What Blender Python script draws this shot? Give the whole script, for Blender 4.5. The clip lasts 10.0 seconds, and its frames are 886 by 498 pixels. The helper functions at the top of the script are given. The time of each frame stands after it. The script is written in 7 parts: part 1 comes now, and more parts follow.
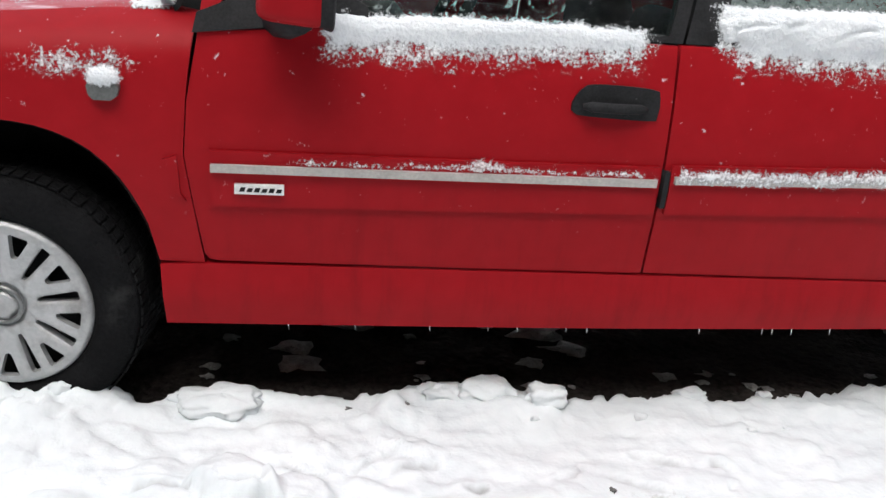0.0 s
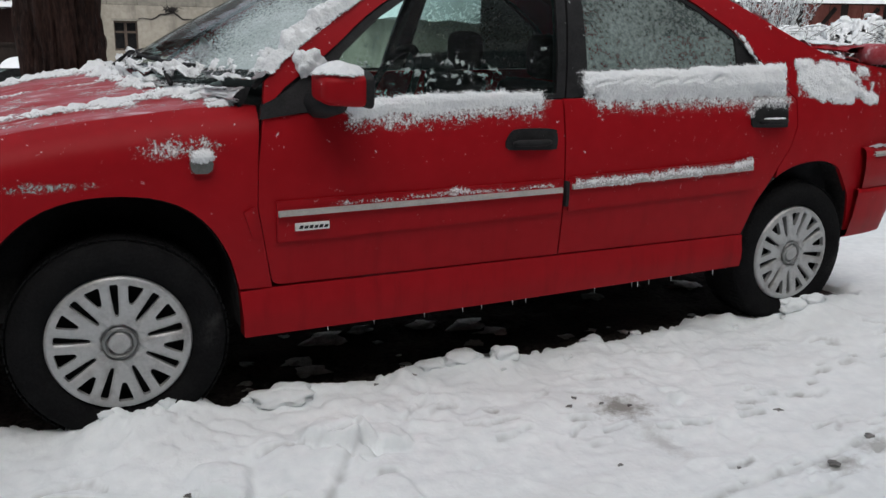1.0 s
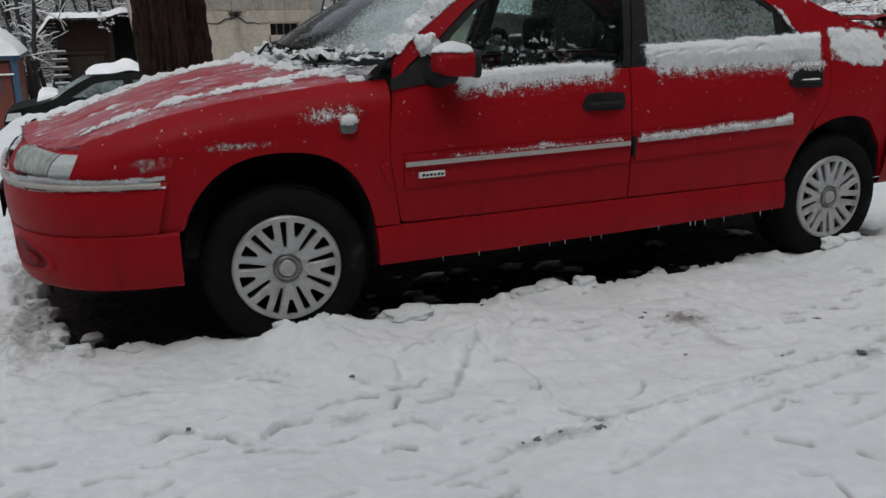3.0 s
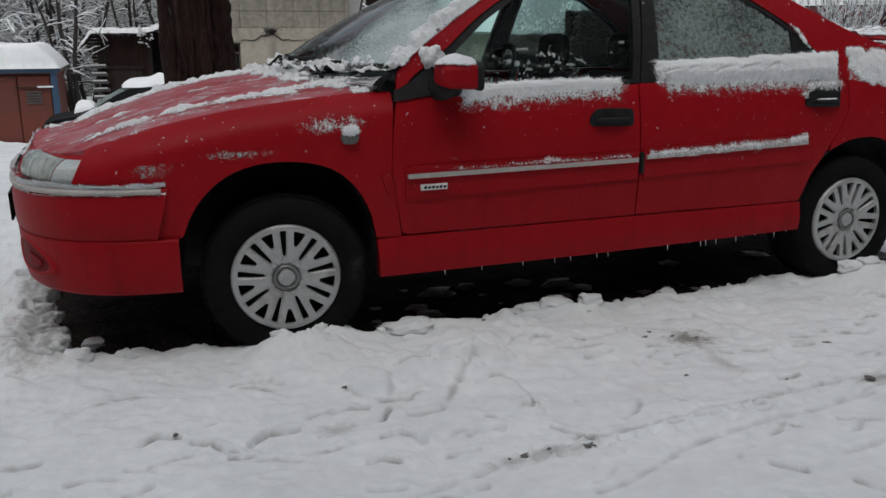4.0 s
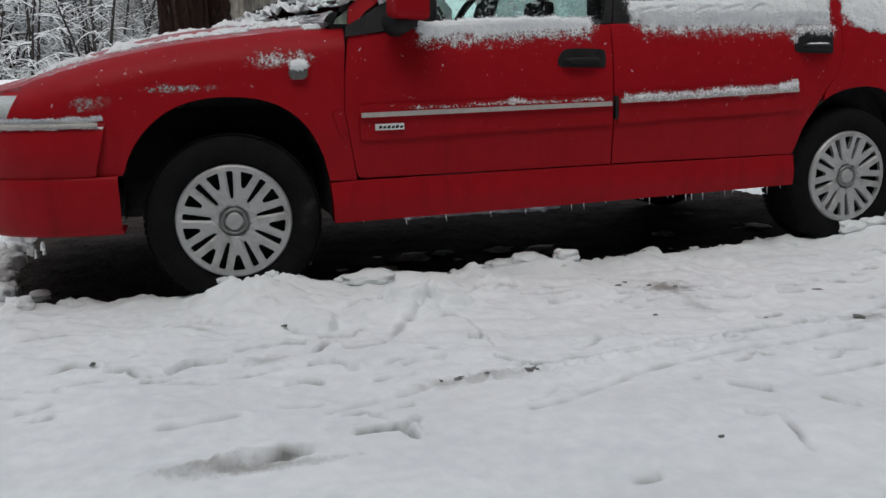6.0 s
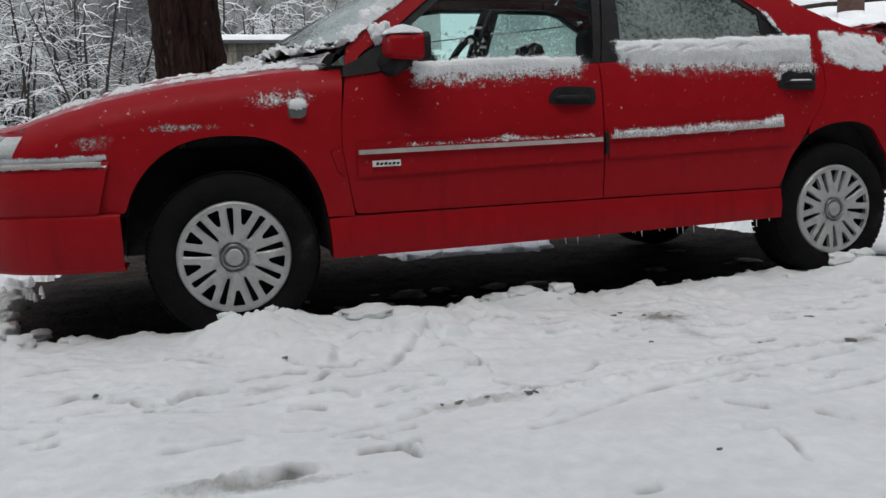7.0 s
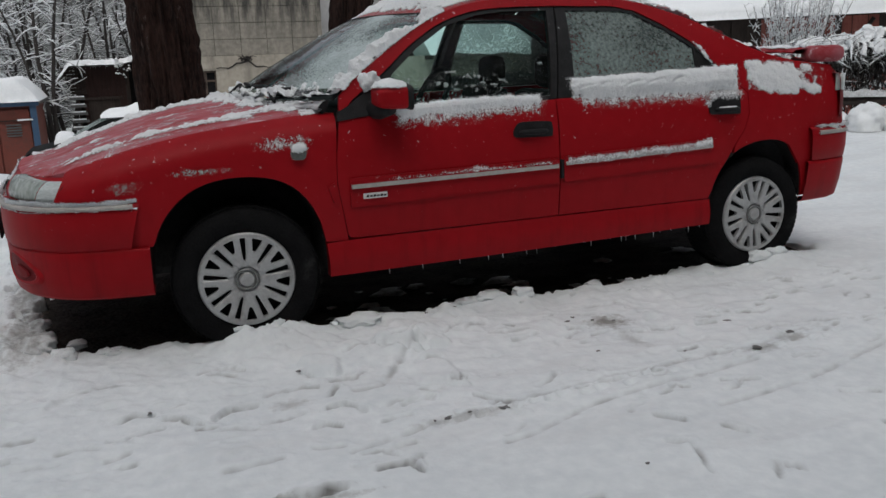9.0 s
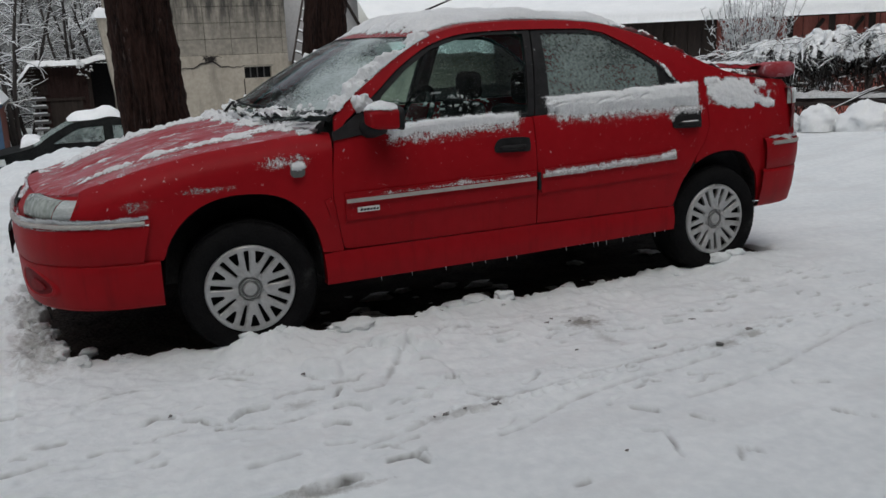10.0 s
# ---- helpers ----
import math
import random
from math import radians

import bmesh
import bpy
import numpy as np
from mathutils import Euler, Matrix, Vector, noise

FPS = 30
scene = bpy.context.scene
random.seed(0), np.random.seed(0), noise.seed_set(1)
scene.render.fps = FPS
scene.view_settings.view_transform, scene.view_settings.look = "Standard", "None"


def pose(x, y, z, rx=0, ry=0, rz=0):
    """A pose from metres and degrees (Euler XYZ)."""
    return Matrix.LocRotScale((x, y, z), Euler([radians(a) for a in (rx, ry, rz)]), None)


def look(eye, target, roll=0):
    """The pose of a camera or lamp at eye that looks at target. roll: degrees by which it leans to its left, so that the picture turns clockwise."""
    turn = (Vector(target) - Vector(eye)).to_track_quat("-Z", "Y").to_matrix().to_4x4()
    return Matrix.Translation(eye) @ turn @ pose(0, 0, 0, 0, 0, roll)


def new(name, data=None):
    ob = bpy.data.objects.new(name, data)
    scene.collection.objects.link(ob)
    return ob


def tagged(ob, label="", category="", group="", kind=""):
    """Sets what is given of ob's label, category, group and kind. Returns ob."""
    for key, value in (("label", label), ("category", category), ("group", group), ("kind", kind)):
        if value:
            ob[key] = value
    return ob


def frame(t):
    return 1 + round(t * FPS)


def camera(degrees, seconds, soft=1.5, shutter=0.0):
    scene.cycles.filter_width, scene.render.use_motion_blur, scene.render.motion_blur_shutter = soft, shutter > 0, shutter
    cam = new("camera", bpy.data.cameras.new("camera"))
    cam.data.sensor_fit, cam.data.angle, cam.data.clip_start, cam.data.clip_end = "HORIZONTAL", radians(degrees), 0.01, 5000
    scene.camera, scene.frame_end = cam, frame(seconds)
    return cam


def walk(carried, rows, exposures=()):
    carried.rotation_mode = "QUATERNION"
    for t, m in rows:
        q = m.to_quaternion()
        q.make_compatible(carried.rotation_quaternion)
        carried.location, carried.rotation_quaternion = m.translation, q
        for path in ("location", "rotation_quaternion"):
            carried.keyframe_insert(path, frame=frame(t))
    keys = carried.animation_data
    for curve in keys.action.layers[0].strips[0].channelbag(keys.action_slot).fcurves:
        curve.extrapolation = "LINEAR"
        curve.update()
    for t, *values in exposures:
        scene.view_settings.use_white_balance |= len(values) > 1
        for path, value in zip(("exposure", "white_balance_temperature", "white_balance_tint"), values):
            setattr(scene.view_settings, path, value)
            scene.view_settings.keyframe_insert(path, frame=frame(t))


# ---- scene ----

import collections

cam = camera(54.6, 10.0)
PATH = [
    (0, (0.698, -1.904, 1.217), (0.999, -0.064, 0.493), 5.3),
    (0.5, (0.239, -2.298, 1.185), (0.813, -0.476, 0.591), 2.1),
    (1, (-0.192, -2.549, 1.231), (0.661, -0.812, 0.723), 1.4),
    (1.5, (-0.52, -2.826, 1.219), (0.314, -1.079, 0.714), -0.3),
    (2, (-0.726, -3.003, 1.204), (0.083, -1.247, 0.69), -0.6),
    (3.3, (-0.581, -3.135, 1.199), (0.11, -1.33, 0.687), -0.9),
    (3.5, (-0.538, -3.152, 1.19), (0.111, -1.328, 0.69), -0.4),
    (4, (-0.526, -3.14, 1.17), (0.149, -1.319, 0.696), -0.3),
    (4.5, (-0.404, -3.161, 1.192), (0.317, -1.359, 0.706), -0.2),
    (5, (-0.164, -3.154, 1.109), (0.412, -1.296, 0.644), -1.3),
    (5.2, (-0.115, -3.142, 1.046), (0.443, -1.282, 0.567), -1.1),
    (6.3, (-0.234, -3.163, 0.702), (0.367, -1.281, 0.389), -1.7),
    (6.5, (-0.239, -3.178, 0.695), (0.362, -1.292, 0.413), -1.8),
    (7, (-0.239, -3.203, 0.697), (0.378, -1.317, 0.446), -2.2),
    (7.5, (-0.259, -3.225, 0.697), (0.373, -1.344, 0.445), -2.7),
    (8, (-0.273, -3.193, 0.883), (0.386, -1.329, 0.587), -2.8),
    (8.5, (-0.385, -3.386, 1.13), (0.292, -1.547, 0.731), -2.8),
    (9, (-0.508, -3.631, 1.188), (0.203, -1.812, 0.757), -2.1),
    (9.5, (-0.641, -3.77, 1.25), (0.116, -1.972, 0.812), -1.9),
    (10, (-0.726, -3.843, 1.322), (0.065, -2.062, 0.876), -2.3),
]
EXPOSURES = [(0.0, 0.1), (0.5, -0.43), (1.0, -0.78), (2.0, -1.08), (4.5, -1.19), (5.2, -1.12), (6.5, -0.86), (7.5, -0.89), (8.0, -0.96), (8.5, -1.13), (10.0, -1.21)]
walk(cam, [(t, look(eye, target, roll)) for t, eye, target, roll in PATH], EXPOSURES)

# ---- light: an overcast winter sky ----
world = bpy.data.worlds.new("overcast")
scene.world = world
world.use_nodes = True
wn = world.node_tree
sky = wn.nodes.new("ShaderNodeTexSky")
sky.sky_type = "NISHITA"
sky.sun_disc = False
sky.sun_elevation = radians(58)
sky.sun_rotation = radians(200)
sky.air_density, sky.dust_density, sky.ozone_density = 1.0, 3.0, 1.0
grey = wn.nodes.new("ShaderNodeHueSaturation")
grey.inputs["Saturation"].default_value = 0.3
grey.inputs["Value"].default_value = 2.4
wn.links.new(sky.outputs[0], grey.inputs["Color"])
wn.links.new(grey.outputs[0], wn.nodes["Background"].inputs["Color"])
wn.nodes["Background"].inputs["Strength"].default_value = 0.15
sun = new("sun", bpy.data.lights.new("sun", "SUN"))
sun.data.energy, sun.data.angle, sun.data.color = 0.7, radians(60), (1.0, 0.97, 0.93)
sun.matrix_world = look((-4, -10, 20), (0, 0, 0))


# ---- materials ----
def mat(name, colour, rough=0.5, metal=0.0, tint=None, scale=8.0, bump=0.0, bump_scale=60.0, spec=0.5, coat=0.0, stretch=(1, 1, 1)):
    """A surface with two scales of colour change and fine relief."""
    m = bpy.data.materials.new(name)
    m.use_nodes = True
    nt = m.node_tree
    b = nt.nodes["Principled BSDF"]
    b.inputs["Roughness"].default_value, b.inputs["Metallic"].default_value = rough, metal
    b.inputs["Specular IOR Level"].default_value, b.inputs["Coat Weight"].default_value = spec, coat
    b.inputs["Coat Roughness"].default_value = 0.08
    co = nt.nodes.new("ShaderNodeTexCoord")
    mp = nt.nodes.new("ShaderNodeMapping")
    mp.inputs["Scale"].default_value = stretch
    nt.links.new(co.outputs["Object"], mp.inputs["Vector"])
    n1, n2 = nt.nodes.new("ShaderNodeTexNoise"), nt.nodes.new("ShaderNodeTexNoise")
    n1.inputs["Scale"].default_value, n1.inputs["Detail"].default_value = scale, 6
    n2.inputs["Scale"].default_value, n2.inputs["Detail"].default_value = scale * 9, 4
    mix, ramp, mx = nt.nodes.new("ShaderNodeMath"), nt.nodes.new("ShaderNodeMapRange"), nt.nodes.new("ShaderNodeMix")
    mix.operation = "ADD"
    for n in (n1, n2):
        nt.links.new(mp.outputs[0], n.inputs["Vector"])
    nt.links.new(n1.outputs[0], mix.inputs[0])
    nt.links.new(n2.outputs[0], mix.inputs[1])
    ramp.inputs["From Min"].default_value, ramp.inputs["From Max"].default_value = 0.75, 1.25
    nt.links.new(mix.outputs[0], ramp.inputs["Value"])
    mx.data_type = "RGBA"
    nt.links.new(ramp.outputs[0], mx.inputs["Factor"])
    mx.inputs["A"].default_value = (*colour, 1)
    mx.inputs["B"].default_value = (*(tint or [min(1, c * 1.25 + 0.01) for c in colour]), 1)
    nt.links.new(mx.outputs["Result"], b.inputs["Base Color"])
    if bump:
        n3, bp = nt.nodes.new("ShaderNodeTexNoise"), nt.nodes.new("ShaderNodeBump")
        n3.inputs["Scale"].default_value, n3.inputs["Detail"].default_value = bump_scale, 8
        nt.links.new(mp.outputs[0], n3.inputs["Vector"])
        bp.inputs["Strength"].default_value, bp.inputs["Distance"].default_value = bump, 0.02
        nt.links.new(n3.outputs[0], bp.inputs["Height"])
        nt.links.new(bp.outputs[0], b.inputs["Normal"])
    return m


def over(m, colour, rough, scale, lo, hi, stretch=(1, 1, 1), detail=8, bump=0.0, where=None):
    """Lays a second stuff (rime, dirt) over a material in patches of its own."""
    nt = m.node_tree
    b = nt.nodes["Principled BSDF"]
    co, mp = nt.nodes.new("ShaderNodeTexCoord"), nt.nodes.new("ShaderNodeMapping")
    mp.inputs["Scale"].default_value = stretch
    n, r = nt.nodes.new("ShaderNodeTexNoise"), nt.nodes.new("ShaderNodeMapRange")
    n.inputs["Scale"].default_value, n.inputs["Detail"].default_value, n.inputs["Roughness"].default_value = scale, detail, 0.65
    r.inputs["From Min"].default_value, r.inputs["From Max"].default_value = lo, hi
    nt.links.new(co.outputs["Object"], mp.inputs["Vector"])
    nt.links.new(mp.outputs[0], n.inputs["Vector"])
    nt.links.new(n.outputs[0], r.inputs["Value"])
    fac = r.outputs[0]
    if where:
        sep, w, mul = nt.nodes.new("ShaderNodeSeparateXYZ"), nt.nodes.new("ShaderNodeMapRange"), nt.nodes.new("ShaderNodeMath")
        nt.links.new(co.outputs["Object"], sep.inputs[0])
        nt.links.new(sep.outputs[where[0]], w.inputs["Value"])
        w.inputs["From Min"].default_value, w.inputs["From Max"].default_value = where[1], where[2]
        mul.operation = "MULTIPLY"
        nt.links.new(fac, mul.inputs[0])
        nt.links.new(w.outputs[0], mul.inputs[1])
        fac = mul.outputs[0]
    for socket, value in (("Base Color", (*colour, 1)), ("Roughness", rough)):
        mx = nt.nodes.new("ShaderNodeMix")
        if socket == "Base Color":
            mx.data_type, a, bb, out = "RGBA", mx.inputs["A"], mx.inputs["B"], mx.outputs["Result"]
            a, bb, out = mx.inputs[6], mx.inputs[7], mx.outputs[2]
        else:
            a, bb, out = mx.inputs[2], mx.inputs[3], mx.outputs[0]
        old = b.inputs[socket]
        if old.links:
            nt.links.new(old.links[0].from_socket, a)
        else:
            a.default_value = old.default_value
        bb.default_value = value
        nt.links.new(fac, mx.inputs[0])
        nt.links.new(out, old)
    return m


def glass(name, colour, gloss=0.05, rime=None, streak=0.0, frost=(0.75, 0.8, 0.8)):
    """A thin pane: clear, tinted, with mirror gloss that grows at grazing angles, and rime specks."""
    m = bpy.data.materials.new(name)
    m.use_nodes = True
    nt = m.node_tree
    nt.nodes.remove(nt.nodes["Principled BSDF"])
    out = nt.nodes["Material Output"]
    tr, gl, fr, mx = (nt.nodes.new("ShaderNode" + k) for k in ("BsdfTransparent", "BsdfGlossy", "Fresnel", "MixShader"))
    tr.inputs[0].default_value, gl.inputs["Roughness"].default_value = (*colour, 1), gloss
    fr.inputs[0].default_value = 1.33
    nt.links.new(fr.outputs[0], mx.inputs[0])
    nt.links.new(tr.outputs[0], mx.inputs[1])
    nt.links.new(gl.outputs[0], mx.inputs[2])
    last = mx.outputs[0]
    if streak:
        # melt water run along the pane and refrozen
        cs, ms, ns, bs = (nt.nodes.new("ShaderNode" + k) for k in ("TexCoord", "Mapping", "TexNoise", "Bump"))
        ms.inputs["Scale"].default_value = (4, 4, 45)
        ns.inputs["Scale"].default_value, ns.inputs["Detail"].default_value = 1.0, 5
        nt.links.new(cs.outputs["Object"], ms.inputs["Vector"])
        nt.links.new(ms.outputs[0], ns.inputs["Vector"])
        nt.links.new(ns.outputs[0], bs.inputs["Height"])
        bs.inputs["Strength"].default_value, bs.inputs["Distance"].default_value = streak, 0.02
        nt.links.new(bs.outputs[0], gl.inputs["Normal"])
    if rime:
        scale, lo, hi, most = rime
        co, n, n2, ad, r, df, m2 = (nt.nodes.new("ShaderNode" + k) for k in ("TexCoord", "TexNoise", "TexNoise", "Math", "MapRange", "BsdfDiffuse", "MixShader"))
        n.inputs["Scale"].default_value, n.inputs["Detail"].default_value, n.inputs["Roughness"].default_value = scale, 10, 0.75
        n2.inputs["Scale"].default_value, n2.inputs["Detail"].default_value = scale / 12, 3
        ad.operation, ad.inputs[1].default_value = "MULTIPLY_ADD", 0.4
        for k in (n, n2):
            nt.links.new(co.outputs["Object"], k.inputs["Vector"])
        nt.links.new(n2.outputs[0], ad.inputs[0])
        nt.links.new(n.outputs[0], ad.inputs[2])
        r.inputs["From Min"].default_value, r.inputs["From Max"].default_value, r.inputs["To Max"].default_value = lo, hi, most
        nt.links.new(ad.outputs[0], r.inputs["Value"])
        df.inputs[0].default_value = (*frost, 1)
        nt.links.new(r.outputs[0], m2.inputs[0])
        nt.links.new(last, m2.inputs[1])
        nt.links.new(df.outputs[0], m2.inputs[2])
        last = m2.outputs[0]
    nt.links.new(last, out.inputs[0])
    return m


SNOW = mat("snow", (0.79, 0.82, 0.835), 0.7, tint=(0.86, 0.885, 0.895), scale=3, bump=0.35, bump_scale=90, spec=0.25)
SNOW_GROUND = mat("trodden_snow", (0.715, 0.757, 0.775), 0.65, tint=(0.825, 0.862, 0.873), scale=2.2, bump=0.2, bump_scale=45, spec=0.2)
over(SNOW_GROUND, (0.66, 0.675, 0.685), 0.7, 2.0, 0.5, 0.85, stretch=(0.5, 1.6, 1), detail=10)
SOIL = mat("wet_soil", (0.018, 0.015, 0.014), 0.85, tint=(0.062, 0.052, 0.047), scale=6, bump=1.0, bump_scale=35, spec=0.04)
PAINT = mat("red_paint", (0.285, 0.0045, 0.0085), 0.5, tint=(0.32, 0.006, 0.011), scale=2, spec=0.13, coat=0.0)
over(PAINT, (0.8, 0.8, 0.82), 0.7, 42.0, 0.655, 0.70, detail=9, where=("Z", 0.5, 1.1))
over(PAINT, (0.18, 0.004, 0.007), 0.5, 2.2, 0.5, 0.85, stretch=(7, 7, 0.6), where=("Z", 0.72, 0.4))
PAINT_RIMED = mat("red_paint_with_rime", (0.285, 0.0045, 0.0085), 0.5, tint=(0.32, 0.006, 0.011), scale=2, spec=0.13, coat=0.0)
over(PAINT_RIMED, (0.5, 0.24, 0.28), 0.7, 5.0, 0.36, 0.86, stretch=(0.8, 3.0, 1), detail=12)
over(PAINT_RIMED, (0.72, 0.66, 0.69), 0.7, 16.0, 0.55, 0.76, stretch=(0.5, 1.6, 1), detail=12)
BLACK = mat("black_plastic", (0.010, 0.010, 0.011), 0.55, scale=20, bump=0.1, bump_scale=400, spec=0.2)
over(BLACK, (0.6, 0.62, 0.63), 0.7, 30.0, 0.66, 0.74)
DARK = mat("dark_trim", (0.011, 0.011, 0.012), 0.8, scale=20, spec=0.2)
RUBBER = mat("tyre_rubber", (0.007, 0.007, 0.0075), 0.95, tint=(0.013, 0.013, 0.0135), scale=12, bump=0.3, bump_scale=120, spec=0.05)
SILVER = mat("silver_wheel_cover", (0.4, 0.41, 0.41), 0.45, 0.4, tint=(0.48, 0.48, 0.48), scale=10)
over(SILVER, (0.16, 0.15, 0.14), 0.7, 9.0, 0.5, 0.85)
over(RUBBER, (0.045, 0.045, 0.044), 0.9, 6.0, 0.62, 0.82)
HOUSING = mat("wheel_housing_felt", (0.026, 0.025, 0.025), 0.95, tint=(0.055, 0.053, 0.052), scale=7, bump=0.6, bump_scale=25, spec=0.1)
over(HOUSING, (0.3, 0.3, 0.3), 0.9, 6.0, 0.66, 0.76)
HUB = mat("dull_hub_ring", (0.16, 0.165, 0.16), 0.35, 0.6, tint=(0.25, 0.25, 0.25), scale=20)
STRIP = mat("pale_rubbing_strip", (0.34, 0.32, 0.30), 0.6, tint=(0.47, 0.445, 0.42), scale=15, bump=0.1)
WHITE_BADGE = mat("badge_white", (0.7, 0.7, 0.68), 0.4)
LAMP = mat("lamp_glass", (0.16, 0.185, 0.165), 0.25, 0.1, tint=(0.40, 0.44, 0.40), scale=5, spec=0.6, bump=0.12, bump_scale=16, stretch=(1, 1.6, 0.7), coat=0.3)
over(LAMP, (0.45, 0.49, 0.48), 0.5, 16.0, 0.54, 0.8)
LAMP_CLEAR = mat("lamp_indicator", (0.42, 0.46, 0.45), 0.3, 0.1, tint=(0.6, 0.64, 0.63), scale=7, spec=0.8, bump=0.3, bump_scale=20, stretch=(1, 1, 4), coat=0.5)
REPEATER = mat("grey_repeater", (0.09, 0.095, 0.09), 0.3, tint=(0.15, 0.155, 0.15), scale=20, spec=0.5)
RED_LENS = mat("tail_lamp_red", (0.14, 0.004, 0.008), 0.55, tint=(0.19, 0.006, 0.01), scale=14, spec=0.12)
FOG_LAMP = mat("dull_red_lamp", (0.15, 0.006, 0.009), 0.6, tint=(0.2, 0.01, 0.014), scale=60, spec=0.15)
# darkened body red paints the shade inside the flush fog lamp duct
DUCT_SHADE = mat("shaded_red_duct", (0.12, 0.0035, 0.006), 0.6, spec=0.1)
# pale cover colour stands in for bright snow and sky in the parked car's panes
PALE_PANE = glass("pale_window_glass", (0.6, 0.75, 0.72), 0.1, (8, 0.3, 0.9, 0.6), 0.0, (0.36, 0.44, 0.43))
GLASS = glass("window_glass", (0.7, 0.86, 0.83), 0.03, (60, 0.80, 1.0, 0.25), 0.9, (0.4, 0.47, 0.46))
GLASS_RIMED = glass("rimed_window_glass", (0.5, 0.62, 0.59), 0.12, (60, 0.46, 0.94, 0.9), 0.3, (0.33, 0.4, 0.385))
SCREEN = glass("windscreen_glass", (0.5, 0.63, 0.6), 0.05, (40, 0.72, 1.05, 0.4), 0.2, (0.4, 0.47, 0.46))
SEAT = mat("seat_cloth", (0.008, 0.008, 0.009), 0.9, scale=30, bump=0.2, bump_scale=300, spec=0.1)
BARK = mat("bark", (0.007, 0.0042, 0.0036), 0.95, tint=(0.042, 0.022, 0.0175), scale=7, bump=1.0, bump_scale=25, stretch=(1, 1, 0.25), spec=0.2)
over(BARK, (0.16, 0.125, 0.115), 0.9, 7.0, 0.62, 0.70, stretch=(1, 1, 0.35))
TWIG = mat("twig_bark", (0.018, 0.015, 0.014), 0.9, tint=(0.045, 0.038, 0.034), scale=6)
PLASTER = mat("old_plaster", (0.3, 0.27, 0.22), 0.9, tint=(0.4, 0.365, 0.305), scale=1.3, bump=0.3, bump_scale=20)
over(PLASTER, (0.16, 0.15, 0.13), 0.9, 1.1, 0.5, 0.8, stretch=(3, 1, 0.6))
BLOCK = mat("concrete_block", (0.2, 0.185, 0.155), 0.95, tint=(0.31, 0.285, 0.24), scale=1.3, bump=0.4, bump_scale=30)
over(BLOCK, (0.05, 0.048, 0.043), 0.95, 2.2, 0.38, 0.62, stretch=(2.4, 1, 0.45), where=("Z", 1.6, 2.7))
JOINT = mat("mossy_joint", (0.045, 0.043, 0.035), 0.95, tint=(0.16, 0.15, 0.125), scale=3)
WHITEWALL = mat("white_render", (0.42, 0.42, 0.42), 0.9, tint=(0.5, 0.5, 0.5), scale=2)
OLDWOOD = mat("weathered_dark_boards", (0.018, 0.013, 0.011), 0.9, tint=(0.045, 0.032, 0.026), scale=3, stretch=(6, 6, 0.6), bump=0.4)
REDBOARD = mat("red_painted_boards", (0.27, 0.075, 0.056), 0.85, tint=(0.43, 0.15, 0.12), scale=3, stretch=(4, 4, 0.5), bump=0.2)
REDSTEEL = mat("rusty_red_steel", (0.15, 0.03, 0.018), 0.7, tint=(0.1, 0.03, 0.02), scale=2, bump=0.1)
BLUE = mat("blue_steel_edge", (0.03, 0.07, 0.13), 0.6)
BLACKCAR = mat("black_car_paint", (0.005, 0.006, 0.006), 0.55, scale=4, spec=0.04)
METAL = mat("grey_metal", (0.1, 0.1, 0.1), 0.6, 0.5, scale=8)
ICE = mat("ice", (0.75, 0.78, 0.8), 0.1, spec=0.6)
CASEMENT = mat("brown_window_frame", (0.07, 0.05, 0.038), 0.85, tint=(0.15, 0.115, 0.09), scale=9, stretch=(4, 4, 0.6), bump=0.2)
CHIMNEY = mat("brown_chimney_brick", (0.06, 0.032, 0.026), 0.9, tint=(0.12, 0.065, 0.052), scale=6, stretch=(1, 1, 4), bump=0.4, bump_scale=20)
# snow greyed in its colour for the shade on the plank stack
SHADED_SNOW = mat("shaded_grey_snow", (0.34, 0.35, 0.35), 0.75, tint=(0.62, 0.64, 0.65), scale=5, bump=0.4, bump_scale=60, spec=0.2)
# grey for leaf bits, and for dark footprint holes laid on as scraps
LEAF_AND_HOLE = mat("dead_leaf", (0.10, 0.098, 0.095), 0.8, tint=(0.22, 0.216, 0.21), scale=40)


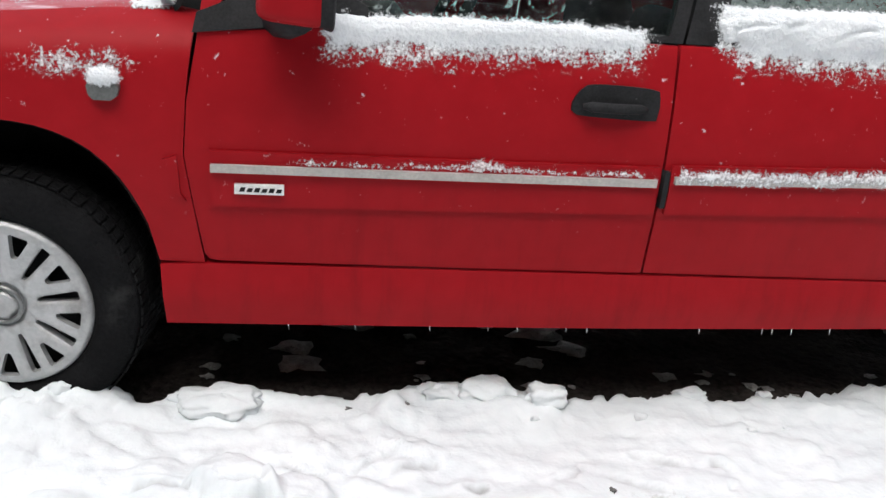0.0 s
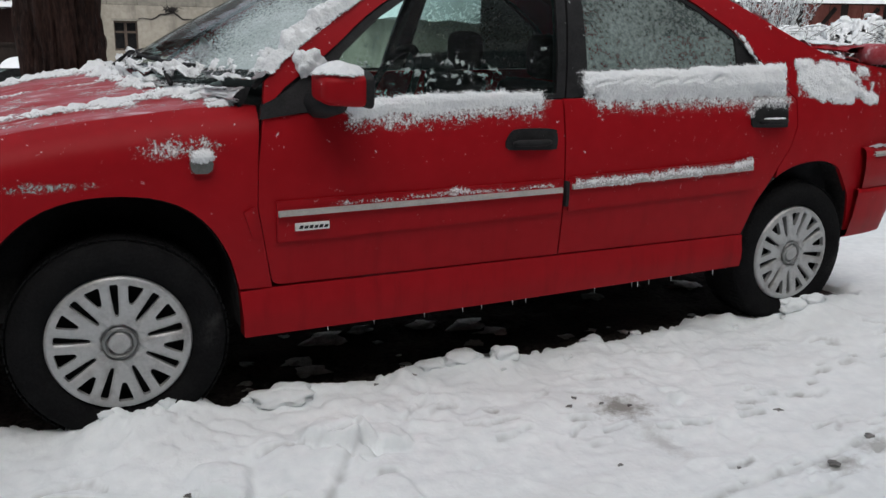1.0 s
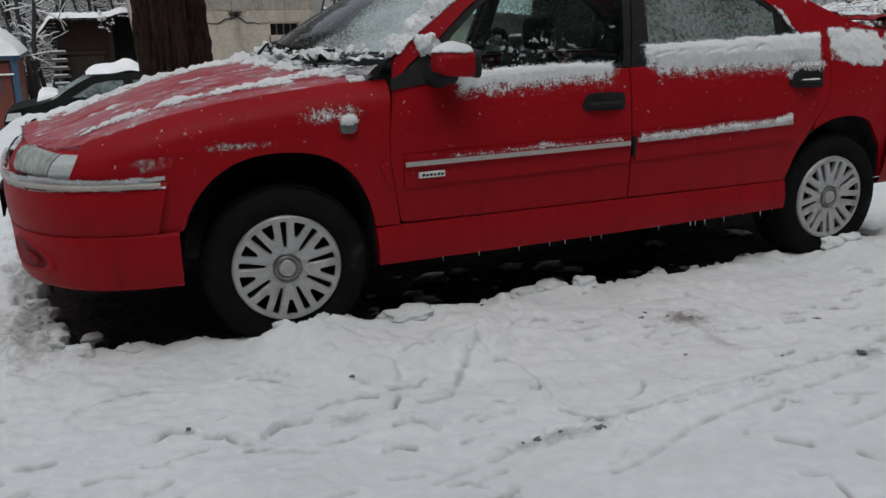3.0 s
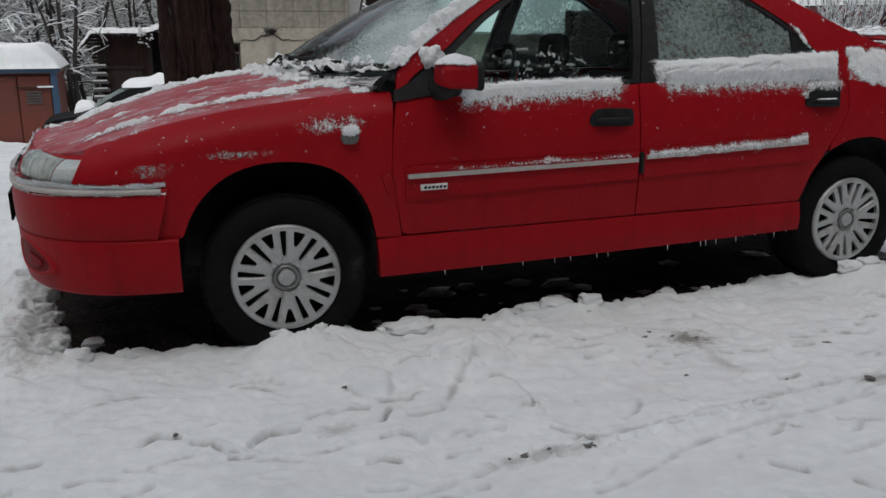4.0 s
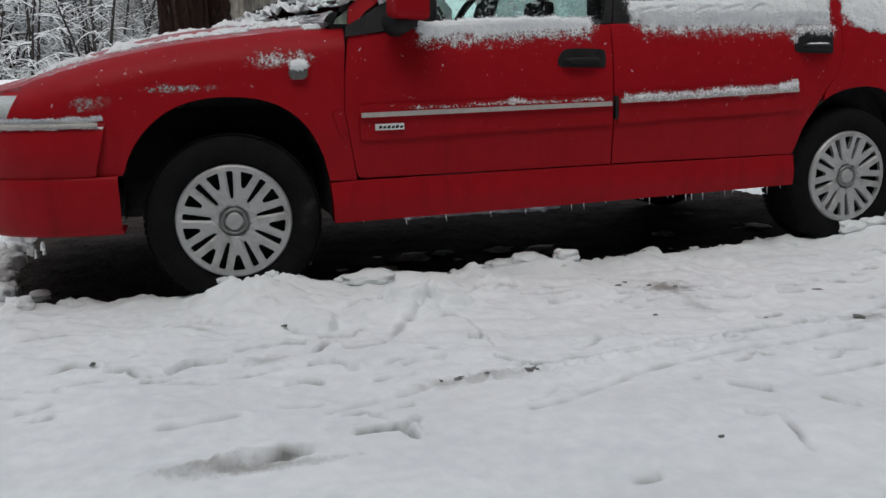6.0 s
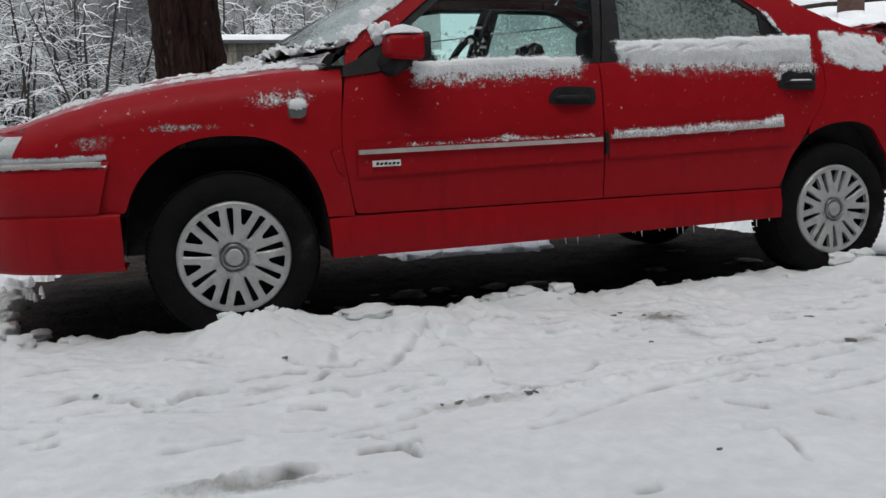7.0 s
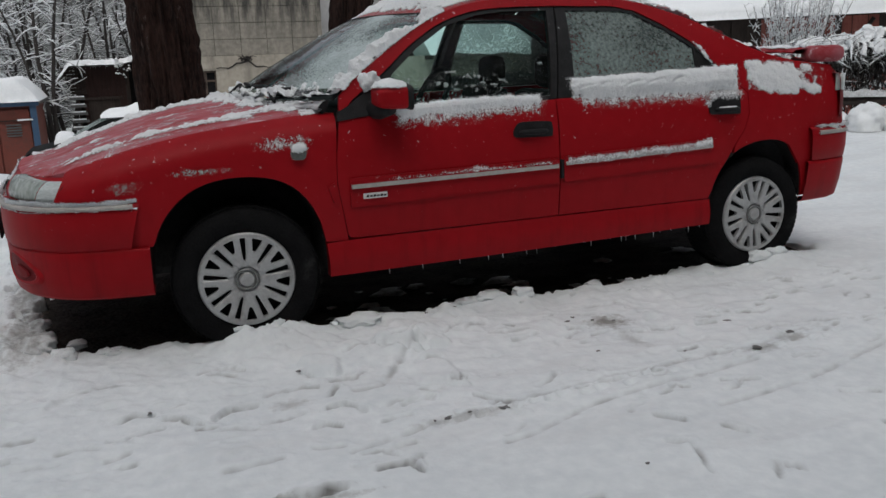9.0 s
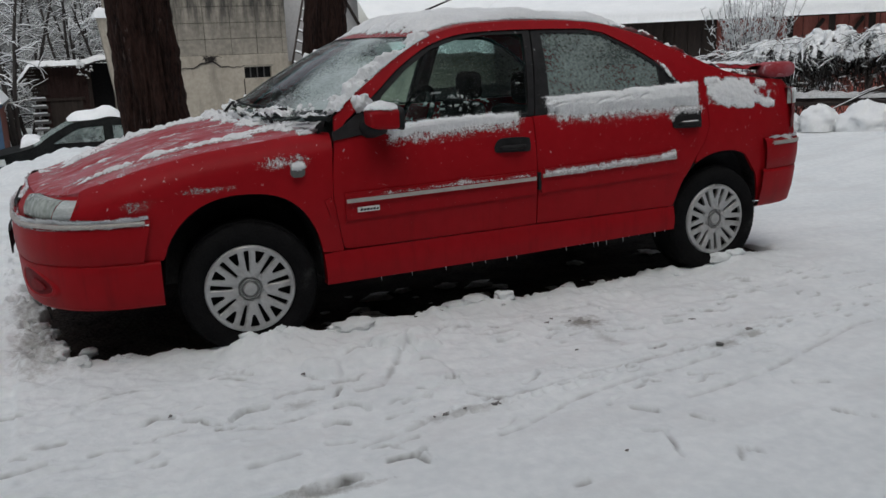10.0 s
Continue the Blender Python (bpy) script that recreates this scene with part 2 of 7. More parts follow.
def crust_mat(name="snow_crust", colour=(0.77, 0.8, 0.82), tint=(0.85, 0.875, 0.885)):
    """Snow that thins out into loose grains where its cover falls off."""
    m = mat(name, colour, 0.7, tint=tint, scale=6, bump=0.5, bump_scale=120, spec=0.2)
    nt = m.node_tree
    b, out = nt.nodes["Principled BSDF"], nt.nodes["Material Output"]
    at, co, n, r, mu, sb, dv, tr, mx = (nt.nodes.new("ShaderNode" + k) for k in ("Attribute", "TexCoord", "TexNoise", "MapRange", "Math", "Math", "MapRange", "BsdfTransparent", "MixShader"))
    at.attribute_name = "cover"
    n.inputs["Scale"].default_value, n.inputs["Detail"].default_value, n.inputs["Roughness"].default_value = 130, 6, 0.7
    nt.links.new(co.outputs["Object"], n.inputs["Vector"])
    r.inputs["From Min"].default_value, r.inputs["From Max"].default_value = 0.3, 0.7
    nt.links.new(n.outputs[0], r.inputs["Value"])
    mu.operation, sb.operation = "MULTIPLY", "SUBTRACT"
    nt.links.new(at.outputs["Fac"], mu.inputs[0])
    mu.inputs[1].default_value = 1.3
    nt.links.new(mu.outputs[0], sb.inputs[0])
    nt.links.new(r.outputs[0], sb.inputs[1])
    dv.inputs["From Min"].default_value, dv.inputs["From Max"].default_value = -0.12, 0.5
    nt.links.new(sb.outputs[0], dv.inputs["Value"])
    nt.links.new(dv.outputs[0], mx.inputs[0])
    nt.links.new(tr.outputs[0], mx.inputs[1])
    nt.links.new(b.outputs[0], mx.inputs[2])
    nt.links.new(mx.outputs[0], out.inputs[0])
    return m


CRUST = crust_mat()
RIME_CRUST = crust_mat("thin_rime", (0.24, 0.29, 0.28), (0.4, 0.46, 0.45))
SLUSH = crust_mat("wet_slush", (0.36, 0.43, 0.43), (0.52, 0.6, 0.6))
DIRTY_ICE = mat("dirty_ice", (0.2, 0.19, 0.18), 0.5, tint=(0.55, 0.55, 0.54), scale=30, bump=0.3)


def stain(m, colour, places, scale):
    """Dirt trodden into the snow at some places: (x, y, half width, half depth, strength)."""
    nt = m.node_tree
    b = nt.nodes["Principled BSDF"]
    co, n = nt.nodes.new("ShaderNodeTexCoord"), nt.nodes.new("ShaderNodeTexNoise")
    n.inputs["Scale"].default_value, n.inputs["Detail"].default_value, n.inputs["Roughness"].default_value = scale, 8, 0.7
    nt.links.new(co.outputs["Object"], n.inputs["Vector"])
    for x, y, rx, ry, k in places:
        mp, ln, ad, r, mx = (nt.nodes.new("ShaderNode" + q) for q in ("Mapping", "VectorMath", "Math", "MapRange", "Mix"))
        mp.vector_type = "POINT"
        mp.inputs["Location"].default_value, mp.inputs["Scale"].default_value = (-x / rx, -y / ry, 0), (1 / rx, 1 / ry, 0)
        ln.operation, ad.operation = "LENGTH", "MULTIPLY_ADD"
        nt.links.new(co.outputs["Object"], mp.inputs["Vector"])
        nt.links.new(mp.outputs[0], ln.inputs[0])
        nt.links.new(n.outputs[0], ad.inputs[0])
        ad.inputs[1].default_value = -2.2
        nt.links.new(ln.outputs["Value"], ad.inputs[2])
        r.inputs["From Min"].default_value, r.inputs["From Max"].default_value, r.inputs["To Max"].default_value = -0.1, -0.9, k
        nt.links.new(ad.outputs[0], r.inputs["Value"])
        mx.data_type = "RGBA"
        nt.links.new(r.outputs[0], mx.inputs[0])
        nt.links.new(b.inputs["Base Color"].links[0].from_socket, mx.inputs[6])
        mx.inputs[7].default_value = (*colour, 1)
        nt.links.new(mx.outputs[2], b.inputs["Base Color"])


stain(SNOW_GROUND, (0.12, 0.10, 0.075), [(1.52, -0.45, 0.12, 0.10, 0.75), (0.02, -0.73, 0.09, 0.06, 0.35), (1.9, -1.0, 0.10, 0.06, 0.5), (2.1, -0.97, 0.08, 0.05, 0.5), (0.55, -1.11, 0.22, 0.04, 0.35), (1.5, -0.68, 0.05, 0.16, 0.3), (-0.1, -1.445, 0.22, 0.022, 0.55), (-0.93, 0.45, 0.12, 0.45, 0.6), (-0.95, 1.3, 0.12, 0.6, 0.6)], 26.0)


def worn_and_shaded(m, colour):
    """Greys what boots and runners have scraped (point attribute "scrape"): wet slush, plus groove shade put into the
    colour.
    """
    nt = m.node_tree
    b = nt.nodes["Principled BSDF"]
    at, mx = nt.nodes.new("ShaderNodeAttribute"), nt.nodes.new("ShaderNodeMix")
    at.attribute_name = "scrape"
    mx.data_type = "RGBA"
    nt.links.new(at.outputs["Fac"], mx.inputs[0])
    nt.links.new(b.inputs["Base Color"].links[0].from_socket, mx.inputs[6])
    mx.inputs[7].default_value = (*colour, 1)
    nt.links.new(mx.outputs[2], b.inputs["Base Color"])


worn_and_shaded(SNOW_GROUND, (0.2, 0.2, 0.195))
UNSEEN_WOODS = mat("unseen_dark_woods", (0.02, 0.022, 0.016), 0.95, tint=(0.09, 0.09, 0.08), scale=0.9, spec=0.1)


# ---- mesh helpers ----
def mesh(name, verts, faces, smooth=True):
    me = bpy.data.meshes.new(name)
    me.from_pydata([tuple(map(float, v)) for v in verts], [], [tuple(map(int, f)) for f in faces])
    me.polygons.foreach_set("use_smooth", [smooth] * len(me.polygons))
    me.update()
    return me


def part(name, data, material, parent, label="", smooth=True):
    """Links a bmesh, a mesh or (verts, faces) as one mesh object under a thing or a part. Places are in the world."""
    if isinstance(data, tuple):
        data = mesh(name, *data, smooth)
    elif isinstance(data, bmesh.types.BMesh):
        bm = data
        data = bpy.data.meshes.new(name)
        bm.to_mesh(data)
        bm.free()
        data.polygons.foreach_set("use_smooth", [smooth] * len(data.polygons))
    if material and not data.materials:
        data.materials.append(material)
    ob = new(name, data)
    if parent:
        ob.parent = parent
        bpy.context.view_layer.update()
        ob.matrix_parent_inverse = parent.matrix_world.inverted()
    return tagged(ob, label)


def thing(name, place, label, category, group="", kind=""):
    ob = new(name)
    ob.location = place
    bpy.context.view_layer.update()
    return tagged(ob, label, category, group, kind)


def join(*pieces):
    """Joins (verts, faces) pieces."""
    vs, fs = [], []
    for v, f in pieces:
        k = len(vs)
        vs.extend(v)
        fs.extend([tuple(i + k for i in q) for q in f])
    return vs, fs


def box(x0, x1, y0, y1, z0, z1, bevel=0.0):
    bm = bmesh.new()
    bmesh.ops.create_cube(bm, size=1)
    for v in bm.verts:
        v.co = Vector(((x0 + x1) / 2 + v.co.x * (x1 - x0), (y0 + y1) / 2 + v.co.y * (y1 - y0), (z0 + z1) / 2 + v.co.z * (z1 - z0)))
    if bevel:
        bmesh.ops.bevel(bm, geom=bm.edges[:], offset=bevel, segments=2, affect="EDGES", profile=0.5)
    return bm


def raw(bm):
    bm.verts.index_update()
    out = [tuple(v.co) for v in bm.verts], [tuple(v.index for v in f.verts) for f in bm.faces]
    bm.free()
    return out


def grid(fn, us, vs, closed=False):
    """Quads over fn(u, v)."""
    verts = [fn(u, v) for u in us for v in vs]
    n, m = len(us), len(vs)
    faces = [(i * m + j, (i + 1) * m + j, (i + 1) * m + j + 1, i * m + j + 1) for i in range(n - 1) for j in range(m - 1)]
    if closed:
        faces += [((n - 1) * m + j, j, j + 1, (n - 1) * m + j + 1) for j in range(m - 1)]
    return verts, faces


def tube(points, radii, sides=6):
    verts, faces = [], []
    pts = [Vector(p) for p in points]
    for i, p in enumerate(pts):
        d = (pts[min(i + 1, len(pts) - 1)] - pts[max(i - 1, 0)]).normalized()
        a = d.cross(Vector((0.31, 0.95, 0.05))).normalized()
        b = d.cross(a)
        for k in range(sides):
            t = 2 * math.pi * k / sides
            verts.append(p + (a * math.cos(t) + b * math.sin(t)) * radii[i])
    for i in range(len(pts) - 1):
        for k in range(sides):
            q = (k + 1) % sides
            faces.append((i * sides + k, i * sides + q, (i + 1) * sides + q, (i + 1) * sides + k))
    faces.append(tuple(range(sides))[::-1])
    faces.append(tuple((len(pts) - 1) * sides + k for k in range(sides)))
    return verts, faces


def spline(pts, n):
    """n points evenly along a smooth curve through pts."""
    p = np.array(pts, float)
    q = np.vstack([2 * p[0] - p[1], p, 2 * p[-1] - p[-2]])
    fine = []
    for i in range(1, len(q) - 2):
        for t in np.linspace(0, 1, 16, endpoint=False):
            fine.append(0.5 * (2 * q[i] + (q[i + 1] - q[i - 1]) * t + (2 * q[i - 1] - 5 * q[i] + 4 * q[i + 1] - q[i + 2]) * t * t + (3 * q[i] - q[i - 1] - 3 * q[i + 1] + q[i + 2]) * t**3))
    fine = np.array(fine + [p[-1]])
    s = np.r_[0, np.cumsum(np.linalg.norm(np.diff(fine, axis=0), axis=1))]
    at = np.linspace(0, s[-1], n)
    return np.stack([np.interp(at, s, fine[:, k]) for k in range(p.shape[1])], 1)


def inside(p, poly):
    x, y = p
    hit = False
    for (ax, ay), (bx, by) in zip(poly, [*poly[1:], poly[0]]):
        if (ay > y) != (by > y) and x < (bx - ax) * (y - ay) / (by - ay) + ax:
            hit = not hit
    return hit


def fill(outline, step, holes=()):
    """Triangles over a flat outline, with inner points on a grid and with holes. Returns points, triangles and the rings of the edges."""
    from mathutils.geometry import delaunay_2d_cdt

    rings, pts, edges = [outline, *holes], [], []
    for ring in rings:
        dense = []
        for a, b in zip(ring, [*ring[1:], ring[0]]):
            k = max(1, int(math.dist(a, b) / step + 0.5))
            dense += [(a[0] + (b[0] - a[0]) * i / k, a[1] + (b[1] - a[1]) * i / k) for i in range(k)]
        k = len(pts)
        pts += dense
        edges += [(k + i, k + (i + 1) % len(dense)) for i in range(len(dense))]
    rim = len(pts)
    xs, ys = [p[0] for p in outline], [p[1] for p in outline]
    edge = np.array(pts)
    for gx in np.arange(min(xs) + step / 2, max(xs), step):
        for gy in np.arange(min(ys) + step / 2, max(ys), step):
            if inside((gx, gy), outline) and not any(inside((gx, gy), h) for h in holes) and np.hypot(*(edge - (gx, gy)).T).min() > step * 0.55:
                pts.append((gx, gy))
    v, e, f, *_ = delaunay_2d_cdt([Vector(p) for p in pts], edges, [], 0, 1e-6)
    v = [tuple(p) for p in v]
    keep = []
    for t in f:
        c = (sum(v[i][0] for i in t) / 3, sum(v[i][1] for i in t) / 3)
        a, b, d = (v[i] for i in t[:3])
        area = abs((b[0] - a[0]) * (d[1] - a[1]) - (b[1] - a[1]) * (d[0] - a[0]))
        if area > 0.004 * step * step and inside(c, outline) and not any(inside(c, h) for h in holes):
            keep.append(tuple(t))
    return v, keep


def border(faces):
    """Directed border edges of a set of faces."""
    count = {}
    for f in faces:
        for a, b in zip(f, [*f[1:], f[0]]):
            if (b, a) in count:
                del count[(b, a)]
            else:
                count[(a, b)] = 1
    return list(count)


def skin(outline, surf, step=0.035, thick=0.018, holes=(), inward=(0, 1, 0)):
    """A pressed panel: the outline laid on surf(a, b) -> point, with its edges turned inward."""
    v, f = fill(outline, step, holes)
    verts = [Vector(surf(*p)) for p in v]
    d = Vector(inward) * thick
    a, b, c = (verts[i] for i in f[len(f) // 2])
    if (b - a).cross(c - a).dot(d) > 0:
        f = [t[::-1] for t in f]
    k = {}
    out = list(verts)
    faces = list(f)
    rim = border(f)
    for a, b in rim:
        for i in (a, b):
            if i not in k:
                k[i] = len(out)
                out.append(verts[i] + d)
    # own copies of the rim so that the corner stays crisp
    dup = {}
    for i in list(k):
        dup[i] = len(out)
        out.append(verts[i])
    faces += [(dup[b], dup[a], k[a], k[b]) for a, b in rim]
    return out, faces


def fbm(x, y, z=0.0, octaves=4):
    return noise.fractal(Vector((x, y, z)), 1.0, 2.0, octaves)


# ---- ground ----
EDGE_X, EDGE_Y = [-0.9, -0.5, -0.3, -0.1, 0.29, 0.9, 1.0, 1.25, 1.35, 1.9, 2.4, 3.0], [0.24, 0.19, 0.14, 0.04, 0.0, 0.05, 0.11, 0.11, 0.03, 0.06, 0.11, 0.13]
FAR_X, FAR_Y = [0.85, 1.15, 2.1, 2.5], [3.3, 1.74, 1.68, 3.0]


def hole(x, y):
    """How far inside the thawed patch under the car a place lies, in metres (negative: on the snow)."""
    w = 0.05 * fbm(x * 3.1, y * 3.1, 7.0) + 0.03 * fbm(x * 11, y * 11, 3.0)
    front = x + 0.87 + 1.1 * w + 0.06 * (y - 0.4) + 0.17 * fbm(x * 5, y * 5, 13.0, 3) + 0.10 * fbm(x * 15, y * 15, 14.0, 2)
    return min(front, 3.35 + 0.35 * max(0.0, y - 0.6) - x, y - float(np.interp(x, EDGE_X, EDGE_Y)) + 0.7 * w + 0.018 * fbm(x * 28, y * 28, 15.0, 3), float(np.interp(x, FAR_X, FAR_Y)) - y + w)


def fall(x, y):
    """The lie of the land: level by the car, falling away behind it."""
    t = min(1.0, max(0.0, (y - 4.2) / 8.0))
    return -0.9 * t * t * (3 - 2 * t)


PITS = [(random.uniform(-2.2, 3.6), random.uniform(-1.2, -0.3), random.uniform(0.012, 0.035), random.uniform(0.2, 0.6), random.uniform(-0.5, 0.9)) for _ in range(110)]
PITS += [(0.36 + 0.085 * i + random.uniform(-0.04, 0.04), -1.13 + 0.0064 * i + random.uniform(-0.03, 0.03), random.uniform(0.010, 0.022), random.uniform(0.4, 0.9), 0.3) for i in range(28)]

# scrapes of boots and spade, then sledge tracks: lines on the plan
SCRAPES = [
    [(-0.555, -0.625), (-0.504, -0.592), (-0.451, -0.62)], [(-0.409, -0.675), (-0.346, -0.712), (-0.294, -0.774)], [(-0.249, -0.729), (-0.195, -0.681), (-0.097, -0.678)],
    [(0.129, -0.834), (0.197, -0.82), (0.242, -0.903)], [(0.162, -0.726), (0.21, -0.658)], [(0.258, -0.719), (0.363, -0.723), (0.546, -0.464), (0.623, -0.41)],
    [(0.617, -0.808), (0.642, -0.817), (0.685, -0.765)], [(0.119, -0.461), (0.152, -0.488)], [(0.047, -0.98), (0.089, -0.968), (0.13, -1.001)], [(-1.032, -0.824), (-0.962, -0.814), (-0.894, -0.801)],
    [(0.161, -1.331), (0.265, -1.328), (0.305, -1.306)], [(0.265, -1.328), (0.278, -1.392)], [(-0.15, -1.44), (-0.095, -1.433), (0.034, -1.412)],
]
TRACKS = [
    [(0.117, -1.19), (0.474, -1.10), (0.66, -1.07), (1.172, -1.01), (1.796, -0.97), (2.32, -0.88)], [(0.587, -1.332), (0.705, -1.314), (0.919, -1.218), (1.138, -1.162), (1.8, -1.09)],
    [(1.38, -1.392), (1.8, -1.336), (2.193, -1.224), (2.579, -1.115), (2.77, -1.10)], [(-0.273, -1.173), (-0.098, -1.153)], [(0.012, -1.121), (0.1, -1.136)], [(-0.878, -0.866), (-0.747, -0.879)],
]
MARKS = [
    [(0.647, -0.956), (0.73, -1.07)], [(1.04, -1.556), (1.097, -1.602), (1.027, -1.771)], [(1.262, -1.544), (1.301, -1.605)], [(1.182, -1.879), (1.233, -1.823), (1.278, -1.867)],
    [(1.839, -1.475), (1.959, -1.529)], [(1.738, -1.747), (1.84, -1.846)], [(0.619, -1.766), (0.674, -1.757)], [(1.118, -1.379), (1.18, -1.448)], [(-0.746, -0.313), (-0.657, -0.289)], [(-1.061, -0.302), (-0.978, -0.31)],
]
for k in range(26):
    x = 0.55 + 0.092 * k + random.uniform(-0.03, 0.03)
    y = -1.08 + 0.088 * (x - 0.5) + random.uniform(-0.028, 0.028)
    MARKS.append([(x, y), (x + random.uniform(0.012, 0.04), y + random.uniform(-0.006, 0.016))])
for k in range(15):
    x = 1.55 + 0.1 * k + random.uniform(-0.04, 0.04)
    y = -0.66 + 0.17 * (x - 1.5) + random.uniform(-0.05, 0.05)
    MARKS.append([(x, y), (x + random.uniform(0.02, 0.07), y + random.uniform(-0.012, 0.008))])
LINES = [(c, 0.019 if len(c) < 4 else 0.009, 0.0085 if len(c) < 4 else 0.014) for c in SCRAPES] + [(c, 0.007, 0.012) for c in TRACKS] + [(c, 0.012, 0.010) for c in MARKS]
for k in range(120):
    x, y, a, ln = random.uniform(-1.8, 3.4), random.uniform(-1.3, -0.2), random.uniform(-0.5, 0.6), random.uniform(0.015, 0.07)
    dx, dy, bow = ln * math.cos(a), ln * math.sin(a), random.uniform(-0.4, 0.4)
    LINES.append(([(x - dx, y - dy), (x - bow * dy, y + bow * dx), (x + dx, y + dy)], random.uniform(0.005, 0.013), random.uniform(0.007, 0.011)))
PLATES = [(0.545, -0.315, 0.078, 0.105, 0.036), (0.705, -0.36, 0.072, 0.085, 0.028), (0.205, -0.42, 0.078, 0.085, 0.028), (0.055, -0.19, 0.06, 0.05, 0.016), (0.60, -0.655, 0.11, 0.14, 0.018), (0.92, -0.16, 0.08, 0.05, 0.014)]
NEARBY = collections.defaultdict(lambda: ([], []))
for pts, deep, wide in LINES:
    for (ax, ay), (bx, by) in zip(pts, pts[1:]):
        for i in range(math.floor((min(ax, bx) - 0.06) * 4), math.floor((max(ax, bx) + 0.06) * 4) + 1):
            for j in range(math.floor((min(ay, by) - 0.06) * 4), math.floor((max(ay, by) + 0.06) * 4) + 1):
                NEARBY[i, j][0].append((ax, ay, bx - ax, by - ay, (bx - ax) ** 2 + (by - ay) ** 2, deep, wide))
for c in PITS:
    for i in range(math.floor((c[0] - 0.14) * 4), math.floor((c[0] + 0.14) * 4) + 1):
        for j in range(math.floor((c[1] - 0.14) * 4), math.floor((c[1] + 0.14) * 4) + 1):
            NEARBY[i, j][1].append(c)


def scraped(x, y):
    """Depth of the scrapes at a place, and the lip pushed up behind them."""
    cut = lip = 0.0
    for ax, ay, ex, ey, ll, deep, wide in NEARBY[math.floor(x * 4), math.floor(y * 4)][0]:
        k = min(1.0, max(0.0, ((x - ax) * ex + (y - ay) * ey) / ll))
        rx, ry = x - ax - k * ex, y - ay - k * ey
        d = math.hypot(rx, ry)
        if d < 0.06:
            wide *= 1 + 0.5 * fbm(x * 22, y * 22, 40.0, 2)
            cut = max(cut, deep * math.exp(-((d / wide) ** 2)))
            if ry > 0:
                lip = max(lip, 0.6 * deep * math.exp(-(((d - 2.0 * wide) / (1.1 * wide)) ** 2)))
    return cut, lip


def smooth_step(t):
    t = min(1.0, max(0.0, t))
    return t * t * (3 - 2 * t)


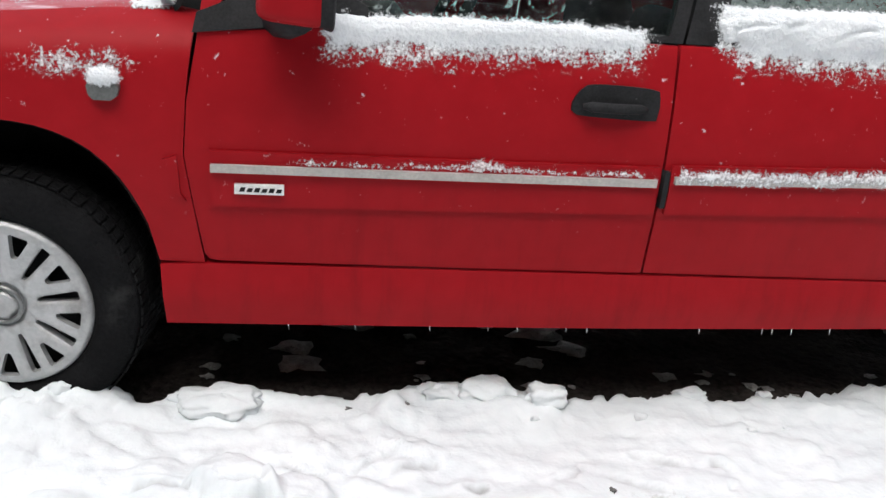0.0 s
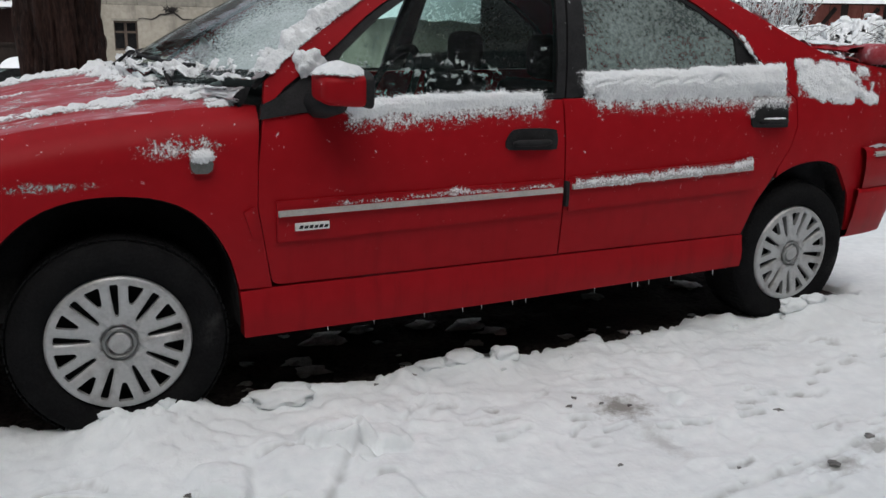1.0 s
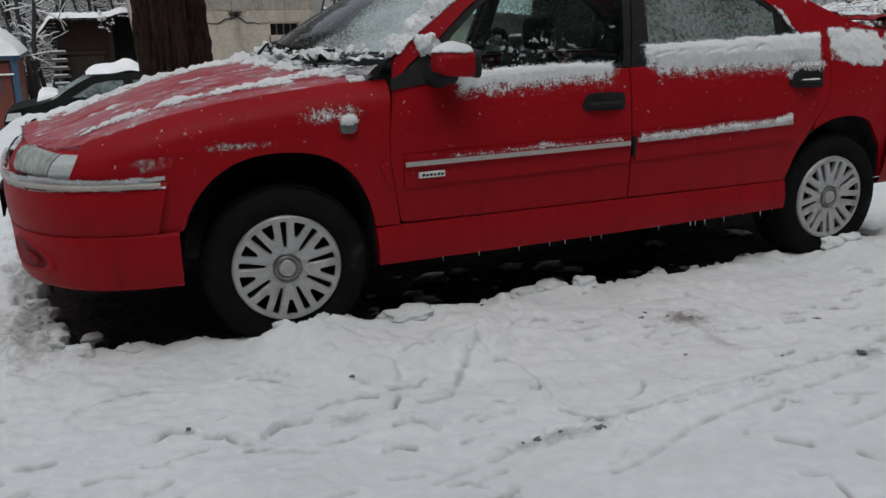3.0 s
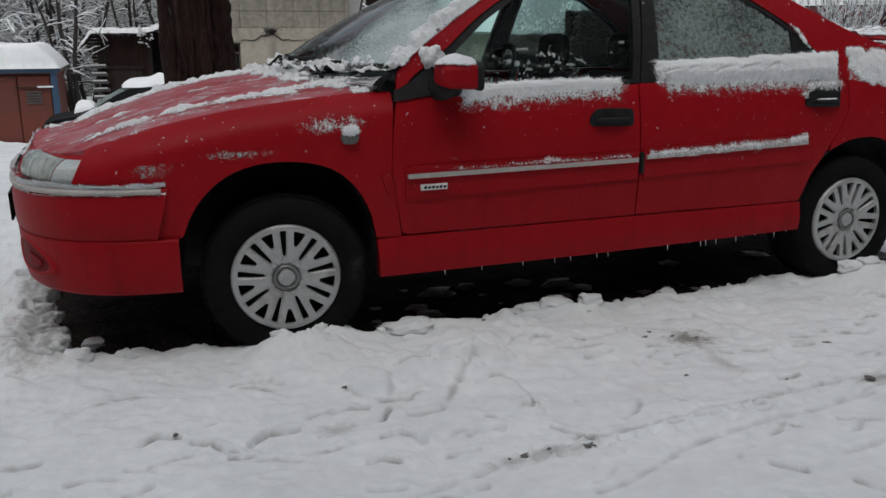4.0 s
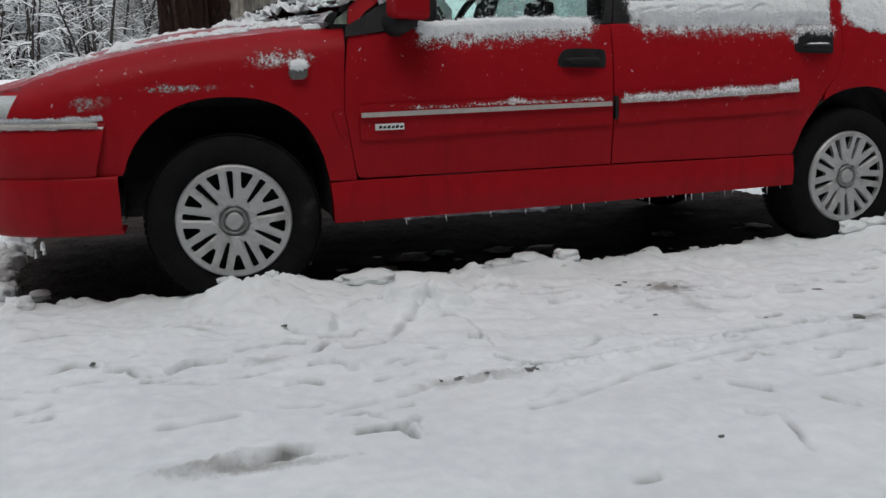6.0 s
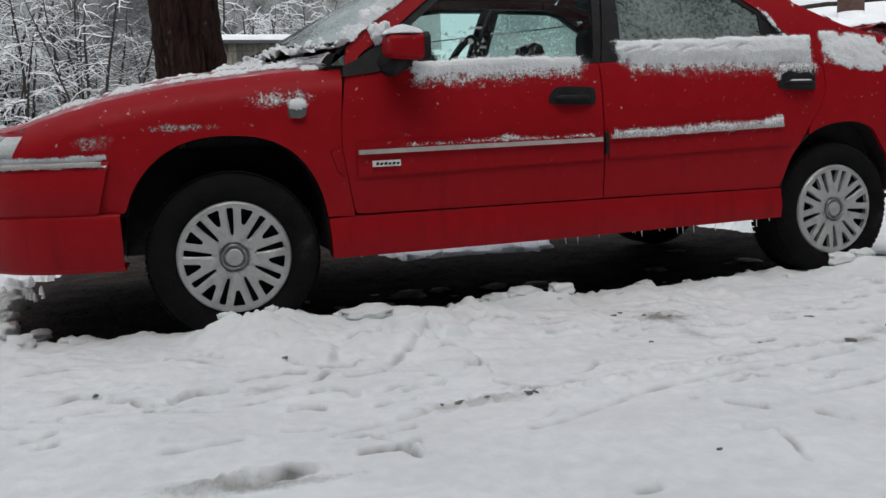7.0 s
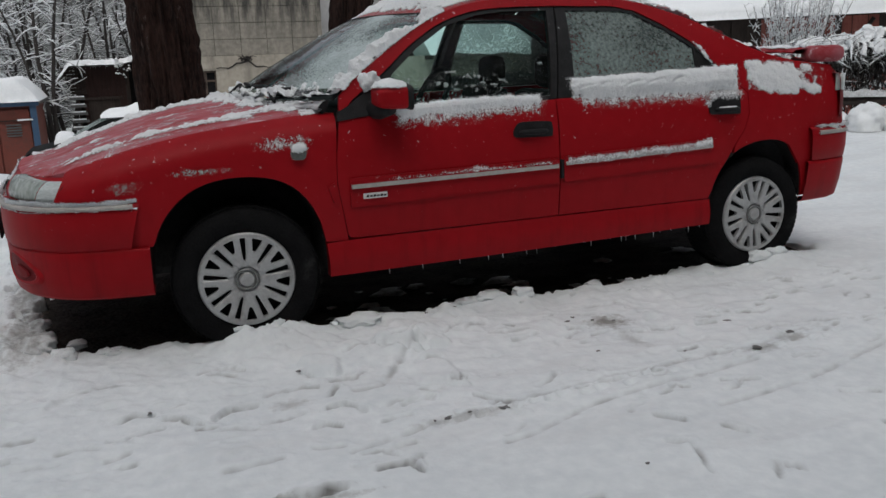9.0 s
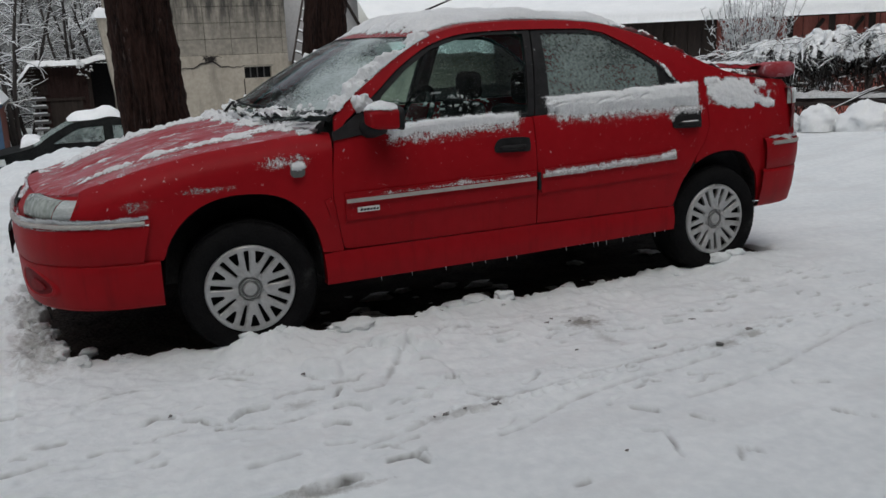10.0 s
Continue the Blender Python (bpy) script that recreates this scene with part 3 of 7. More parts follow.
def snow_top(x, y):
    z = fall(x, y) + 0.014 * fbm(x * 0.9, y * 0.9, 0.0, 3) + 0.003 * fbm(x * 5, y * 5, 2.0, 3)
    if -5 < x < 7 and -5 < y < 3.6:
        c = min(1.0, max(0.0, (y + 1.30 - 0.06 * x) / 0.30))
        z += c * (0.013 * fbm(x * 3.2, y * 4.5, 12.0, 3) + 0.010 * (0.5 - abs(fbm(x * 5, y * 8, 14.0, 2)))) + (0.0002 + 0.0009 * c) * fbm(x * 20, y * 26, 5.0, 2)
        z += 0.010 * (c - 1) + 0.010 * math.exp(-(((y + 1.17 - 0.06 * x) / 0.05) ** 2)) * max(0.0, 0.4 + fbm(x * 3, y * 3, 16.0))
        z += 0.003 * math.sin((y - 0.06 * x) * 26 + 2 * fbm(x * 0.8, y * 2, 18.0)) * (1 - c) * max(0.0, fbm(x * 0.7, y * 0.9, 22.0) + 0.2)
        z += 0.040 * math.exp(-(((x + 0.14) / 0.19) ** 4)) * max(0.0, 0.7 + 0.6 * fbm(x * 8, y * 8, 6.0, 2)) * math.exp(-((y + 1.42 - 0.13 * (x + 0.1)) / (0.022 if y + 1.42 - 0.13 * (x + 0.1) < 0 else 0.06)) ** 2)
        near = max(0.0, 1 - abs(y + 0.12) / 0.55) if -1.0 < x < 3.3 else max(0.0, 1 - abs(y + 0.12) / 0.55) * 0.3
        lump = max(0.0, fbm(x * 3.3, y * 4.2, 11.0, 4) + 0.35)
        thrown = math.exp(-(((x - 0.55) / 0.55) ** 4)) * math.exp(-(((y + 0.22) / 0.26) ** 4))
        z += near * (0.010 + 0.032 * lump) + thrown * (0.034 * max(0.0, fbm(x * 7, y * 8, 61.0, 2)) + 0.012 * max(0.0, fbm(x * 17, y * 19, 62.0, 2)))
        if near > 0:
            d1 = noise.voronoi(Vector((x * 6.5 + 0.4 * fbm(x * 3, y * 3, 8.0), y * 8.5, 0.0)))[0]
            d2 = noise.voronoi(Vector((x * 17, y * 20, 3.0)))[0]
            z += near * (0.035 * max(0.0, 0.42 - d1[0]) + 0.05 * min(0.25, d1[1] - d1[0]) * max(0.0, 0.3 + fbm(x * 1.5, y * 1.5, 17.0)) + 0.010 * max(0.0, 0.4 - d2[0]) * max(0.0, 0.2 + fbm(x * 2.2, y * 2.2, 27.0)))
        # plates of crust broken loose by boots
        if -0.1 < x < 1.1 and -0.85 < y < 0:
            for cx, cy, rx, ry, h in PLATES:
                u, v = (x - cx) / rx, (y - cy + 0.35 * (x - cx)) / ry
                q = (abs(u) ** 2.6 + abs(v) ** 2.6) ** 0.385 * (1 + 0.5 * fbm(x * 7, y * 7, 51.0, 3))
                if q < 1.4:
                    z += 0.85 * h * smooth_step((1.05 - q) / (0.42 + 0.12 * v)) * (1 - 0.45 * v)
                    z -= 0.35 * h * max(0.0, -v) * math.exp(-(((q - 1.08) / 0.08) ** 2))
        # churned snow in front of the car
        if x < -0.75 and y > -0.2:
            z += min(1.0, (y + 0.2) / 0.4) * math.exp(-(((x + 1.05) / 0.3) ** 2)) * (0.03 * fbm(x * 6, y * 6, 24.0) + 0.035 * max(0.0, fbm(x * 13, y * 13, 25.0)) + 0.02)
        # what the spade threw up beside the front wheel
        z += 0.10 * math.exp(-(((x - 0.05) / 0.17) ** 2 + ((y + 0.09) / 0.12) ** 2)) * (0.9 + 0.45 * fbm(x * 8, y * 8, 1.0) + 0.2 * fbm(x * 26, y * 26, 1.0))
        z += 0.06 * math.exp(-(((x - 2.80) / 0.2) ** 2 + ((y + 0.06) / 0.10) ** 2))
        z += 0.04 * math.exp(-(((x - 1.20) / 0.14) ** 2 + ((y + 0.02) / 0.07) ** 2))
        z += 0.035 * math.exp(-(((x - 0.55) / 0.18) ** 2 + ((y + 0.38) / 0.10) ** 2))
        pits = NEARBY[math.floor(x * 4), math.floor(y * 4)][1]
        cut, lip = scraped(x, y)
        z += lip - cut
        for px, py, r, s, a in pits:
            dx, dy = x - px, y - py
            if abs(dx) < 0.35 and abs(dy) < 0.35:
                u, v = (dx * math.cos(a) + dy * math.sin(a)) / 1.9, -dx * math.sin(a) + dy * math.cos(a)
                q = math.hypot(u, v) / r
                if q < 1.8:
                    z += s * 0.020 * (-math.exp(-q * q * 2.0) + 0.5 * math.exp(-((q - 1.15) ** 2) * 9) * (0.3 + (v > 0)))
        z += 0.012 * math.exp(-(((y + 1.62 + 0.12 * math.sin(x * 0.8)) / 0.05) ** 2)) * max(0, fbm(x * 2, y * 2, 9) + 0.3)
        if y > 1.2:
            z += 0.02 * math.exp(-((y - 2.2) / 0.25) ** 2)
        d = hole(x, y)
        if d > -0.25:
            z += 0.03 * math.exp(-((d + 0.05) / 0.07) ** 2) * (0.4 + max(0, fbm(x * 7, y * 7, 4.0)))
            if d > 0:
                z -= min(0.16, d * 4.0)
    elif 5 < y < 11 and -4 < x < 5:
        a = float(np.interp(x, [-4, -2.2, -1.5, -1.3, -1.05, -0.7, -0.2, 0.4], [0.0, 0.40, 0.46, 0.53, 0.62, 0.66, 0.76, 0.84]))
        z += a * math.exp(-(((y - 7.5) / 1.1) ** 2)) * (1 + 0.3 * fbm(x * 1.5, y * 1.5, 19.0))
    elif y > -5:
        z += 0.10 * max(0.0, fbm(x * 0.5, y * 0.5, 21.0, 4)) * min(1.0, max(0.0, (math.hypot(x - 1, y) - 4) / 4))
    # a verge that rises towards the hedge
    if x > 5.5 and -3 < y < 9:
        z += 0.17 * smooth_step((x - 5.5) / 2.5) * smooth_step((y + 3) / 2) * smooth_step((9 - y) / 2)
    return z


def spaced(edges):
    out = []
    for a, b, s in edges:
        out += list(np.arange(a, b - 1e-6, s))
    return out


gx = spaced([(-900, -100, 100), (-100, -20, 10), (-20, -6, 1), (-6, -2.2, 0.12), (-2.2, -1.2, 0.018), (-1.2, 2.2, 0.0088), (2.2, 3.6, 0.018), (3.6, 7, 0.12), (7, 22, 0.6), (22, 100, 10), (100, 901, 100)])
gy = spaced([(-900, -100, 100), (-100, -10, 10), (-10, -4, 0.6), (-4, -2.2, 0.05), (-2.2, -1.75, 0.02), (-1.75, -1.4, 0.0105), (-1.4, -0.3, 0.0085), (-0.3, 0.26, 0.0105), (0.26, 1.5, 0.025), (1.5, 2.3, 0.03), (2.3, 3.6, 0.06), (3.6, 5, 0.16), (5, 26, 0.6), (26, 100, 10), (100, 901, 100)])
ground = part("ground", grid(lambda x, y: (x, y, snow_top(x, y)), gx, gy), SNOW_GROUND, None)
# grey grows with groove depth: slush together with painted shade in the cuts
wear_and_shade = [min(1.0, max(0.0, 58 * scraped(v.co.x, v.co.y)[0] * (0.75 + 0.9 * fbm(v.co.x * 13, v.co.y * 13, 44.0, 3)) - 0.05)) if -2 < v.co.x < 3.6 and -2.4 < v.co.y < 0 else 0.0 for v in ground.data.vertices]
ground.data.attributes.new("scrape", "FLOAT", "POINT").data.foreach_set("value", wear_and_shade)
tagged(ground, "trodden white snow with footprints and thrown-up lumps", "snow", kind="structure")


def soil_z(x, y):
    return -0.012 + 0.012 * fbm(x * 2.5, y * 2.5, 31.0) + 0.014 * max(0, fbm(x * 9, y * 9, 33.0)) + 0.006 * fbm(x * 25, y * 25, 3.0)


bare = part("bare_soil", grid(lambda x, y: (x, y, soil_z(x, y) - 0.14 * smooth_step(-hole(x, y) / 0.12)), spaced([(-1.1, 3.6, 0.03)]), spaced([(-0.05, 3.6, 0.03)])), SOIL, None)
tagged(bare, "dark wet bare soil thawed under the car", "soil", kind="structure")

# ---- the red car ----
YC = 0.83
CAR = thing("hatchback_car", (1.25, YC, 0.0), "red five-door hatchback car dusted with snow, parked on bare soil", "car")


def PLAN(x):
    return float(np.interp(x, [-0.95, -0.8, -0.70, -0.6, -0.5, -0.35, 0, 0.4, 1.0, 1.5, 2.0, 2.4, 2.8, 3.1, 3.3, 3.42, 3.5], [0.5, 0.69, 0.775, 0.815, 0.84, 0.858, 0.872, 0.88, 0.884, 0.884, 0.881, 0.875, 0.858, 0.834, 0.80, 0.755, 0.70]))


def PROF(z):
    return float(np.interp(z, [0.2, 0.27, 0.35, 0.42, 0.5, 0.58, 0.66, 0.75, 0.85, 0.95, 1.02], [0.065, 0.045, 0.03, 0.02, 0.012, 0.004, 0.0, 0.003, 0.012, 0.03, 0.052]))


def half(x, z):
    """The body's half width."""
    if z <= 1.0:
        return PLAN(x) - PROF(z)
    t = z - 1.0
    return PLAN(x) - PROF(1.0) - t * 0.30 - t * t * 0.42


SHOULDER = spline([(-0.98, 0.745), (-0.85, 0.775), (-0.693, 0.806), (-0.617, 0.832), (-0.484, 0.873), (-0.349, 0.905), (-0.152, 0.942), (0.052, 0.968), (0.264, 0.99), (0.483, 1.003)], 60)


def zs(x):
    return float(np.interp(x, SHOULDER[:, 0], SHOULDER[:, 1]))


def front(x, s):
    """The front wing: s is the height, and past 12 cm under the shoulder runs over the round edge towards the bonnet."""
    za = zs(x) - 0.12
    if s <= za:
        return half(x, s), s
    a = min(1.0, (s - za) / 0.24) * math.pi / 2
    return half(x, za) - 0.2 + 0.2 * math.cos(a), za + 0.12 * math.sin(a)


def sided(fn, side):
    """fn(a, b) -> (x, u, z), u being the distance from the middle; side -1 faces the road."""
    return lambda a, b: (fn(a, b)[0], YC + side * fn(a, b)[1], fn(a, b)[2])


def side_surf(side, out=0.0):
    return sided(lambda x, z: (x, half(x, z) + out, z), side)


def wing_surf(side):
    return sided(lambda x, s: (x, *front(x, s)), side)



ARCH_F = [(-0.372, 0.30), (-0.362, 0.42), (-0.345, 0.52), (-0.30, 0.605), (-0.24, 0.668), (-0.165, 0.714), (-0.07, 0.739), (0.03, 0.742), (0.13, 0.728), (0.215, 0.69), (0.285, 0.62), (0.335, 0.52), (0.358, 0.42), (0.367, 0.28)]
ARCH_R = [(2.397, 0.30), (2.402, 0.42), (2.42, 0.50), (2.455, 0.575), (2.515, 0.642), (2.59, 0.683), (2.68, 0.707), (2.79, 0.713), (2.88, 0.696), (2.95, 0.655), (3.005, 0.58), (3.036, 0.48), (3.05, 0.38)]
AF = [tuple(p) for p in spline(ARCH_F, 34)]
AR = [tuple(p) for p in spline(ARCH_R, 32)]
RAIL_X = [0.44, 0.60, 0.835, 1.008, 1.176, 1.343, 1.611, 1.852, 2.062, 2.198, 2.368, 2.536, 2.707, 2.852, 3.05, 3.25]
RAIL_Z = [1.035, 1.165, 1.312, 1.395, 1.442, 1.462, 1.468, 1.462, 1.443, 1.408, 1.352, 1.278, 1.202, 1.151, 1.112, 1.088]
RAIL = spline(list(zip(RAIL_X, RAIL_Z)), 120)
MID = spline(list(zip([0.12, 0.36, 0.70, 0.90, 1.09, 1.29, 1.59, 1.85, 2.05, 2.21, 2.41, 2.59, 2.79, 2.96, 3.13, 3.33], [1.035, 1.185, 1.365, 1.445, 1.482, 1.497, 1.502, 1.495, 1.475, 1.437, 1.372, 1.292, 1.21, 1.155, 1.12, 1.095])), 120)


def rail_z(x):
    return float(np.interp(x, RAIL[:, 0], RAIL[:, 1]))


def roof(t, v):
    """The top of the cabin: t from the windscreen's foot (0) to the tail (1), v from the middle (0) to the rail (+-1)."""
    k = t * 119
    rx, rz = np.interp(k, range(120), RAIL[:, 0]), np.interp(k, range(120), RAIL[:, 1])
    mx, mz = np.interp(k, range(120), MID[:, 0]), np.interp(k, range(120), MID[:, 1])
    w = abs(v) ** 2.2
    return mx + (rx - mx) * w, YC + half(rx, rz) * v, mz + (rz - mz) * w


def t_of(x):
    return float(np.interp(x, RAIL[:, 0], range(120))) / 119


def both(name, outline, surf, material, parent=CAR, label="", thick=0.018, step=0.035, holes=()):
    """The same panel on both sides of the car; returns the near and the far one."""
    out = []
    for side in (-1, 1):
        out.append(part(name, skin(outline, surf(side), step, thick, holes, (0, -side, 0)), material, parent, label))
    return out


arch_mid = [p for p in AF if p[1] > 0.484]
wing = [(-0.712, 0.69), (-0.66, 0.69), (-0.43, 0.667), (-0.435, 0.65), (-0.475, 0.489), (-0.36, 0.486)] + arch_mid + [(0.356, 0.43), (0.456, 0.427), (0.436, 0.55), (0.4145, 0.684), (0.4205, 0.80), (0.442, zs(0.436) + 0.025)]
wing += [(x, zs(x) + 0.04) for x in np.linspace(0.40, -0.655, 15)] + [(-0.672, 0.795)]
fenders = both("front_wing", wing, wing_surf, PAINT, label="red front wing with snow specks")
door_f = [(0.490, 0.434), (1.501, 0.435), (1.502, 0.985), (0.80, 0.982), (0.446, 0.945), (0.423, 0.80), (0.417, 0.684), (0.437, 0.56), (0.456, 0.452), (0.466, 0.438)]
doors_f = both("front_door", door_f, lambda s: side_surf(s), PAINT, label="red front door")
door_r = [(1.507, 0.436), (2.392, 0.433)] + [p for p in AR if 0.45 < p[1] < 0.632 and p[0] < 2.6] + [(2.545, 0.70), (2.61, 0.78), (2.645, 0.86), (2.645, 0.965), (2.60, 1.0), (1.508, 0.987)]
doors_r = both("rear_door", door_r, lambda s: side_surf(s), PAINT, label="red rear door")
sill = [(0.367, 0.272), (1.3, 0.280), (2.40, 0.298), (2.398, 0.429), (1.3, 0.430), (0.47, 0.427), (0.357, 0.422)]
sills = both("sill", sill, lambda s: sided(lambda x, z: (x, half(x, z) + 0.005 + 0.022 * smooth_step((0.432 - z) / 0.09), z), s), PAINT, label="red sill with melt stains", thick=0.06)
glass_r = [(2.02, 1.402), (2.06, 1.395), (2.20, 1.325), (2.35, 1.233), (2.42, 1.17), (2.50, 1.085), (2.53, 1.03), (2.50, 1.005)]
quarter = [p for p in AR if p[1] > 0.655 and p[0] > 2.5] + [(3.02, 0.55), (3.045, 0.45), (3.05, 0.385), (3.12, 0.385), (3.22, 0.56), (3.16, 0.735), (3.375, 0.765), (3.37, 1.02), (3.30, 1.085)]
quarter += [(x, rail_z(x)) for x in np.linspace(3.2, 1.95, 18)] + [(1.95, 1.418)] + glass_r + [(2.604, 1.002), (2.6485, 0.966), (2.6485, 0.86), (2.6135, 0.7785), (2.5485, 0.697)]
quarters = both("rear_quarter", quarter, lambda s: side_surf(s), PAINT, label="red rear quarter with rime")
a_low = [(0.52, 1.035), (0.675, 1.141), (0.819, 1.253), (0.995, 1.352), (1.164, 1.402), (1.329, 1.419), (1.6, 1.423), (1.947, 1.418)]
rail = [tuple(p) for p in spline(a_low, 26)] + [(x, rail_z(x)) for x in np.linspace(1.947, 0.46, 26)] + [(0.45, 0.985), (0.47, 0.985)]
rails = both("roof_rail", rail, lambda s: side_surf(s, 0.003), PAINT, label="red roof rail and windscreen pillar")

# bonnet, roof, hatch
TW, TR, TG, TE = t_of(1.02), t_of(2.02), t_of(2.80), 1.0


def bonnet(x, u):
    h, za = half(x, zs(x) - 0.12), zs(x)
    e = h - 0.2
    if abs(u) > e:
        q = min(1.0, (abs(u) - e) / 0.2)
        return x, YC + u, za - 0.12 + 0.12 * math.sqrt(max(0.0, 1 - q * q))
    return x, YC + u, za + (0.012 + 0.05 * min(1, (x + 1.2))) * (1 - (u / e) ** 2)


def seam(x):
    return half(x, zs(x) - 0.12) - 0.2 + 0.2 * math.cos(math.radians(58))


left = [(x, -seam(x) + 0.004) for x in np.linspace(0.38, -0.64, 24)]
nose = [(-0.655, -0.70), (-0.72, -0.655), (-0.79, -0.56), (-0.835, -0.44), (-0.86, -0.25)]
lid = left + nose + [(-0.868, 0.0)] + [(x, -u) for x, u in nose[::-1]] + [(x, -u) for x, u in left[::-1]] + [(0.30, 0.6), (0.16, 0.35), (0.10, 0.0), (0.16, -0.35), (0.30, -0.6)]
hood = part("bonnet", skin(lid, bonnet, 0.045, 0.02, (), (0, 0, -1)), PAINT_RIMED, CAR, "red bonnet streaked with thin snow")
roof_panel = part("roof_panel", grid(roof, np.linspace(TW, TR, 30), np.linspace(-1, 1, 25)), PAINT, CAR, "red roof under snow")
windscreen = part("windscreen", grid(roof, np.linspace(0.012, TW - 0.004, 26), np.linspace(-0.975, 0.975, 25)), SCREEN, CAR, "windscreen with melting snow on it")
part("windscreen_seal", join(*[tube([roof(t, v) for t in np.linspace(0.0, TW, 16)], [0.009] * 16, 5) for v in (-0.985, 0.985)], tube([roof(TW - 0.002, v) for v in np.linspace(-1, 1, 15)], [0.008] * 15, 5)), DARK, windscreen)
hatch = part("tailgate", join(grid(roof, np.linspace(TR + 0.003, t_of(2.12), 4), np.linspace(-1, 1, 21)), grid(roof, np.linspace(TG, 0.995, 10), np.linspace(-1, 1, 21)), *[grid(roof, np.linspace(t_of(2.12), TG, 10), np.linspace(a, b, 3)) for a, b in ((-1, -0.9), (0.9, 1))]), PAINT, CAR, "red tailgate")
part("rear_window", grid(roof, np.linspace(t_of(2.12), TG, 14), np.linspace(-0.9, 0.9, 19)), GLASS_RIMED, hatch, "snow-dusted rear window")

# plan curves of the two bumpers
PB = spline([(-0.374, 0.862), (-0.5, 0.847), (-0.62, 0.815), (-0.72, 0.76), (-0.80, 0.685), (-0.87, 0.58), (-0.915, 0.45), (-0.945, 0.25), (-0.955, 0.0)], 60)
PB = np.vstack([PB * (1, -1), (PB[::-1])[1:]])
PR = spline([(3.055, 0.836), (3.2, 0.820), (3.33, 0.788), (3.415, 0.70), (3.465, 0.47), (3.48, 0.0)], 50)
PR = np.vstack([PR * (1, -1), (PR[::-1])[1:]])


def idx(plan, x):
    """Where along the near half of a plan curve it reaches x."""
    half_n = len(plan) // 2 + 1
    xs = plan[:half_n, 0]
    k = np.arange(half_n)
    return float(np.interp(x, xs, k) if xs[-1] > xs[0] else np.interp(-x, -xs, k))


def sweep(plan, profile, i0=0, i1=None, slant=0.0):
    """A profile of (height, outward offset) drawn along a plan curve; slant pulls the ends in towards the first rows."""
    n = len(plan)
    i1 = n - 1 if i1 is None else i1
    tan = np.gradient(plan, axis=0)
    nor = np.stack([tan[:, 1], -tan[:, 0]], 1) / np.linalg.norm(tan, axis=1)[:, None]
    mid = plan.mean(0)
    if np.sum((plan[n // 2] - mid) * nor[n // 2]) < 0:
        nor = -nor

    def fn(a, b):
        z, o = profile[b]
        k = min(1.0, max(0.0, (z - profile[0][0]) / (0.668 - profile[0][0]))) if slant else 0.0
        i = i0 + slant * (1 - k) + a * ((i1 - i0) - 2 * slant * (1 - k))
        p = [np.interp(i, range(n), plan[:, c]) + o * np.interp(i, range(n), nor[:, c]) for c in (0, 1)]
        return p[0], YC + p[1], z

    return grid(fn, np.linspace(0, 1, 90), range(len(profile)))


def sweep_pt(plan, i, z, o=0.0):
    n = len(plan)
    a, b = [np.interp(min(n - 1, max(0, i + d)), range(n), plan[:, 0]) for d in (-0.5, 0.5)], [np.interp(min(n - 1, max(0, i + d)), range(n), plan[:, 1]) for d in (-0.5, 0.5)]
    tx, ty = a[1] - a[0], b[1] - b[0]
    ln = math.hypot(tx, ty)
    s = 1 if plan[n // 2, 0] < plan[0, 0] else -1
    nx, ny = -ty / ln * s, tx / ln * s
    if (nx * (plan[n // 2, 0] - plan[0, 0]) + ny * np.interp(i, range(n), plan[:, 1])) < 0:
        nx, ny = -nx, -ny
    return float(np.interp(i, range(n), plan[:, 0]) + o * nx), float(YC + np.interp(i, range(n), plan[:, 1]) + o * ny), z


front_bumper = part("front_bumper", sweep(PB, [(0.475, -0.012), (0.492, 0.0), (0.50, 0.006), (0.58, 0.010), (0.64, 0.006), (0.668, -0.004), (0.675, -0.03), (0.675, -0.09)], idx(PB, -0.397), 118 - idx(PB, -0.397), idx(PB, -0.447) - idx(PB, -0.397)), PAINT, CAR, "red front bumper")
part("bumper_skirt", sweep(PB, [(0.30, -0.14), (0.285, -0.06), (0.282, -0.03), (0.30, -0.012), (0.36, -0.003), (0.44, 0.0), (0.478, 0.002), (0.486, -0.004), (0.486, -0.03)]), PAINT, front_bumper, "red lower bumper skirt")
part("bumper_strip", sweep(PB, [(0.652, 0.002), (0.652, 0.010), (0.655, 0.013), (0.665, 0.013), (0.669, 0.008), (0.669, -0.02)], idx(PB, -0.42), 118 - idx(PB, -0.42)), STRIP, front_bumper, "pale rubbing strip")
part("nose_panel", sweep(PB, [(0.66, -0.03), (0.69, -0.022), (0.715, -0.028), (0.74, -0.045), (0.775, -0.075), (0.79, -0.12)], idx(PB, -0.64), 118 - idx(PB, -0.64)), PAINT, CAR, "red nose panel")
rear_bumper = part("rear_bumper", sweep(PR, [(0.575, 0.012), (0.58, 0.022), (0.64, 0.030), (0.70, 0.032), (0.742, 0.026), (0.756, 0.012), (0.756, -0.05)], idx(PR, 3.065), 98 - idx(PR, 3.065), idx(PR, 3.08) - idx(PR, 3.065)), PAINT, CAR, "red rear bumper with snow")
part("rear_skirt", sweep(PR, [(0.36, -0.10), (0.345, -0.04), (0.36, -0.012), (0.45, 0.010), (0.555, 0.023), (0.573, 0.020), (0.573, -0.03)]), PAINT, rear_bumper, "red rear skirt")
part("rear_strip", sweep(PR, [(0.716, 0.028), (0.716, 0.036), (0.734, 0.036), (0.738, 0.028)], idx(PR, 3.12), 98 - idx(PR, 3.12)), STRIP, rear_bumper, "pale rubbing strip under snow")
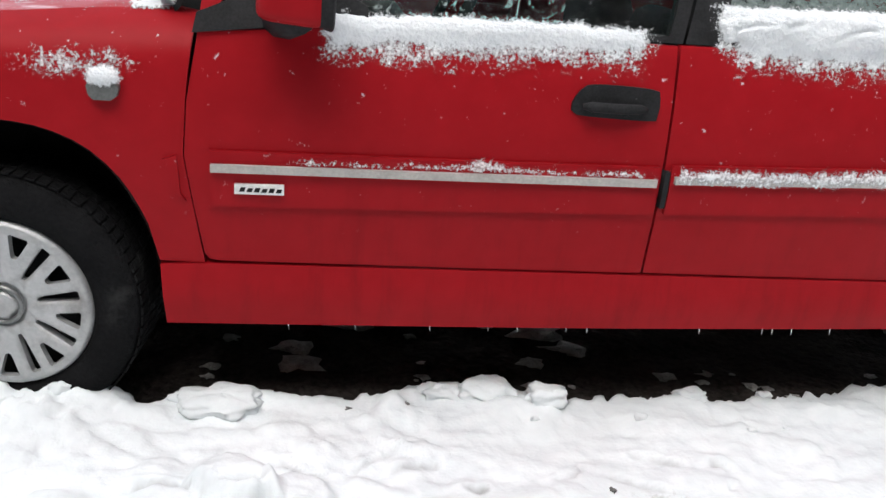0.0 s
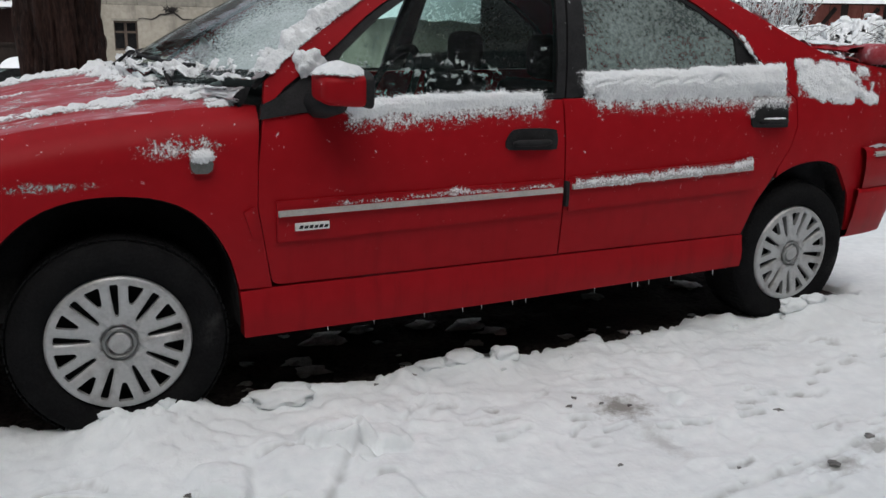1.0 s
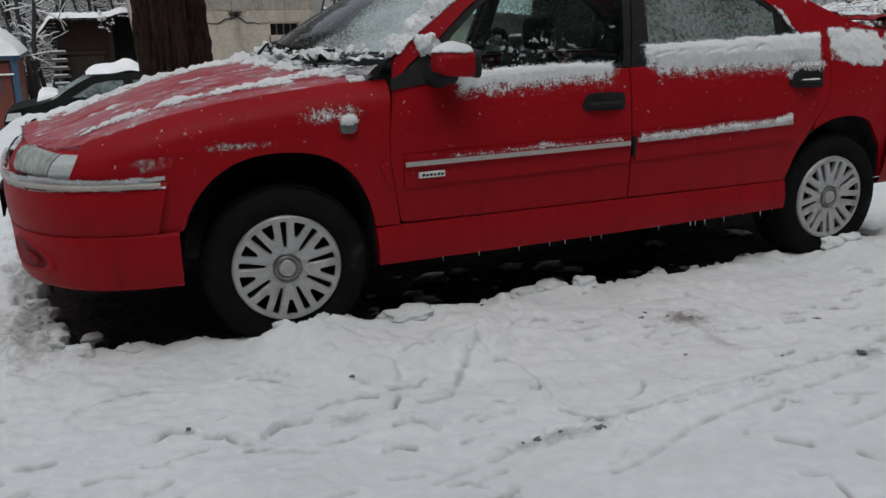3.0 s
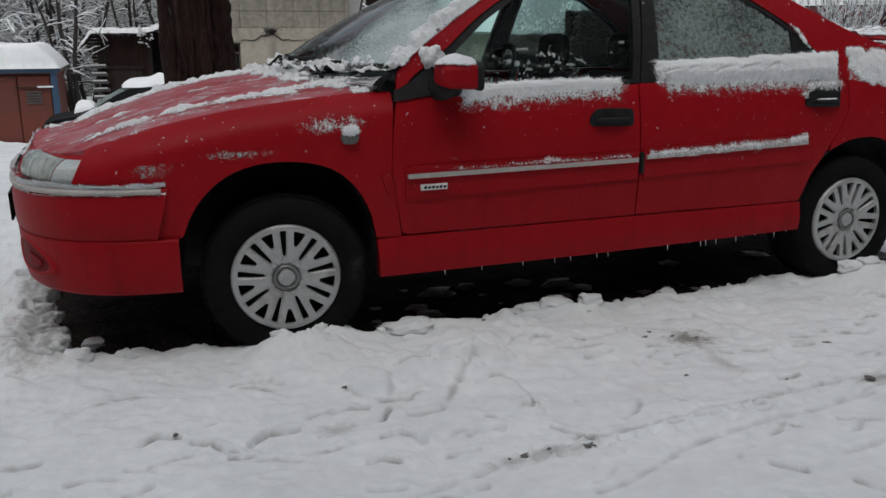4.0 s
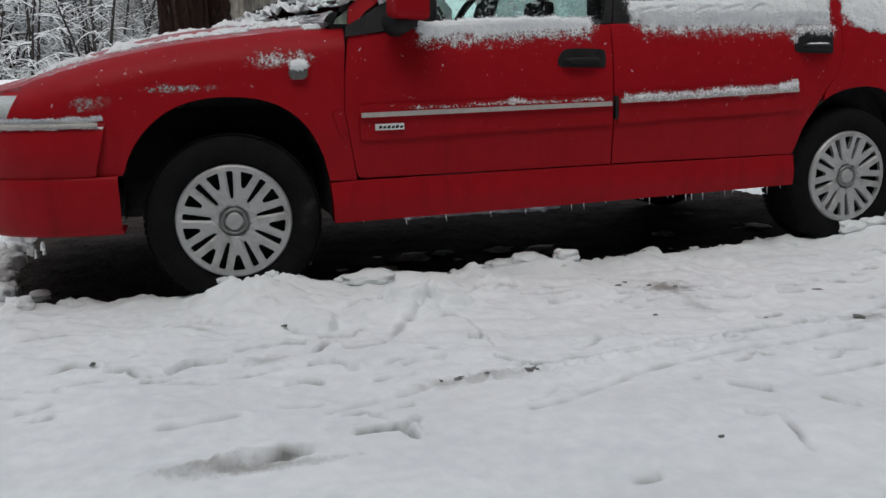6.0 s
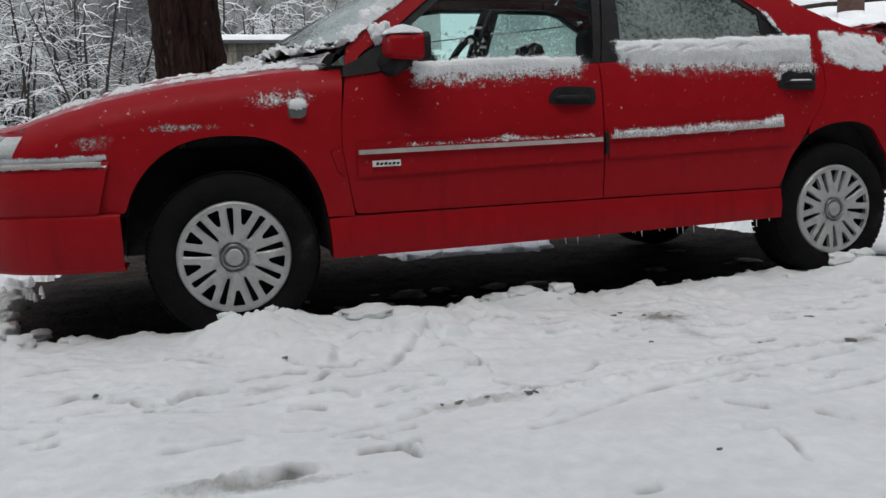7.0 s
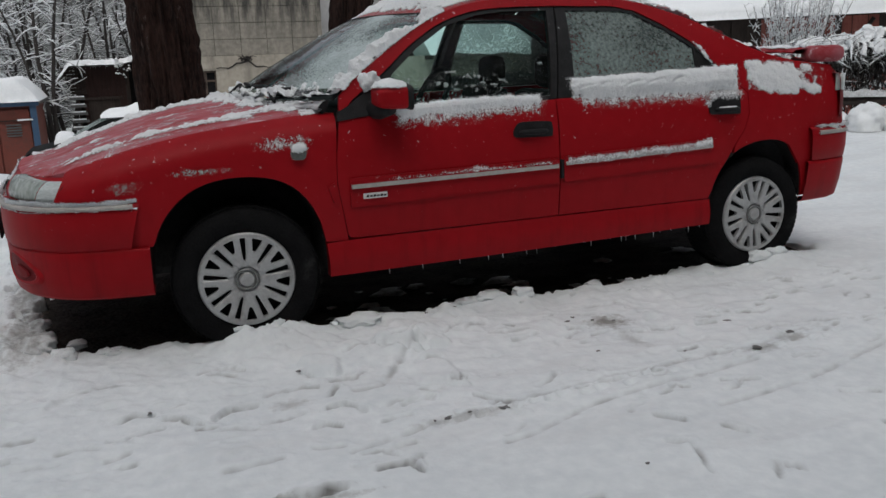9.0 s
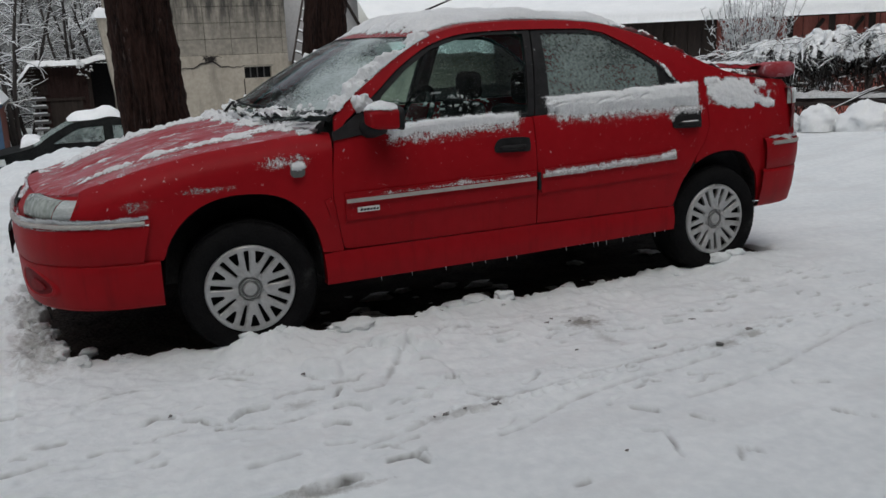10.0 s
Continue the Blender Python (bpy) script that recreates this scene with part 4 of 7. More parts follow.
part("rear_panel", sweep(PR, [(0.745, -0.03), (0.80, -0.028), (0.95, -0.035), (1.03, -0.045), (1.07, -0.08), (1.095, -0.14)], idx(PR, 3.33), 98 - idx(PR, 3.33)), PAINT, hatch, "red rear panel")
T0, T1 = idx(PR, 3.315), idx(PR, 3.45)
for i0, i1, lens in ((T0, T1, (idx(PR, 3.325), idx(PR, 3.39))), (98 - T1, 98 - T0, (98 - idx(PR, 3.39), 98 - idx(PR, 3.325)))):
    tail = part("tail_lamp", sweep(PR, [(0.80, -0.03), (0.805, 0.002), (0.90, 0.004), (1.0, -0.002), (1.035, -0.01), (1.04, -0.05)], i0, i1), RED_LENS, CAR, "red tail lamp")
    part("indicator_lens", grid(lambda k, b: sweep_pt(PR, lens[0] + (lens[1] - lens[0]) * min(1.0, max(0.0, k)), (0.943, 0.946, 0.99, 1.032, 1.035)[b], -0.03 if b in (0, 4) or k in (-1, 2) else 0.008), [-1] + list(np.linspace(0, 1, 9)) + [2], range(5)), LAMP_CLEAR, tail, "clear lens")


def lens_mesh(front, back, rows, n=16):
    """A lamp glass on the nose: front and back give its ends (metres along x) at a height; rows are (height, outward offset)."""
    def fn(k, b):
        z, o = rows[b]
        a, c = idx(PB, back(z)), idx(PB, front(z))
        p = sweep_pt(PB, a + (c - a) * k, z, o)
        return p[0], p[1], 0.684 + (z - 0.684) * (0.76 + 0.24 * smooth_step((-0.70 - p[0]) / 0.2))
    return grid(fn, np.linspace(0, 1, n), range(len(rows)))


def mirrored(piece):
    v, f = piece
    return [(p[0], 2 * YC - p[1], p[2]) for p in v], [q[::-1] for q in f]


GLASS_ROWS = [(0.684, -0.06), (0.688, -0.020), (0.70, -0.014), (0.73, -0.016), (0.76, -0.026), (0.782, -0.042), (0.790, -0.055), (0.793, -0.09)]
split = lambda z: -0.792 + 0.28 * (z - 0.69)
outer = lambda z: -0.712 + 0.38 * (z - 0.69)
inner = lambda z: -0.905 + 0.05 * (z - 0.69)
for turn in (lambda p: p, mirrored):
    lamp = part("headlamp", turn(lens_mesh(inner, lambda z: split(z) - 0.003, GLASS_ROWS)), LAMP, CAR, "greenish fluted headlamp glass with meltwater")
    part("indicator_lens", turn(lens_mesh(lambda z: split(z) + 0.003, outer, [(z, o + 0.004) for z, o in GLASS_ROWS])), LAMP_CLEAR, lamp, "frosted clear indicator lens")
    part("headlamp_seal", turn(join(tube([sweep_pt(PB, idx(PB, x), 0.684, -0.012) for x in np.linspace(-0.905, -0.712, 12)], [0.004] * 12, 5), tube([sweep_pt(PB, idx(PB, outer(z)), 0.684 + (z - 0.684) * 0.77, o + 0.003) for z, o in GLASS_ROWS[1:]], [0.003] * 7, 5))), DARK, lamp, "thin dark rubber seal")


def duct(i, side, k0, k1, o0, o1, c=(0.0, 0.0)):
    """A ring of the slanted fog lamp duct round place i along the bumper."""
    def fn(a, j):
        k = (k0, k1)[j]
        u, w = 7.0 * k * math.cos(a), 0.062 * k * math.sin(a)
        u *= 1 - 0.25 * math.sin(a)
        return sweep_pt(PB, i + side * (u + 2.2 * w / 0.062) + side * c[0], 0.405 + w + c[1], (o0, o1)[j])
    return grid(fn, np.linspace(0, 6.2832, 41), (0, 1))


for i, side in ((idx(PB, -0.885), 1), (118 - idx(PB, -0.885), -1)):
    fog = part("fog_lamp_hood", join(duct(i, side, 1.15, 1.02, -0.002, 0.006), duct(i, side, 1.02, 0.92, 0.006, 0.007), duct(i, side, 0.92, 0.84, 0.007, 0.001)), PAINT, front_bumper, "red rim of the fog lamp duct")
    part("fog_lamp_recess", duct(i, side, 0.86, 0.0, 0.0025, 0.003), DUCT_SHADE, fog, "flush recess with its shadow painted dark red")
    part("fog_lamp", join(duct(i, side, 0.40, 0.36, 0.003, 0.009, (-1.6, -0.012)), duct(i, side, 0.36, 0.0, 0.009, 0.011, (-1.6, -0.012))), FOG_LAMP, fog, "round reddish fog lamp")
part("number_plate", sweep(PB, [(0.47, 0.02), (0.47, 0.028), (0.58, 0.03), (0.58, 0.02)], 50, 68), DARK, front_bumper, "dark number plate")
part("grille", sweep(PB, [(0.70, -0.018), (0.70, -0.012), (0.735, -0.03), (0.738, -0.05)], 46, 72), DARK, CAR, "narrow dark grille")

# side windows
pane_f = [(0.83, 1.0), (1.485, 1.004), (1.565, 1.402), (1.33, 1.400), (1.18, 1.383), (1.02, 1.338), (0.86, 1.245), (0.72, 1.135), (0.66, 1.06)]
pane_r = [(1.615, 1.0), (2.34, 1.01), (2.345, 1.11), (2.355, 1.20), (2.2, 1.30), (2.05, 1.378), (1.98, 1.395), (1.67, 1.40)]
tri_r = [(2.352, 1.01), (2.485, 1.01), (2.50, 1.06), (2.46, 1.115), (2.368, 1.195)]
frame_f = [(0.49, 0.987), (1.515, 0.990), (1.61, 1.421), (1.329, 1.419), (1.164, 1.402), (0.995, 1.352), (0.819, 1.253), (0.675, 1.141), (0.52, 1.035)]
frame_r = [(1.522, 0.990), (2.50, 1.003), (2.525, 1.03), (2.495, 1.085), (2.415, 1.17), (2.345, 1.232), (2.195, 1.323), (2.055, 1.393), (2.015, 1.402), (1.945, 1.417), (1.62, 1.421)]
for i, s in enumerate((-1, 1)):
    side = (0, -s, 0)
    f1 = part("window_frame", skin(frame_f, side_surf(s, -0.006), 0.04, 0.03, (pane_f,), side), BLACK, doors_f[i], "black window frame")
    part("window_pane", skin(pane_f, side_surf(s, -0.014), 0.06, 0.003, (), side), GLASS, doors_f[i], "wet front window")
    f2 = part("window_frame", skin(frame_r, side_surf(s, -0.006), 0.04, 0.03, (pane_r, tri_r), side), BLACK, doors_r[i], "black window frame")
    part("window_pane", skin(pane_r, side_surf(s, -0.014), 0.06, 0.003, (), side), GLASS_RIMED, doors_r[i], "rear window covered with rime")
    part("quarter_pane", skin(tri_r, side_surf(s, -0.012), 0.05, 0.003, (), side), BLACK, doors_r[i], "small black quarter panel")
    # mouldings, handles, badge
    n = lambda x0, x1, z0, z1, o, b: skin([(x0, z0(x0)), (x1, z0(x1)), (x1, z1(x1)), (x0, z1(x0))], side_surf(s, o), 0.03, b, (), side)
    low, top = (lambda x: 0.650 + 0.012 * x), (lambda x: 0.667 + 0.012 * x)
    part("door_moulding", n(0.47, 1.492, lambda x: 0.572 + 0.022 * (x - 0.42), lambda x: 0.700 + 0.012 * (x - 0.42), 0.010, 0.012), PAINT, doors_f[i], "red door moulding")
    part("door_moulding", n(1.522, 2.42, lambda x: 0.598 + 0.026 * (x - 1.52), lambda x: 0.718 + 0.028 * (x - 1.52), 0.010, 0.012), PAINT, doors_r[i], "red door moulding")
    part("rubbing_strip", n(0.474, 1.486, low, top, 0.022, 0.012), STRIP, doors_f[i], "pale rubbing strip")
    part("rubbing_strip", n(1.530, 2.385, lambda x: 0.677 + 0.027 * (x - 1.53), lambda x: 0.694 + 0.027 * (x - 1.53), 0.022, 0.012), STRIP, doors_r[i], "pale rubbing strip with snow on top")
    part("moulding_end", n(1.505, 1.517, lambda x: 0.615, lambda x: 0.705, 0.016, 0.03), DARK, doors_r[i], "black end cap")
    part("wing_moulding", skin([(0.372, 0.675), (0.402, 0.687), (0.408, 0.60), (0.42, 0.582), (0.395, 0.60)], side_surf(s, 0.008), 0.02, 0.01, (), side), PAINT, fenders[i])
    for nm, hx, hz, up in (("front", 1.258, 0.0, 0.0), ("rear", 2.375, 0.042, 0.026)):
        d = doors_f[i] if nm == "front" else doors_r[i]
        hd = spline([(hx + 0.006, 0.832 + hz), (hx + 0.03, 0.822 + hz), (hx + 0.19, 0.818 + hz), (hx + 0.209, 0.828 + hz), (hx + 0.212, 0.868 + hz + up), (hx + 0.196, 0.888 + hz + up), (hx + 0.06, 0.892 + hz + up), (hx + 0.024, 0.878 + hz + 0.8 * up), (hx + 0.006, 0.85 + hz + 0.3 * up)], 30)
        h = part("door_handle", skin([tuple(q) for q in hd], side_surf(s, 0.006), 0.02, 0.02, (), side), BLACK, d, "black door handle surround")
        gr = [(hx + 0.028 + 0.15 * k, YC + s * (half(hx, 0.845) + 0.018 + 0.010 * math.sin(k * math.pi)), 0.846 + hz) for k in np.linspace(0, 1, 9)]
        part("grip", tube(gr, [0.006] + [0.012] * 7 + [0.006], 8), DARK, h, "black grip bar")
        if nm == "rear":
            part("grip_snow", tube([(q[0], q[1], q[2] + 0.010) for q in gr[1:-1]], [0.003, 0.006, 0.005, 0.007, 0.005, 0.006, 0.003], 6), SNOW, h, "line of snow on the grip")
    badge = part("badge", skin([(0.525, 0.608), (0.632, 0.609), (0.632, 0.632), (0.525, 0.631)], side_surf(s, 0.020), 0.02, 0.010, (), side), WHITE_BADGE, doors_f[i], "small white name badge")
    for k in range(6):
        x0, z1 = 0.535 + 0.0158 * k, 0.6245 - 0.0015 * (k % 2)
        part("badge_bar", skin([(x0, 0.6145), (x0 + 0.0115, 0.6145), (x0 + 0.0145, z1), (x0 + 0.004, z1)], side_surf(s, 0.022), 0.02, 0.004, (), side), DARK, badge)
    rep = [(0.238, 0.797), (0.272, 0.797), (0.285, 0.806), (0.290, 0.825), (0.28, 0.847), (0.235, 0.847), (0.224, 0.825), (0.228, 0.806)]
    part("side_repeater", skin(rep, side_surf(s, 0.018), 0.012, 0.02, (), side), REPEATER, fenders[i], "grey side indicator with snow")
    part("mirror_sail", skin([(0.435, 0.944), (0.80, 0.992), (0.80, 1.02), (0.66, 1.09), (0.60, 1.075), (0.50, 1.01), (0.444, 0.985)], side_surf(s, 0.008), 0.03, 0.02, (), side), BLACK, doors_f[i], "black mirror triangle")

# wheels


def tyre_mesh():
    prof = [(0.195, 0.02), (0.205, 0.0), (0.215, -0.012), (0.25, -0.022), (0.28, -0.018), (0.300, -0.002), (0.308, 0.02), (0.311, 0.06), (0.311, 0.13), (0.300, 0.185), (0.25, 0.20), (0.195, 0.18)]
    return grid(lambda a, k: (prof[k][0] * math.cos(a), prof[k][1], prof[k][0] * math.sin(a)), np.linspace(0, 2 * math.pi, 64, endpoint=False), range(len(prof)), True)


def tread_mesh():
    pieces = []
    for i in range(72):
        a = 2 * math.pi * i / 72
        for j, (y0, y1) in enumerate(((0.006, 0.05), (0.056, 0.095), (0.101, 0.14), (0.146, 0.185))):
            q = a + (0.02 if j % 2 else 0.0)
            v = [((0.3085 + dz) * math.cos(q + da), y, (0.3085 + dz) * math.sin(q + da)) for dz in (0, 0.0045) for y in (y0, y1) for da in (-0.033, 0.033)]
            pieces.append((v, [(4, 5, 7, 6), (0, 1, 5, 4), (2, 6, 7, 3), (0, 4, 6, 2), (1, 3, 7, 5)]))
    return join(*pieces)


def cover_mesh():
    ring = lambda r, n=90: [(r * math.cos(a), r * math.sin(a)) for a in np.linspace(0, 2 * math.pi, n, endpoint=False)]
    holes = []
    for i in range(9):
        a = math.radians(40 * i + 12)
        for c, shape in ((a, [(0.083, -3.2), (0.10, -4.0), (0.14, -4.0), (0.176, -3.9), (0.1805, -2.6), (0.1805, 2.6), (0.176, 3.9), (0.14, 4.0), (0.10, 4.0), (0.083, 3.2), (0.080, 0)]), (a + math.radians(20), [(0.122, 0), (0.124, -2.6), (0.134, -4.2), (0.176, -7.2), (0.181, -6.0), (0.181, 6.0), (0.176, 7.2), (0.134, 4.2), (0.124, 2.6)])):
            holes.append([(r * math.cos(c + math.radians(t)), r * math.sin(c + math.radians(t))) for r, t in shape])

    def dish(p, q):
        r = math.hypot(p, q)
        y = float(np.interp(r, [0, 0.032, 0.035, 0.05, 0.054, 0.06, 0.09, 0.15, 0.183, 0.192, 0.2, 0.207], [-0.014, -0.013, 0.008, 0.008, -0.006, -0.006, -0.004, -0.010, -0.012, -0.016, -0.014, 0.004]))
        a = (math.degrees(math.atan2(q, p)) - 32) % 40
        petal = 1.0 if min(a, 40 - a) < min(15.4, 6 + 420 * max(0.0, r - 0.058)) and r > 0.058 else 0.0
        return p, y - 0.006 * petal * (r < 0.186), q

    return skin(ring(0.207), dish, 0.006, 0.018, holes, (0, 1, 0))


TYRE, TREAD, COVER = mesh("tyre", *tyre_mesh()), mesh("tread", *tread_mesh(), False), mesh("wheel_cover", *cover_mesh())
DISC = mesh("rim", *grid(lambda a, k: ([0.0, 0.09, 0.12, 0.19, 0.2][k] * math.cos(a), [0.03, 0.03, 0.045, 0.045, 0.02][k], [0.0, 0.09, 0.12, 0.19, 0.2][k] * math.sin(a)), np.linspace(0, 2 * math.pi, 40, endpoint=False), range(5), True))
RINGM = mesh("hub_ring", *grid(lambda a, b: ((0.043 + 0.006 * math.cos(b)) * math.cos(a), -0.008 + 0.006 * math.sin(b), (0.043 + 0.006 * math.cos(b)) * math.sin(a)), np.linspace(0, 2 * math.pi, 40, endpoint=False), np.linspace(0, 2 * math.pi, 9), True))
for me, m in ((TYRE, RUBBER), (TREAD, RUBBER), (COVER, SILVER), (DISC, DARK), (RINGM, HUB)):
    me.materials.append(m)
for wx, wy, wz, turn in ((0.004, -0.014, 0.304, -6), (2.72, 0.004, 0.314, 0), (0.004, 2 * YC + 0.014, 0.304, 174), (2.72, 2 * YC - 0.004, 0.314, 180)):
    m = pose(wx, wy, wz, 0, 7 * wx, turn)
    wheel = new("wheel", TYRE)
    wheel.parent = CAR
    wheel.matrix_parent_inverse = Matrix.Translation((-1.25, -YC, 0))
    wheel.matrix_basis = m
    tagged(wheel, "black winter tyre with silver wheel cover")
    for nm, me in (("tread", TREAD), ("rim", DISC), ("wheel_cover", COVER), ("hub_ring", RINGM)):
        o = new(nm, me)
        o.parent = wheel
        if nm == "wheel_cover":
            tagged(o, "silver-grey multi-spoke wheel cover")

# wheel housings, floor pan and lamps of the inside
for side in (-1, 1):
    for arch in (AF, AR):
        v, f = grid(lambda a, b: (arch[a][0] * 0.985 + 0.015 * np.mean([p[0] for p in arch]), YC + side * (half(arch[a][0], arch[a][1]) - 0.004 - b), arch[a][1] - 0.004 + 0.02 * (b > 0.02)), range(len(arch)), [0.0, 0.03, 0.12, 0.24, 0.34])
        cx = float(np.mean([p[0] for p in arch]))
        wall = grid(lambda a, k: (cx + (arch[a][0] - cx) * k, YC + side * 0.53, 0.3 + (arch[a][1] - 0.3) * k), range(len(arch)), [0.0, 0.5, 1.02])
        part("wheel_housing", join((v, f), wall), HOUSING, CAR, "black wheel housing")
part("floor_pan", raw(box(-0.72, 3.2, YC - 0.52, YC + 0.52, 0.30, 0.42, 0.03)), DARK, CAR, "dark underbody")
part("cabin_floor", raw(box(0.40, 2.38, YC - 0.78, YC + 0.78, 0.40, 0.45)), DARK, CAR, "dark cabin floor")
part("engine_block", raw(box(-0.7, 0.36, YC - 0.55, YC + 0.55, 0.45, 0.70)), DARK, CAR, "dark engine bay")
part("boot_floor", raw(box(2.5, 3.3, YC - 0.72, YC + 0.72, 0.45, 0.96)), DARK, CAR, "dark boot box")
part("dashboard", raw(box(0.28, 0.92, YC - 0.76, YC + 0.76, 0.62, 1.0, 0.06)), DARK, CAR, "dark dashboard")
part("parcel_shelf", raw(box(2.35, 2.85, YC - 0.70, YC + 0.70, 0.98, 1.01)), DARK, CAR, "dark parcel shelf")
part("steering_wheel", grid(lambda a, b: (1.05 + 0.18 * math.cos(a) * 0.42 + 0.016 * math.cos(b), YC - 0.37 + 0.18 * math.sin(a), 0.98 + 0.18 * math.cos(a) * 0.9 + 0.016 * math.sin(b)), np.linspace(0, 6.283, 28, endpoint=False), np.linspace(0, 6.283, 8), True), DARK, CAR, "dark steering wheel")


def seat(cx, cy, wide=0.5):
    s = part("front_seat", join(raw(box(cx - 0.25, cx + 0.25, cy - wide / 2, cy + wide / 2, 0.48, 0.68, 0.05)), raw(box(cx + 0.20, cx + 0.33, cy - wide / 2, cy + wide / 2, 0.62, 1.02, 0.05))), SEAT, CAR, "dark cloth seat")
    part("headrest", raw(box(cx + 0.27, cx + 0.37, cy - 0.13, cy + 0.13, 1.02, 1.20, 0.048)), SEAT, s)


seat(1.42, YC - 0.37)
seat(1.42, YC + 0.37)
part("rear_seat", join(raw(box(2.0, 2.5, YC - 0.66, YC + 0.66, 0.48, 0.70, 0.05)), raw(box(2.42, 2.56, YC - 0.66, YC + 0.66, 0.62, 1.03, 0.05))), SEAT, CAR, "dark cloth rear bench")

# mirrors, scuttle, wipers, spoiler
for s in (-1, 1):
    d = doors_f[0 if s < 0 else 1]
    bm = bmesh.new()
    bmesh.ops.create_cube(bm, size=1)
    bmesh.ops.bevel(bm, geom=bm.edges[:], offset=0.28, segments=5, affect="EDGES", profile=0.6)

    def shell(v, x0, x1, u0, u1, z0, z1):
        x = (x0 + x1) / 2 + v.x * (x1 - x0)
        k = 0.82 + 0.18 * (v.x + 0.5)
        return x, YC + s * ((u0 + u1) / 2 + v.y * (u1 - u0) * k), (z0 + z1) / 2 + v.z * (z1 - z0) * k - 0.012 * v.y

    v, f = raw(bm)
    mir = part("door_mirror", ([shell(Vector(p), 0.575, 0.715, 0.875, 1.045, 0.992, 1.092) for p in v], f), PAINT, d, "red door mirror shell with snow on top")
    part("mirror_rim", ([shell(Vector(p), 0.69, 0.728, 0.868, 1.050, 0.986, 1.097) for p in v], f), BLACK, mir, "black mirror rim")
    part("mirror_arm", tube([(0.60, YC + s * 0.80, 0.985), (0.63, YC + s * 0.86, 0.985), (0.66, YC + s * 0.93, 0.995)], [0.05, 0.042, 0.03], 10), BLACK, mir, "black mirror arm")
part("scuttle", grid(lambda u, k: (lambda a, b: tuple(a[i] + (b[i] - a[i]) * k - (0.015 * math.sin(k * 3.14) if i == 2 else 0) for i in range(3)))(bonnet(float(np.interp(abs(u), [0, 0.35, 0.6, 0.76], [0.09, 0.15, 0.29, 0.39])), u), roof(0.0, u / 0.80)), np.linspace(-0.78, 0.78, 41), np.linspace(0, 1, 6)), DARK, CAR, "black scuttle panel under the windscreen")
for u0, u1 in ((-0.55, 0.10), (0.02, 0.62)):
    w = [Vector(roof(0.022 + 0.012 * k, (u0 + (u1 - u0) * k) / 0.78)) + Vector((-0.006, 0, 0.008)) for k in np.linspace(0, 1, 10)]
    wip = part("wiper", tube(w, [0.006] * 10, 6), DARK, windscreen, "black wiper")
    part("wiper_arm", tube([Vector(roof(0.0, u0 / 0.8)) + Vector((-0.03, 0, -0.005)), w[3] + Vector((-0.004, 0, 0.008)), w[5]], [0.008, 0.006, 0.005], 6), DARK, wip)
mast = part("antenna", tube([(1.19, YC, 1.50), (1.30, YC, 1.56), (1.46, YC, 1.618), (1.70, YC, 1.705)], [0.009, 0.006, 0.004, 0.003], 8), DARK, roof_panel, "thin black roof antenna")
part("antenna_foot", raw(box(1.15, 1.23, YC - 0.022, YC + 0.022, 1.485, 1.515, 0.01)), DARK, mast)
wing_prof = [(3.10, 1.168), (3.13, 1.180), (3.22, 1.188), (3.34, 1.183), (3.38, 1.168), (3.38, 1.158), (3.34, 1.156), (3.2, 1.156), (3.12, 1.160)]
spoiler = part("rear_spoiler", grid(lambda u, k: (wing_prof[k % 9][0] - 0.05 * (u / 0.70) ** 4, YC + u, wing_prof[k % 9][1] - 0.01 * (u / 0.7) ** 4), np.linspace(-0.70, 0.70, 31), range(10)), PAINT, CAR, "red spoiler blade on the tailgate")
for s in (-1, 1):
    part("spoiler_foot", raw(box(3.155, 3.385, YC + s * 0.70 - 0.06, YC + s * 0.70 + 0.06, 1.10, 1.19, 0.034)), PAINT_RIMED, spoiler, "red spoiler foot filmed with rime")


# ---- snow on the car ----
def cover(name, surf, a, b, depth, parent, label="", flip=1, lift=-0.002, material=None, crust=0.008):
    """A crust of snow on surf(a, b): depth(a, b) in metres, none where it is not above zero; flip turns it to the other side of the surface."""
    pos = [[Vector(surf(p, q)) for q in b] for p in a]
    h = [[depth(p, q) for q in b] for p in a]
    n, m = len(a), len(b)
    used, verts, faces, thin = {}, [], [], []

    def vert(i, j):
        if (i, j) not in used:
            du = pos[min(i + 1, n - 1)][j] - pos[max(i - 1, 0)][j]
            dv = pos[i][min(j + 1, m - 1)] - pos[i][max(j - 1, 0)]
            k = du.cross(dv).normalized() * flip
            inner = 0 < i < n - 1 and 0 < j < m - 1
            if crust:
                d = max(h[i][j], 0.0) + 0.0015
                thin.append(min(1.0, max(0.0, 0.5 + h[i][j] / (2 * crust))) if inner else 0.0)
            else:
                d = max(h[i][j], -0.006) if inner else min(lift, h[i][j])
            used[(i, j)] = len(verts)
            verts.append(pos[i][j] + k * d + Vector((0, 0, -0.1 * max(0, d))))
        return used[(i, j)]

    for i in range(n - 1):
        for j in range(m - 1):
            if max(h[i][j], h[i + 1][j], h[i][j + 1], h[i + 1][j + 1]) > -crust:
                q = [vert(i, j), vert(i + 1, j), vert(i + 1, j + 1), vert(i, j + 1)]
                faces.append(tuple(q if flip > 0 else q[::-1]))
    ob = part(name, (verts, faces), material or (CRUST if crust else SNOW), parent, label)
    if crust:
        ob.data.attributes.new("cover", "FLOAT", "POINT").data.foreach_set("value", thin)
    return ob


def rough(x, y, z=0.0):
    return 0.6 * fbm(x * 9, y * 9, z, 4) + 0.4 * fbm(x * 32, y * 32, z + 4, 4)


